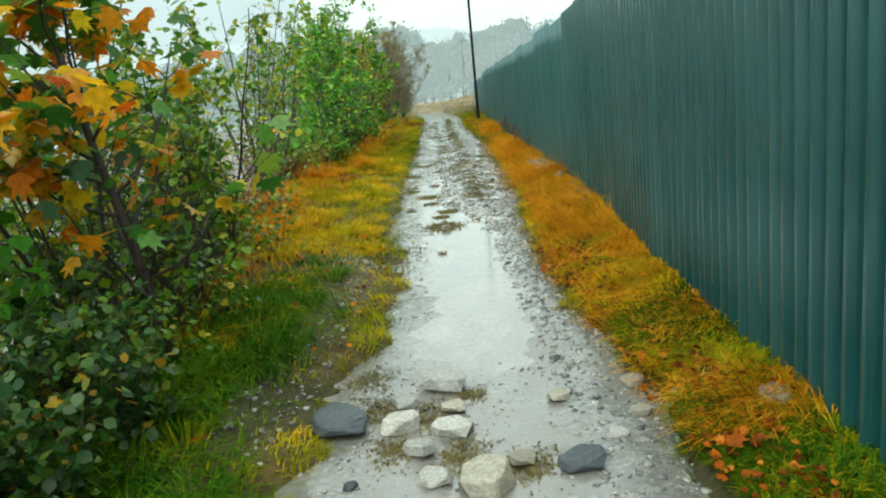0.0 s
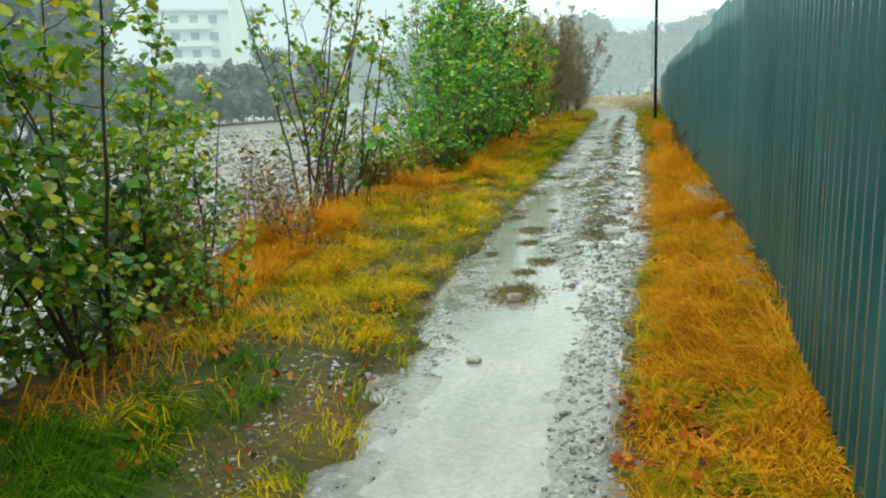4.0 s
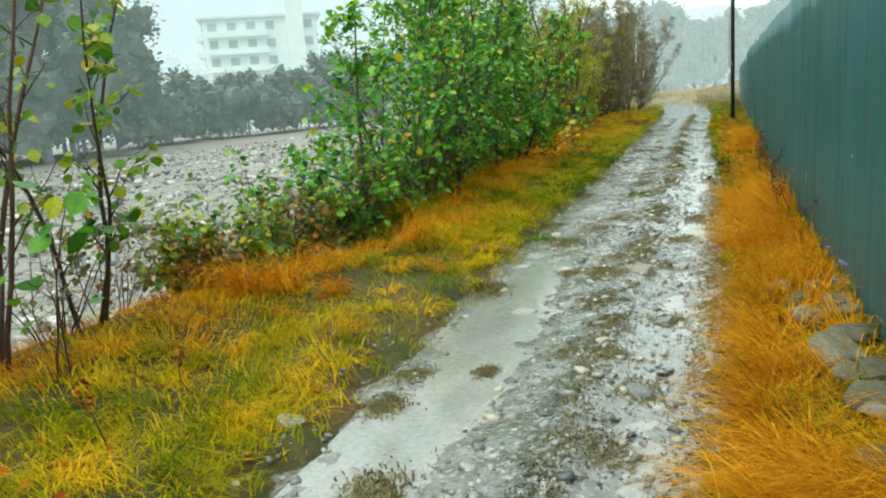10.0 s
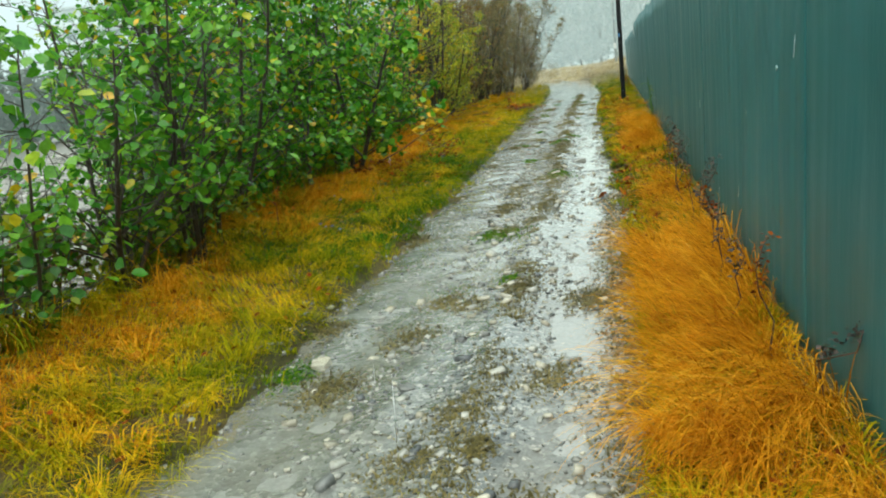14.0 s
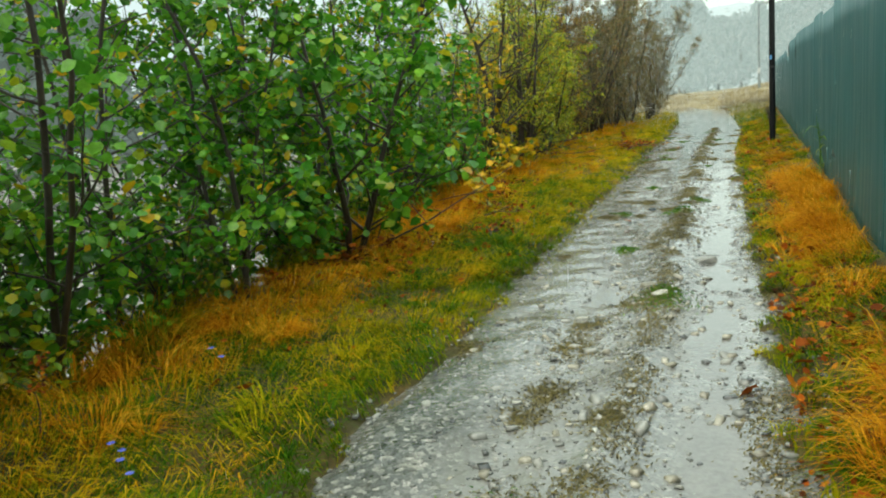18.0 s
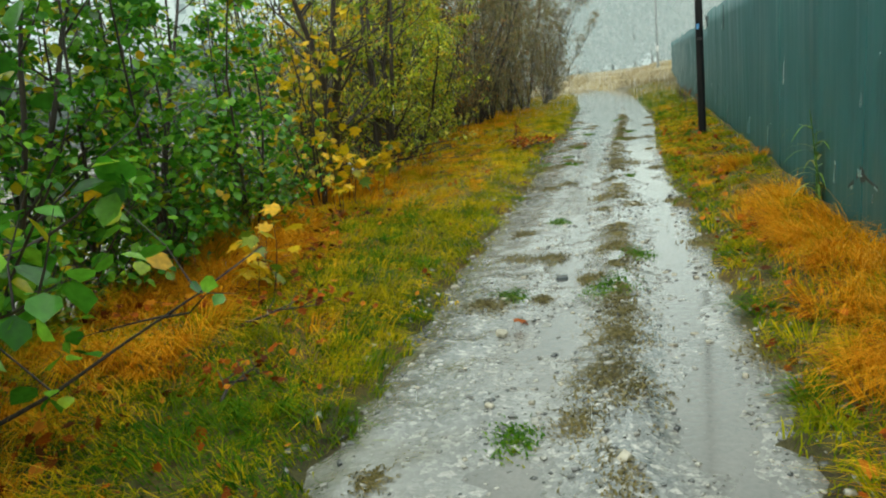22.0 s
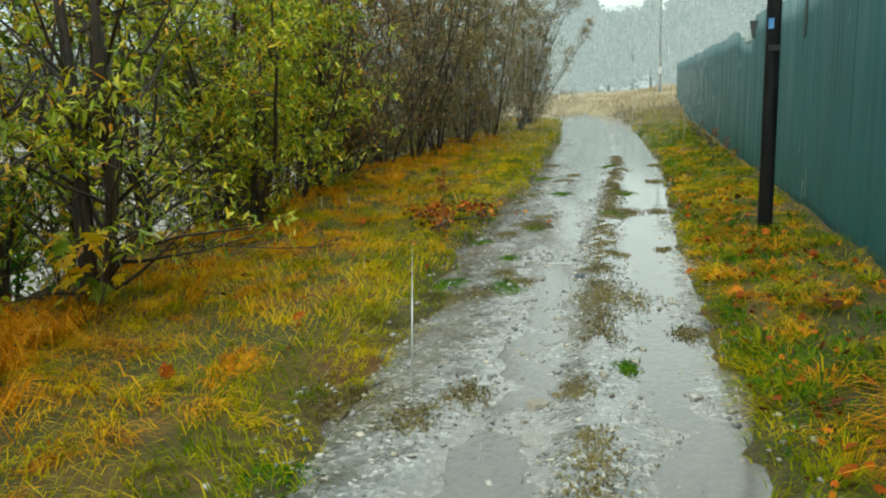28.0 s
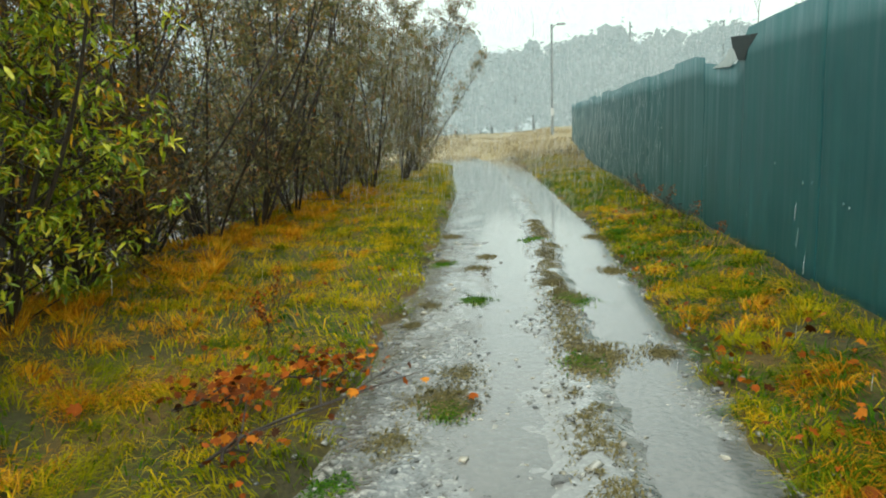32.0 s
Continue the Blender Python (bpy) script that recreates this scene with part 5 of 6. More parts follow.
stone(-0.33, 9.86, 0.15, PALE_STONE, 3, "pale stone on a mossy cushion in the puddle", "stones in the track", -0.12)
stone(0.02, 10.35, 0.12, STONE, 5, "grey stone lying in the puddle", "stones in the track", -0.10)
stone(-0.30, 8.55, 0.12, PALE_STONE, 6, "pale flat stone lying in the puddle", "stones in the track", -0.10)
for i, (x, y, s) in enumerate(WALL_STONES):
    stone(x, y, s, KERB_STONE, i, "rough mossy brown stone in the low kerb below the fence", "stones along the fence", -0.1 if y > 12.3 else 0.0, 0.95 if s < 0.2 else 0.5, 0.35)

rng = np.random.default_rng(5)


def on_road(n, y0, y1, s0=0.0, s1=1.0):
    ys = rng.uniform(y0, y1, n)
    s = rng.uniform(s0, s1, n)
    xs = road_left(ys) + s * (road_right(ys) - road_left(ys))
    return xs, ys, road_z(xs, ys)


for n, y0, y1, s0, s1, lo, hi, mat in ((2600, 2.2, 9, 0.0, 1.0, 0.008, 0.03, STONE), (3000, 2.5, 12, 0.74, 1.14, 0.009, 0.05, STONE), (12000, 8.5, 24, 0.0, 1.02, 0.010, 0.036, STONE),
                                       (10000, 24, 41, 0.0, 1.02, 0.010, 0.034, STONE), (700, 9, 26, 0.1, 1.0, 0.025, 0.085, PALE_STONE), (450, 26, 44, 0.08, 0.95, 0.022, 0.065, PALE_STONE),
                                       (800, 9.5, 24, 0.3, 1.0, 0.025, 0.09, STONE), (350, 24, 44, 0.05, 1.0, 0.025, 0.06, STONE)):
    xs, ys, zs = on_road(n, y0, y1, s0, s1)
    size = lo + (hi - lo) * rng.random(n) ** 3.0
    k = (xs - road_left(ys)) / (road_right(ys) - road_left(ys))
    keep = (zs > water_top(ys) - 0.012) | (rng.random(n) < 0.25)
    keep &= (k > 0.30) | (rng.random(n) < 0.45) | (ys < 9)
    xs, ys, zs, size = xs[keep], ys[keep], zs[keep], size[keep]
    g = new("gravel", chips("gravel", xs, ys, zs + size * 0.06, size, mat, rng))
    tagged(g, "loose wet broken gravel on the track", "gravel", kind="stuff")

for a, b in ((-0.13, 0.05), (0.97, 1.10)):
    xs, ys, zs = on_road(1900, 8, 46, a, b)
    size = 0.010 + 0.04 * rng.random(1900) ** 3
    spill = new("gravel", chips("gravel", xs, ys, np.maximum(zs, ground_z(xs, ys)) + size * 0.15, size, STONE, rng, 0.5))
    tagged(spill, "gravel spilled into the grass beside the track", "gravel", kind="stuff")
xs, ys = rng.uniform(-1.2, -0.78, 700), rng.uniform(4.3, 8.3, 700)
size = 0.008 + 0.04 * rng.random(700) ** 2.5
tagged(new("gravel", pebbles("gravel", xs, ys, ground_z(xs, ys) + size * 0.1, size, STONE, rng, 0.6)), "loose gravel on a bare muddy strip beside the track", "gravel", kind="stuff")
n = 15000
ys = rng.uniform(0, 75, n)
xs = road_left(np.minimum(ys, 62)) - bank_width(ys) - 2.2 - 34 * rng.random(n) ** 1.5
size = 0.07 + 0.30 * rng.random(n) ** 3
bed = BED + 0.14 * wobble(xs, ys, 0.5, 4) + 0.05 * wobble(xs, ys, 1.7, 8)
tagged(new("river_stones", chips("river_stones", xs, ys, np.maximum(bed, ground_z(xs, ys)) + size * 0.1, size, RIVER_STONE, rng, 0.6)), "pale rounded stones covering the river bed", "stones", kind="stuff")

# ---- grass ----


def bare_strip(xs, ys):
    """The trodden muddy strip beside the track near the start."""
    return (xs > -1.12 + 0.12 * wobble(xs, ys, 2.6, 8)) & (xs < -0.82 + 0.08 * wobble(xs, ys, 3, 9)) & (ys > 4.3) & (ys < 8.4)


def verge(n, side, y0, y1, a, b):
    """Spots on a verge: a, b are fractions of the way from the track to the bank or fence."""
    ys = rng.uniform(y0, y1, n)
    k = a + (b - a) * rng.random(n)
    if side < 0:
        xs = road_left(ys) - k * (bank_width(ys) + 0.45)
    else:
        xs = road_right(ys) + k * (fence_x(ys) - road_right(ys) - 0.05)
    return xs, ys


def grass(name, label, n, side, y0, y1, a, b, h0, h1, w, lean, mat, patch, level, seed):
    xs, ys = verge(n, side, y0, y1, a, b)
    p = wobble(xs, ys, patch, seed)
    keep = p + rng.normal(0, 0.25, n) > level
    keep &= ground_z(xs, ys) > -0.03 + 0.014 * rng.normal(0, 1, n)
    if side > 0:
        keep &= ~((xs > fence_x(ys) - 0.36) & (np.abs(ys - 13.4) < 4.0) & (rng.random(n) < 0.25))
    else:
        keep &= ~(bare_strip(xs, ys) & (rng.random(n) < 0.8))
    xs, ys = xs[keep], ys[keep]
    m = len(xs)
    hs = rng.uniform(h0, h1, m) * (0.75 + 0.25 * wobble(xs, ys, 1.1, seed + 2) + 0.35 * wobble(xs, ys, 4.5, seed + 6))
    zs = ground_z(xs, ys) - 0.015
    far = 1 + 0.006 * np.maximum(ys - 25, 0)
    me = blades(name, xs, ys, zs, np.abs(hs) + 0.03, w * rng.uniform(0.6, 1.3, m) * far, rng.uniform(lean * 0.5, lean * 1.2, m), mat, rng)
    return tagged(new(name, me), label, "grass", kind="stuff")


SHORT, YELLOW, DRY = "short wet green grass beside the track", "yellowing tufted grass on the verge", "long dry orange grass along the bank"
FENCE_DRY, FENCE_SHORT = "long dry orange grass along the fence", "short wet green grass below the fence"
grass("short_grass", SHORT, 12000, -1, 2.5, 20, -0.03, 0.75, 0.05, 0.15, 0.009, 1.05, GREEN_GRASS, 0.9, -0.45, 1)
grass("short_grass", SHORT, 20000, -1, 20, 36, -0.03, 0.85, 0.06, 0.16, 0.0062, 1.05, GREEN_GRASS, 0.9, -0.5, 1)
grass("short_grass", SHORT, 26000, -1, 36, 62, -0.03, 1.0, 0.06, 0.16, 0.0075, 1.05, GREEN_GRASS, 0.9, -0.6, 1)
grass("yellow_grass", YELLOW, 16000, -1, 5.5, 20, 0.08, 0.9, 0.07, 0.2, 0.0072, 1.0, MIXED_GRASS, 0.7, -0.1, 3)
grass("yellow_grass", YELLOW, 12000, -1, 20, 36, 0.06, 0.9, 0.07, 0.19, 0.0058, 1.2, MIXED_GRASS, 0.7, -0.2, 3)
grass("yellow_grass", YELLOW, 14000, -1, 36, 62, 0.05, 1.0, 0.07, 0.18, 0.0075, 1.2, MIXED_GRASS, 0.7, -0.1, 3)
grass("short_grass", SHORT, 13000, -1, 2.5, 24, -0.12, 0.22, 0.03, 0.11, 0.0087, 0.9, GREEN_GRASS, 0.9, -1.5, 1)
grass("short_grass", SHORT, 15840, -1, 24, 46, -0.12, 0.2, 0.03, 0.11, 0.0087, 0.9, GREEN_GRASS, 0.9, -1.5, 1)
grass("short_grass", FENCE_SHORT, 14400, 1, 4, 46, -0.22, 0.18, 0.03, 0.10, 0.0087, 0.9, GREEN_GRASS, 0.9, -1.5, 1)
grass("dry_grass", DRY, 1600, -1, 2.5, 9, 0.6, 1.05, 0.12, 0.28, 0.0072, 1.15, DRY_GRASS, 0.8, 0.15, 5)
grass("dry_grass", DRY, 7000, -1, 9, 17, 0.68, 1.05, 0.10, 0.24, 0.0072, 1.15, DRY_GRASS, 0.8, -0.15, 5)
grass("dry_grass", DRY, 8000, -1, 17, 30, 0.5, 1.05, 0.10, 0.24, 0.0072, 1.15, DRY_GRASS, 0.8, -0.1, 5)
grass("dry_grass", DRY, 5000, -1, 29, 60, 0.35, 1.08, 0.10, 0.24, 0.0087, 1.1, DRY_GRASS, 0.8, 0.1, 5)
grass("deep_grass", SHORT, 26000, -1, 20, 31.5, -0.02, 0.9, 0.05, 0.15, 0.0065, 1.1, DEEP_GRASS, 0.7, -0.25, 15)
grass("deep_grass", SHORT, 9000, -1, 36, 56, -0.02, 0.9, 0.05, 0.15, 0.010, 1.1, DEEP_GRASS, 0.7, 0.0, 15)
grass("deep_grass", FENCE_SHORT, 30000, 1, 19, 54, -0.02, 0.95, 0.05, 0.14, 0.0075, 1.1, DEEP_GRASS, 0.9, -0.4, 14)
grass("deep_grass", FENCE_SHORT, 9000, 1, 2.5, 6.2, 0.15, 1.0, 0.05, 0.14, 0.009, 1.1, DEEP_GRASS, 0.9, -0.5, 12)
grass("deep_grass", SHORT, 9000, -1, 2.5, 7.0, 0.15, 1.1, 0.08, 0.2, 0.010, 1.1, DEEP_GRASS, 0.9, -0.5, 13)
grass("dry_grass", FENCE_DRY, 9000, 1, 4.2, 9, 0.12, 1.0, 0.06, 0.15, 0.0072, 1.2, DRY_GRASS, 0.9, -0.35, 7)
grass("dry_grass", FENCE_DRY, 7000, 1, 9, 20.5, 0.12, 1.0, 0.08, 0.22, 0.0072, 1.25, DRY_GRASS, 1.2, -0.6, 7)
grass("dry_grass", FENCE_DRY, 6000, 1, 23, 33, 0.35, 0.95, 0.08, 0.2, 0.0072, 1.15, DRY_GRASS, 0.7, -0.2, 7)
grass("yellow_grass", "yellowing grass below the fence", 14000, 1, 5.0, 20, 0.02, 1.0, 0.07, 0.18, 0.0072, 1.2, MIXED_GRASS, 0.8, -0.1, 9)
grass("short_grass", FENCE_SHORT, 14400, 1, 2.5, 9, 0.12, 1.0, 0.05, 0.12, 0.0101, 1.1, GREEN_GRASS, 0.8, -0.4, 8)
grass("short_grass", FENCE_SHORT, 7200, 1, 12, 24, -0.02, 0.35, 0.05, 0.14, 0.0087, 0.9, GREEN_GRASS, 0.8, -0.1, 8)
grass("yellow_grass", "yellowing grass below the fence", 5000, 1, 22, 62, -0.02, 1.0, 0.06, 0.17, 0.0065, 1.2, MIXED_GRASS, 0.8, -0.35, 9)
grass("short_grass", FENCE_SHORT, 15000, 1, 22, 62, -0.02, 1.0, 0.06, 0.15, 0.0065, 1.1, GREEN_GRASS, 0.8, -0.45, 10)



def tussocks(label, count, side, y0, y1, a, b, high, mat, per=52):
    """Clumps of long blades that arch outwards, mostly swept one way."""
    cx, cy = verge(count, side, y0, y1, a, b)
    free = ~bare_strip(cx, cy)
    cx, cy = cx[free], cy[free]
    count = len(cx)
    sweep = 3.0 * wobble(cx, cy, 0.35, 61) + (2.6 if side > 0 else 0.4)
    size = rng.uniform(0.55, 1.25, count)
    rep = lambda v: np.repeat(v, per)
    ang, n = rng.uniform(0, 2 * np.pi, count * per), count * per
    rad = 0.07 * rep(size) * np.sqrt(rng.random(n))
    xs, ys = rep(cx) + rad * np.cos(ang), rep(cy) + rad * np.sin(ang)
    if side > 0:
        xs = np.minimum(xs, fence_x(ys) - 0.03)
    dx, dy = np.cos(ang) + 0.9 * np.cos(rep(sweep)), np.sin(ang) + 0.9 * np.sin(rep(sweep))
    me = blades("grass_tussocks", xs, ys, ground_z(xs, ys) - 0.01, high * rep(size) * rng.uniform(0.6, 1.2, n), rng.uniform(0.004, 0.009, n), rng.uniform(0.8, 1.45, n), mat, rng, (0, 0),
                np.arctan2(dy, dx))
    tagged(new("grass_tussocks", me), label, "grass", kind="stuff")


tussocks("arching tussocks of dry orange grass on the bank", 40, -1, 8.5, 30, 0.42, 1.0, 0.34, DRY_GRASS)
tussocks("dark green grass tussocks under the hazels", 70, -1, 3.2, 8.2, 0.18, 0.7, 0.24, DEEP_GRASS)
tussocks("dark green grass clumps on the verge", 70, -1, 20, 32, 0.08, 0.65, 0.20, DEEP_GRASS)
tussocks("dark green grass clumps below the fence", 80, 1, 3, 46, 0.05, 0.8, 0.16, DEEP_GRASS)
tussocks("rusty orange grass tussocks at the foot of the bushes", 230, -1, 23, 50, 0.55, 1.05, 0.26, DRY_GRASS)
tussocks("orange grass tussocks among the green", 35, -1, 22, 46, 0.15, 0.7, 0.15, DRY_GRASS)
tussocks("orange grass tussocks around the pole", 20, 1, 33, 40, 0.1, 0.7, 0.16, DRY_GRASS)
tussocks("low brown grass tufts on the verge", 70, 1, 35, 48, 0.02, 0.9, 0.11, DRY_GRASS)
tussocks("bright green grass tussocks on the verge", 70, -1, 3, 30, 0.12, 0.7, 0.20, GREEN_GRASS)
tussocks("yellow grass tussocks on the verge", 50, -1, 7, 46, 0.1, 0.9, 0.14, MIXED_GRASS)
tussocks("yellow and brown grass tussocks on the bank", 50, -1, 6.5, 18, 0.08, 0.75, 0.17, MIXED_GRASS)
tussocks("arching tussocks of dry orange grass along the fence", 35, 1, 8.5, 34, 0.2, 0.99, 0.32, DRY_GRASS)
tussocks("low tufts of swept orange grass along the fence", 70, 1, 5, 9, 0.1, 0.9, 0.15, DRY_GRASS)
tussocks("yellow grass tussocks along the fence", 40, 1, 3, 20, 0.05, 0.95, 0.14, MIXED_GRASS)
tussocks("bright green grass tussocks along the fence", 190, 1, 3, 46, 0.05, 0.9, 0.16, GREEN_GRASS)


def combed_grass(label, count, side, y0, y1, a, b, long, mat, per=60, sweep=0.0, upright=66, thick=0.0045, level=-9.0, seed=71):
    """Long soft grass lying over in combed locks: each blade rises, bends and hangs."""
    cx, cy = verge(count, side, y0, y1, a, b)
    keep = (wobble(cx, cy, 0.8, seed) > level) & ~bare_strip(cx, cy)
    if side > 0:
        keep &= ~((cx > fence_x(cy) - 0.42) & (cy > 13.2) & (cy < 16.0))
    cx, cy = cx[keep], cy[keep]
    count = len(cx)
    n = count * per
    rep = lambda v: np.repeat(v, per)
    size = rep(rng.uniform(0.65, 1.25, count))
    turn = rep(sweep + 1.1 * wobble(cx, cy, 0.5, seed + 1) + rng.normal(0, 0.5, count)) + rng.normal(0, 0.5, n)
    ang = rng.uniform(0, 2 * np.pi, n)
    rad = 0.11 * size * np.sqrt(rng.random(n))
    xs, ys = rep(cx) + rad * np.cos(ang), rep(cy) + rad * np.sin(ang)
    if side > 0:
        xs = np.minimum(xs, fence_x(ys) - 0.04)
    ln, w = long * size * rng.uniform(0.35, 1.3, n), thick * rng.uniform(0.6, 1.4, n)
    up0, up1 = np.radians(rng.normal(upright, 12, n)), np.radians(rng.normal(-32, 22, n))
    d = np.stack([np.cos(turn), np.sin(turn), 0 * turn], -1)
    face = turn + rng.normal(0, 0.5, n)
    across = np.stack([-np.sin(face), np.cos(face), 0 * turn], -1)
    verts = np.zeros((n, 9, 3))
    p, floor = np.stack([xs, ys, ground_z(xs, ys) - 0.015], -1), ground_z(xs, ys) + 0.012
    for i in range(5):
        if i < 4:
            wi = (w * (1.0, 0.95, 0.8, 0.55)[i] / 2)[:, None]
            verts[:, 2 * i], verts[:, 2 * i + 1] = p - across * wi, p + across * wi
        else:
            verts[:, 8] = p
        e = up0 + (up1 - up0) * (i + 0.5) / 4
        p = p + d * (ln * np.cos(e) / 4)[:, None] + np.stack([0 * ln, 0 * ln, ln * np.sin(e) / 4], -1)
        p[:, 2] = np.maximum(p[:, 2], floor)
    tri = np.array([(0, 1, 3), (0, 3, 2), (2, 3, 5), (2, 5, 4), (4, 5, 7), (4, 7, 6), (6, 7, 8)])
    me = array_mesh("combed_grass", verts.reshape(-1, 3), (np.arange(n)[:, None, None] * 9 + tri[None]).reshape(-1, 3), mat)
    tagged(new("combed_grass", me), label, "grass", kind="stuff")


BANK_LOCKS, FENCE_LOCKS = "long orange grass hanging over the bank in combed locks", "long orange grass leaning from the fence towards the track"
combed_grass(FENCE_LOCKS, 150, 1, 8.0, 13, 0.2, 1.0, 0.30, DRY_GRASS, 60, 3.5, 64)
combed_grass(FENCE_LOCKS, 290, 1, 12.6, 20.5, 0.16, 1.0, 0.46, DRY_GRASS, 62, 3.5, 68)
combed_grass("olive grass combed over below the fence", 120, 1, 8, 16, 0.02, 0.9, 0.17, GREEN_GRASS, 50, 3.6, 55)
combed_grass(FENCE_LOCKS, 60, 1, 20.5, 26, 0.4, 0.95, 0.38, DRY_GRASS, 58, 3.5, 66, level=-0.1)
combed_grass(FENCE_LOCKS, 120, 1, 26, 33.5, 0.45, 0.95, 0.42, DRY_GRASS, 58, 3.5, 66, level=-0.35)
combed_grass("pale straw locks among the orange grass", 70, 1, 8.5, 19.5, 0.15, 1.0, 0.36, MIXED_GRASS, 40, 3.5, 70, 0.004, level=-0.3, seed=83)
combed_grass("short orange grass combed over below the fence", 120, 1, 4.6, 9, 0.15, 1.0, 0.20, DRY_GRASS, 50, 3.6, 50)
combed_grass("olive grass combed over below the fence", 80, 1, 4, 9, 0.25, 1.0, 0.18, GREEN_GRASS, 50, 3.6, 55)
combed_grass(BANK_LOCKS, 26, -1, 5.0, 9, 0.55, 1.0, 0.42, DRY_GRASS, 60, 0.3, 64, level=-0.2)
combed_grass(BANK_LOCKS, 170, -1, 9, 20, 0.66, 1.06, 0.60, DRY_GRASS, 84, -0.9, 74, 0.005, level=-0.1)
combed_grass(BANK_LOCKS, 210, -1, 20, 34, 0.66, 1.08, 0.56, DRY_GRASS, 80, -0.9, 74, 0.005, level=-0.1)
combed_grass("short orange grass combed over on the verge", 200, -1, 30, 52, 0.35, 1.05, 0.26, DRY_GRASS, 50, -0.5, 56, level=0.1)
combed_grass("straw-yellow grass combed over on the verge", 420, -1, 8, 30, 0.08, 0.7, 0.24, MIXED_GRASS, 50, -0.6, 60, level=-0.2, seed=75)
combed_grass("straw-yellow grass combed over on the verge", 230, -1, 30, 54, 0.05, 0.9, 0.24, MIXED_GRASS, 64, -0.3, 58, 0.0042, level=-0.1, seed=75)
combed_grass("short brown-orange grass on the verge", 150, -1, 9, 20, 0.1, 0.7, 0.24, DRY_GRASS, 50, -0.6, 60, 0.0042, level=-0.1, seed=86)
combed_grass("golden grass combed over on the verge", 150, -1, 31, 42, 0.2, 0.95, 0.24, DRY_GRASS, 56, -0.3, 58, 0.004, level=-0.2, seed=87)
combed_grass("olive grass combed over on the verge", 230, -1, 9, 32, 0.05, 0.8, 0.26, GREEN_GRASS, 60, -0.6, 64, 0.0046, level=-0.2, seed=78)
combed_grass("olive grass combed over on the verge", 330, -1, 30, 56, 0.03, 1.0, 0.24, GREEN_GRASS, 64, -0.3, 62, 0.0046, level=-0.3, seed=78)
combed_grass("straw-yellow grass combed over below the fence", 120, 1, 26, 56, 0.02, 0.9, 0.20, MIXED_GRASS, 60, 3.4, 55, 0.0045, level=-0.1, seed=76)
combed_grass("olive grass combed over below the fence", 130, 1, 22, 56, 0.02, 0.95, 0.20, GREEN_GRASS, 60, 3.4, 60, 0.0048, level=-0.5, seed=77)
combed_grass("dark green grass combed over below the fence", 140, 1, 19, 56, 0.02, 0.95, 0.20, DEEP_GRASS, 60, 3.4, 60, 0.0048, level=-0.5, seed=84)
combed_grass("long green grass at the foot of the bushes", 100, -1, 15.0, 31, 0.9, 1.3, 0.62, GREEN_GRASS, 40, 0.2, 80, 0.009, seed=79)


def ridge_moss(n, y0, y1, s0, s1):
    ys = rng.uniform(y0, y1, n)
    k = rng.normal((s0 + s1) / 2, (s1 - s0) / 4, n)
    xs = road_left(ys) + k * (road_right(ys) - road_left(ys))
    keep = wobble(xs, ys, 1.2, 41) + 0.5 * wobble(xs, ys, 4.0, 42) > -0.3
    xs, ys = xs[keep], ys[keep]
    m = len(xs)
    me = blades("ridge_moss", xs, ys, road_z(xs, ys) - 0.006, rng.uniform(0.012, 0.035, m), rng.uniform(0.006, 0.012, m), rng.uniform(0.7, 1.3, m), MOSS, rng)
    tagged(new("ridge_moss", me), "flattened brown moss and grass on the track's ridge", "moss", kind="stuff")


ridge_moss(17000, 12, 30, 0.55, 0.70)
ridge_moss(12000, 13, 23, 0.86, 1.06)
ridge_moss(22000, 28, 46, 0.56, 0.70)

mx, my = rng.uniform(-8, 3, 16000), rng.uniform(61, 90, 16000)
out = (mx > road_right(my) + 0.2) | (my > 66)
mx, my = mx[out], my[out]
mz = np.maximum(ground_z(mx, my), -0.1) + 0.06 + 0.2 * (0.6 + wobble(mx, my, 0.35, 9)) * smooth(66, 74, my) - 0.04
tagged(new("meadow_grass", blades("meadow_grass", mx, my, mz, rng.uniform(0.2, 0.55, len(mx)) * (0.7 + 0.5 * wobble(mx, my, 0.8, 51)), rng.uniform(0.02, 0.04, len(mx)), rng.uniform(0.4, 1.0, len(mx)), MEADOW_BLADE, rng)),
       "tall pale dry meadow grass", "grass", kind="stuff")

TUFTS = [(-0.36, 9.98, 0.3), (-0.34, 11.2, 0.2), (0.17, 14.08, 0.2), (-0.72, 12.81, 0.25), (0.11, 13.38, 0.2), (-0.3, 15.76, 0.25),
    (0.17, 15.36, 0.18), (-0.27, 14.6, 0.2), (-0.45, 17.21, 0.3), (-1.12, 17.94, 0.3), (-0.44, 16.46, 0.3), (0.04, 16.92, 0.2), (-0, 18.05, 0.25),
    (-0.8, 21.45, 0.3), (-0.64, 19.19, 0.2), (-0.78, 21.27, 0.35), (-0.9, 18.66, 0.25), (0.13, 19.34, 0.3), (-0.95, 22.72, 0.22),
    (-0.61, 24.53, 0.3), (-1.01, 23.46, 0.25), (-0.98, 22.38, 0.2)]
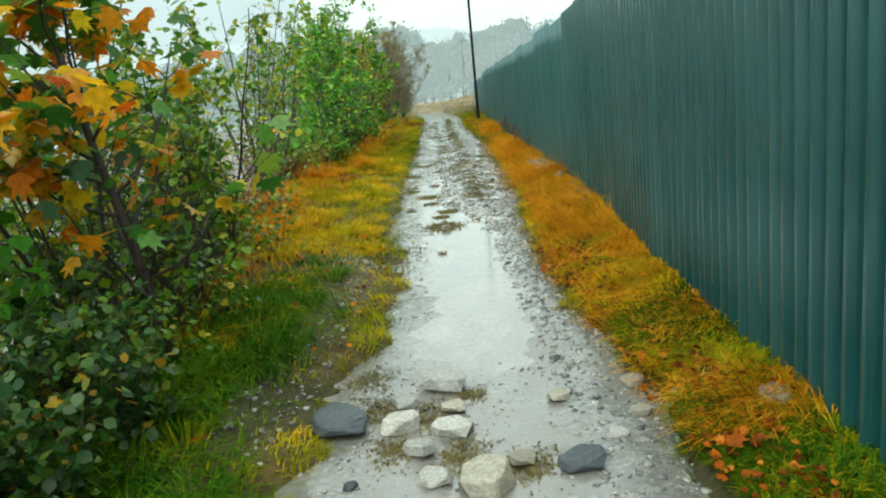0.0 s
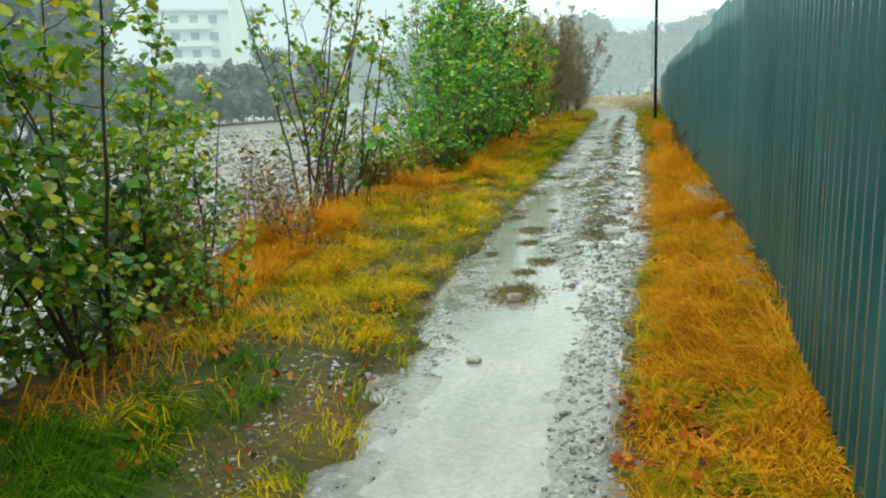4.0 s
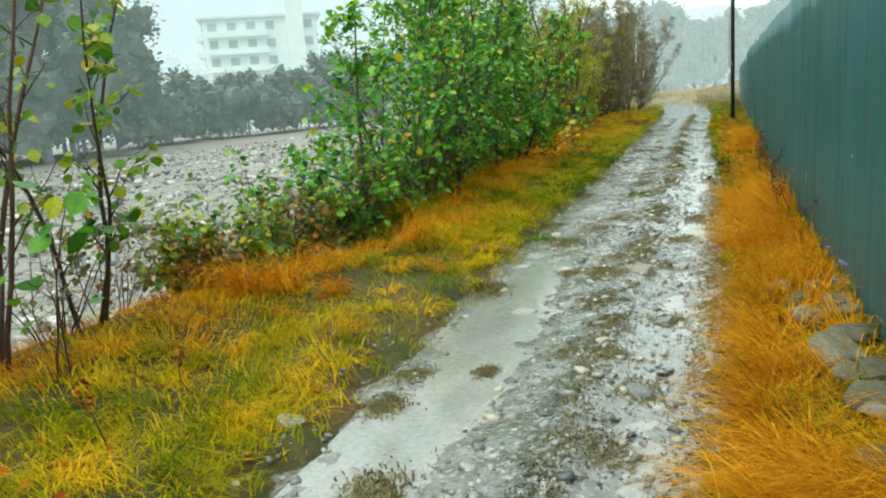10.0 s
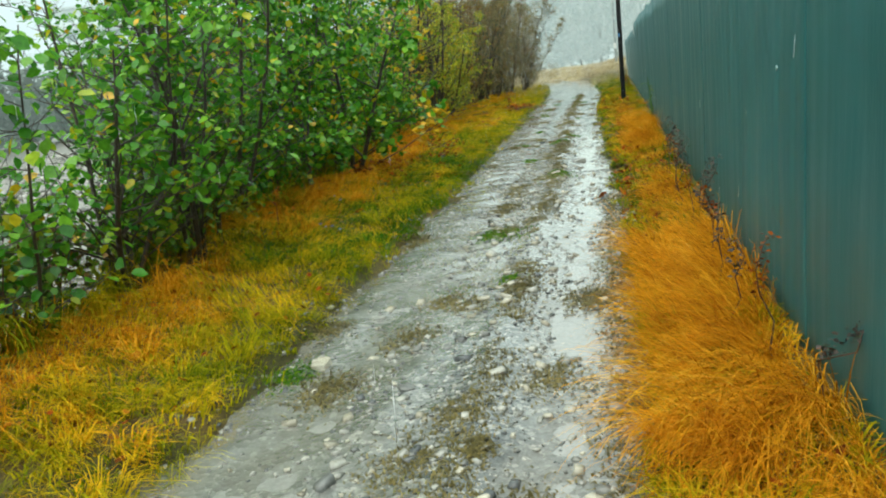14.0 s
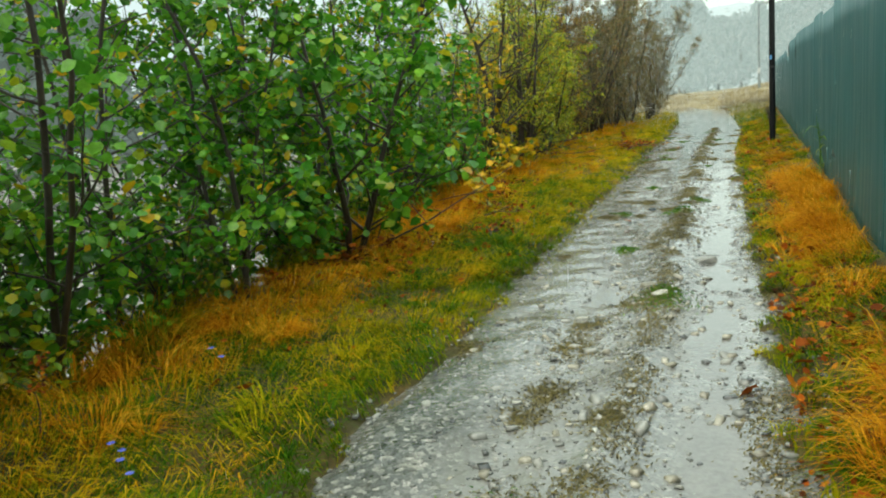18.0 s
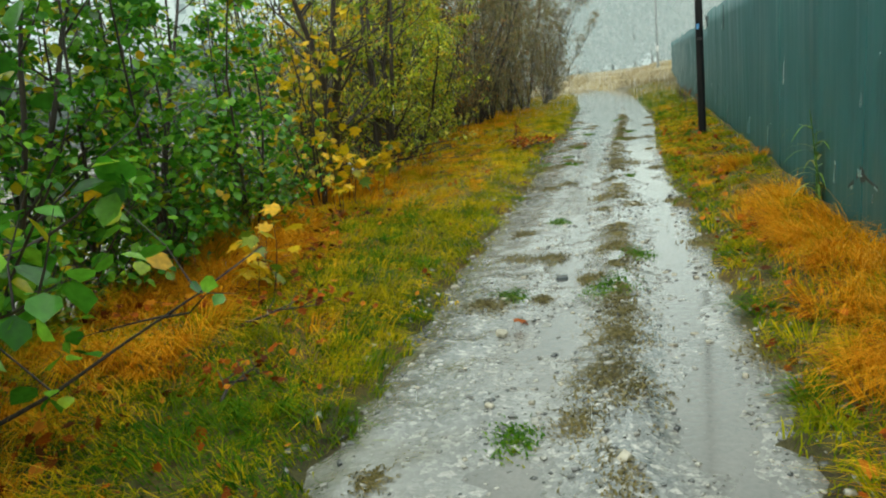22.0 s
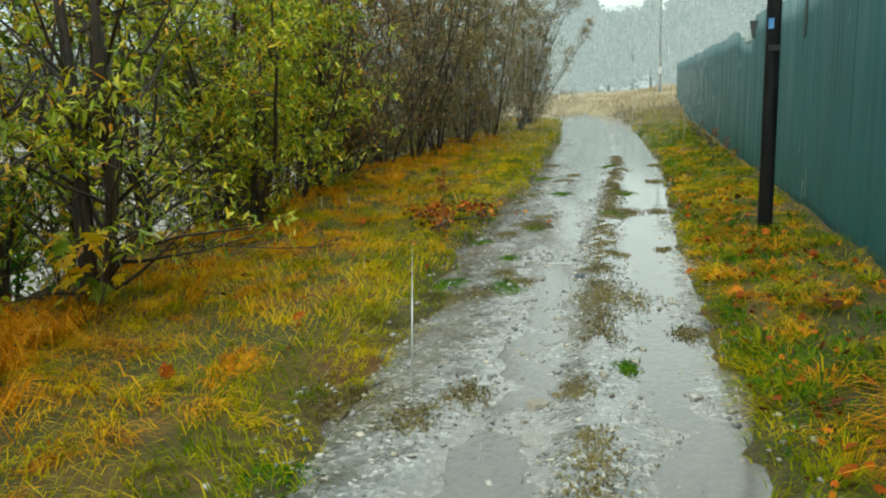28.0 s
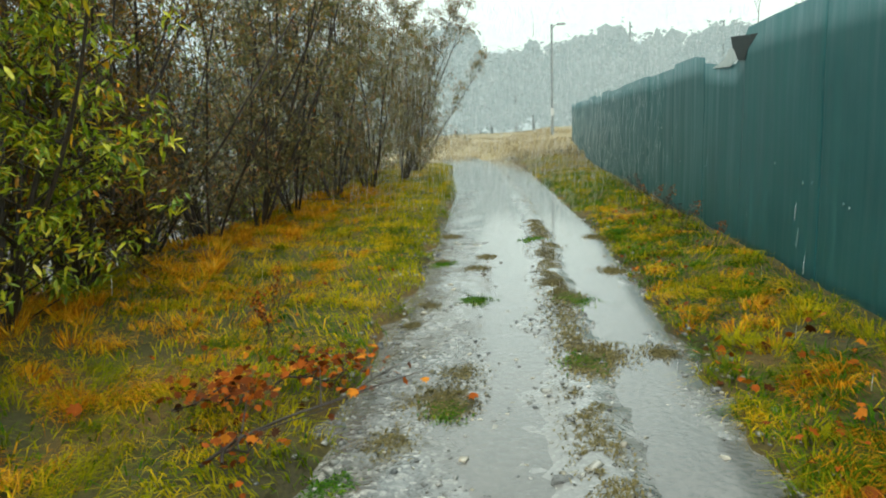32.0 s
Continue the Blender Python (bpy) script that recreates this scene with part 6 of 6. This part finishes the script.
TUFTS_B = [(-1.53, 29.66, 0.2), (-1.66, 28.55, 0.18), (-1.74, 28.34, 0.2), (-1.8, 29.61, 0.2), (-1.09, 29.79, 0.2), (-0.96, 28.69, 0.3),
    (-1.27, 32.47, 0.25), (-2.5, 33.44, 0.25), (-2.38, 38.38, 0.3), (-2.26, 36.71, 0.12), (-2.02, 35.9, 0.15), (-2.26, 38.28, 0.18),
    (-2.18, 36.11, 0.15), (-2.56, 35.74, 0.2), (-2.45, 35.3, 0.2), (-1.27, 35.48, 0.4), (-1.38, 39.26, 0.3), (-2.29, 38.22, 0.16),
    (-2.46, 42.19, 0.2), (-2.26, 38.82, 0.2), (-1.47, 39.06, 0.25), (-1.51, 40.76, 0.25)]
TUFTS_C = [(-0.2, 4.8, 0.2), (0.0, 4.4, 0.2), (-0.32, 4.45, 0.18), (0.3, 4.25, 0.16), (-0.45, 4.85, 0.2), (0.0, 5.05, 0.14), (-0.55, 5.3, 0.2), (0.95, 5.2, 0.15), (-0.35, 10.09, 0.28), (-0.43, 10.76, 0.14), (-0.49, 16.6, 0.2), (-0.34, 15.6, 0.22), (-0.82, 27.7, 0.24), (-0.9, 27.1, 0.26)]
for i in range(84):
    yy = 11.5 + 0.40 * i + 0.2 * math.sin(i * 7.7)
    k = (0.12, 0.34, 0.60, 0.64, 0.97, 0.02)[i % 6] + 0.07 * math.sin(i * 4.1)
    TUFTS_C.append((float(road_left(yy) + k * (road_right(yy) - road_left(yy))), yy, 0.10 + 0.12 * abs(math.sin(i * 2.7))))
for i, (x, y, r) in enumerate(TUFTS + TUFTS_B + TUFTS_C):
    n = int(620 * r / 0.25)
    px, py = rng.normal(0, r * 0.34, n), rng.normal(0, r * 0.46, n)
    zs = np.maximum(np.maximum(road_z(x + px, y + py), ground_z(x + px, y + py)) - 0.01, water_top(y) - 0.004)
    me = blades("grass_tuft", px, py, zs, rng.uniform(0.015, 0.045, n), rng.uniform(0.006, 0.013, n), rng.uniform(0.8, 1.4, n), DEEP_GRASS if i % 4 == 3 and y > 17 else MOSS, rng, (x, y))
    t = new("grass_tuft", me)
    t.location = (x, y, 0)
    tagged(t, "fresh green grass tuft in the gravel" if i % 4 == 3 and y > 17 else "flattened olive moss tuft in the gravel", "grass tuft", "tufts in the track", "stuff")

# ---- fallen leaves and small plants ----
LEAF_SPOTS = [(-1.14, 4.42), (-1.15, 4.75), (1.14, 5.18), (1.18, 4.95), (1.07, 4.65), (1.04, 4.09), (1.18, 3.84), (-1.36, 7.01), (-1.17, 9.2),
    (0.63, 7.43), (-1.52, 7.92), (-1.24, 10.12), (-1.85, 11.43), (0.31, 23.68), (0.36, 23.26), (0.28, 23.07), (0.07, 22.88), (-2.47, 22.06),
    (-2.7, 22.11), (-2.95, 27.58), (-2.78, 27.06), (-2.62, 26.2), (-2.39, 25.13), (-3.6, 28.45), (-2.92, 27.46), (-2.58, 27.28), (-2.84, 27.13),
    (0.16, 27.82), (-1.52, 27.9), (-0.24, 33.17), (-0.02, 32.46), (-3.43, 33.34), (-3.4, 31.7), (-3.99, 32.52)]
LEAF_SPOTS_B = [(-3.44, 33.33), (-0.24, 33.15), (-3.18, 34.23), (-3.57, 36.24), (-3.13, 35.83), (-3.62, 35.79), (-2.83, 35.65), (-0.68, 36.36),
    (-0.22, 37.35), (0.13, 37.2), (-4.14, 38.32), (-4.13, 37.83), (-0.43, 39.11), (0.05, 39.63), (-2.12, 38.35), (-0.26, 33.01), (-0.06, 32.28), (-3.3, 31.59), (-3.46, 31.37), (-3.33, 33.17),
    (-3.39, 34.02), (-3.13, 22.1), (-3.05, 21.95), (-2.62, 27.9), (-2.75, 28.05), (-2.9, 27.8)]
for i, (x, y) in enumerate(LEAF_SPOTS + LEAF_SPOTS_B):
    lr = np.random.default_rng(300 + i)
    ob = new("fallen_leaf", leaf_mesh("fallen_leaf", np.zeros((1, 3)), 0.09, FALLEN, lr, "maple", 0.05))
    ob.location, ob.rotation_euler = (x, y, height(x, y) + 0.055), (0, 0, i * 1.7)
    tagged(ob, "fallen orange maple leaf lying on the grass", "leaf", "fallen leaves")
xs1, ys1 = verge(1800, -1, 2, 46, 0.05, 1.0)
xs2, ys2 = verge(1800, 1, 2, 46, 0.0, 0.9)
keep1, keep2 = wobble(xs1, ys1, 0.5, 21) > 0.1, wobble(xs2, ys2, 0.5, 22) > 0.15
xs3, ys3 = verge(900, 1, 3.2, 8.0, 0.0, 0.6)
xs4, ys4 = verge(500, -1, 24.0, 31.5, 0.4, 1.1)
xs5, ys5 = verge(420, 1, 22, 45, 0.0, 0.7)
xs6, ys6 = verge(420, 1, 20.5, 26, 0.0, 0.8)
xs, ys = np.r_[xs1[keep1], xs2[keep2], xs3, xs4, xs5, xs6], np.r_[ys1[keep1], ys2[keep2], ys3, ys4, ys5, ys6]
tagged(new("leaf_litter", leaf_mesh("leaf_litter", np.stack([xs, ys, ground_z(xs, ys) + 0.055], -1), 0.042, FALLEN, rng, "maple", 0.05)), "scattered brown leaf litter", "leaves", kind="stuff")


xs, ys = verge(900, -1, 24.0, 31.5, 0.45, 1.05)
low = wobble(xs, ys, 0.9, 24) > -0.25
xs, ys = xs[low], ys[low]
tagged(new("leaf_litter", leaf_mesh("leaf_litter", np.stack([xs, ys, ground_z(xs, ys) + rng.uniform(0.06, 0.13, len(xs))], -1), 0.075, FALLEN, rng, "maple", 0.15)), "drift of rusty maple leaves on the grass", "leaves", kind="stuff")
xs, ys = verge(260, 1, 20.5, 40, 0.0, 0.7)
tagged(new("leaf_litter", leaf_mesh("leaf_litter", np.stack([xs, ys, ground_z(xs, ys) + rng.uniform(0.05, 0.10, len(xs))], -1), 0.065, FALLEN, rng, "maple", 0.15)), "scattered rusty maple leaves below the fence", "leaves", kind="stuff")


def reed_plant(x, y, tall):
    top = tagged(empty("reed_plant", (x, y, height(x, y))), "tall green reed with arching blades by the fence", "reed")
    r = random.Random(4)
    stalks = []
    for s in range(3):
        d = Vector((r.gauss(0, 0.12), r.gauss(0, 0.12), 1))
        pts = [Vector((0.03 * s, 0.04 * s, -0.05)) + d * (tall * (0.8 + 0.1 * s) * i / 5) for i in range(6)]
        stalks.append((pts, 0.007, 0.003))
        v, f = [], []
        for b in range(9):
            p = pts[1 + b * 4 // 9]
            a = r.uniform(0, 6.28)
            o, w = Vector((math.cos(a), math.sin(a), 0)), 0.017
            sd = Vector((-o.y, o.x, 0))
            ln, q = r.uniform(0.25, 0.42), len(v)
            for i in range(6):
                k = i / 5
                c = p + o * (ln * k) + Vector((0, 0, ln * (0.75 * k - 1.05 * k * k)))
                v += [c - sd * w * (1 - k * 0.9), c + sd * w * (1 - k * 0.9)]
            f += [(q + 2 * i, q + 2 * i + 1, q + 2 * i + 3, q + 2 * i + 2) for i in range(5)]
        child("leaf_blades", mesh_of("leaf_blades", v, f, FRESH_BLADE, True), top)
    for one in stalks:
        v, f = tubes([one], 5)
        child("stalk", mesh_of("stalk", v, f, FRESH_BLADE, True), top)


reed_plant(0.68, 30.7, 0.85)


def dock_plant(x, y, tall, seed):
    top = tagged(empty("dock_plant", (x, y, height(x, y))), "dead brown dock stalk with seed heads in the grass", "weed", "dead weeds")
    r = random.Random(seed)
    pts = [Vector((r.gauss(0, 0.01) * i, r.gauss(0, 0.01) * i, -0.03 + tall * i / 5)) for i in range(6)]
    v, f = tubes([(pts, 0.005, 0.002)], 5)
    child("stalk", mesh_of("stalk", v, f, RED_BARK, True), top)
    sp = np.array([tuple(pts[3].lerp(pts[5], r.random()) + Vector((r.gauss(0, 0.02), r.gauss(0, 0.02), 0))) for _ in range(60)])
    tagged(child("seed_head", leaf_mesh("seed_head", sp, 0.022, FALLEN if seed % 3 == 0 else BARK, np.random.default_rng(seed), "round", 0.0), top), kind="stuff")


for i in range(16):
    yy = 42.5 + i * 0.36
    dock_plant(float(fence_x(yy)) - 0.30 - 0.25 * abs(math.sin(i * 2.1)), yy, 0.34 + 0.14 * abs(math.sin(i * 1.3)), i)
for i in range(7):
    yy = 21.0 + i * 0.42
    dock_plant(float(fence_x(yy)) - 0.12 - 0.15 * abs(math.sin(i * 2.1)), yy, 0.5 + 0.15 * abs(math.sin(i * 1.3)), 40 + i)


for i, (xx, yy) in enumerate(((-3.75, 39.6), (-3.85, 40.0), (-3.6, 39.1), (-3.5, 38.9), (-1.95, 12.6), (-2.1, 13.3), (-3.0, 21.2))):
    dock_plant(xx, yy, 0.36 + 0.1 * abs(math.sin(i * 1.3)), 60 + 3 * i)


for i in range(9):
    yy = 17.4 + i * 0.5
    dock_plant(float(fence_x(yy)) - 0.10 - 0.16 * abs(math.sin(i * 2.6)), yy, 0.42 + 0.2 * abs(math.sin(i * 1.3)), 80 + i)
PETAL = mat_plain("blue_petal", (0.06, 0.09, 0.50), (0.16, 0.20, 0.70), 60, 0.5, 0.0)


def chicory(x, y, tall, seed):
    """A thin stalk with a few ragged blue flowers."""
    top = tagged(empty("chicory_plant", (x, y, height(x, y))), "thin green stalk with small blue flowers in the grass", "flower", "blue flowers")
    r = random.Random(seed)
    pts = [Vector((r.gauss(0, 0.012) * i, r.gauss(0, 0.012) * i, -0.02 + tall * i / 4)) for i in range(5)]
    v, f = tubes([(pts, 0.003, 0.0015)], 5)
    child("stalk", mesh_of("stalk", v, f, FRESH_BLADE, True), top)
    for c in (pts[4], pts[3] + Vector((0.02, -0.01, 0.01))):
        v, f = [], []
        for k in range(9):
            a, q = 2 * math.pi * k / 9 + r.uniform(-0.2, 0.2), len(v)
            d, e = Vector((math.cos(a), math.sin(a), 0.3)), Vector((-math.sin(a), math.cos(a), 0))
            v += [c, c + d * 0.012 - e * 0.005, c + d * 0.020 - e * 0.003, c + d * 0.020 + e * 0.003, c + d * 0.012 + e * 0.005]
            f.append((q, q + 1, q + 2, q + 3, q + 4))
        child("flower", mesh_of("flower", v, f, PETAL), top, "ragged blue flower")


for i, (xx, yy, tt) in enumerate(((1.19, 15.28, 0.42), (1.17, 15.05, 0.40), (-2.51, 21.26, 0.16), (-2.38, 21.07, 0.16), (-2.79, 22.2, 0.22))):
    chicory(xx, yy, tt, i)
for i, (xx, yy) in enumerate(((-4.6, 34.0), (-4.6, 32.4), (-4.3, 32.65), (-4.4, 31.6), (-3.55, 28.3))):
    plant("maple_shoot", "low maple shoot with large yellow autumn leaves", "sapling", xx, yy, 600 + i, 0.75 + 0.2 * (i % 2), 3, 0.35, 5, 0.3, YELLOW_LEAF, 0.15, 26, "maple", radius=0.007, twigs=1, start=0.35, z=0.1, group="maple shoots")
plant("hazel_shoot", "single young shoot with broad green leaves on the bank", "sapling", -2.86, 13.16, 610, 1.3, 2, 0.12, 6, 0.3, ALDER_LEAF, 0.13, 22, "round", RED_BARK, radius=0.011, twigs=1, start=0.2)


def fallen_branch(x, y, turn, long, seed, leaves):
    top = tagged(empty("fallen_branch", (x, y, height(x, y) + 0.06), radians(turn)), "fallen twig with withered red-brown leaves in the grass", "branch", "fallen twigs")
    r = random.Random(seed)
    main = [Vector((long * i / 6, r.gauss(0, 0.03), 0.04 + 0.03 * math.sin(i))) for i in range(7)]
    lines = [(main, 0.009, 0.003)]
    for b in range(6):
        p = main[1 + b % 5]
        lines.append(([p + Vector((long * 0.12 * i, (-1) ** b * long * 0.09 * i, 0.03 * i)) for i in range(3)], 0.005, 0.002))
    for one in lines:
        v, f = tubes([one], 5)
        child("twig", mesh_of("twig", v, f, BARK, True), top)
    if leaves:
        nr = np.random.default_rng(seed)
        pts = np.array([tuple(l[0][-1]) for l in lines for _ in range(leaves)]) + nr.normal(0, 0.12, (leaves * len(lines), 3)) * (1, 1, 0.3)
        pts[:, 2] = np.maximum(pts[:, 2], 0.01)
        tagged(child("withered_leaves", leaf_mesh("withered_leaves", pts, 0.048, FALLEN, nr, "maple", 0.4), top), kind="stuff")


fallen_branch(-3.13, 37.14, 70, 1.5, 1, 1)
fallen_branch(-3.5, 37.65, 60, 0.4, 2, 26)
fallen_branch(-3.2, 38.15, 30, 0.4, 3, 24)
fallen_branch(-3.1, 37.2, 80, 0.25, 7, 6)
fallen_branch(-5.2, 35.6, 15, 1.6, 4, 0)
fallen_branch(-2.7, 26.4, 100, 0.5, 5, 6)
fallen_branch(-3.1, 27.4, 60, 0.6, 6, 6)


# ---- rain ----


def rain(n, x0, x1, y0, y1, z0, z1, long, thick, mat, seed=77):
    """Falling rain as thin four-cornered slivers, thinning out upwards; dense batches imitate haze."""
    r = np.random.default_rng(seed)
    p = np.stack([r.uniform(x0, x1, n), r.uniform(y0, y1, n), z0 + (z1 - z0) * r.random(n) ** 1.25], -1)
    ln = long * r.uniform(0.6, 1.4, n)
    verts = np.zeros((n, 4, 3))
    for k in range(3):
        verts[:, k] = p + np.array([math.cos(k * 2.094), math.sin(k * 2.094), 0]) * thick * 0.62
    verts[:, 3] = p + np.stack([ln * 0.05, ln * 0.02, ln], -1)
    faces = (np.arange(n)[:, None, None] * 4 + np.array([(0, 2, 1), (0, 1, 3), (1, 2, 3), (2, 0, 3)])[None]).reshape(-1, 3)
    return tagged(new("rain", array_mesh("rain", verts.reshape(-1, 3), faces, mat)), "fine falling rain and stand-in haze", "rain", kind="stuff")


RAIN_HAZE = mat_leaf("falling_rain_and_haze", [(0.0, (0.86, 0.90, 0.90)), (1.0, (0.92, 0.94, 0.94))], 0.4, 0.5)
# The first two batches, packed far off, stand in for distance haze.
rain(45000, -9, 3.5, 46, 60, -0.1, 6, 0.20, 0.0024, RAIN_HAZE)
rain(50000, -15, 6, 60, 80, -0.3, 5.5, 0.26, 0.0026, RAIN_HAZE, 78)
rain(1500, -9, 4, 7, 45, 0.0, 6.5, 0.08, 0.0020, RAIN_HAZE, 79)
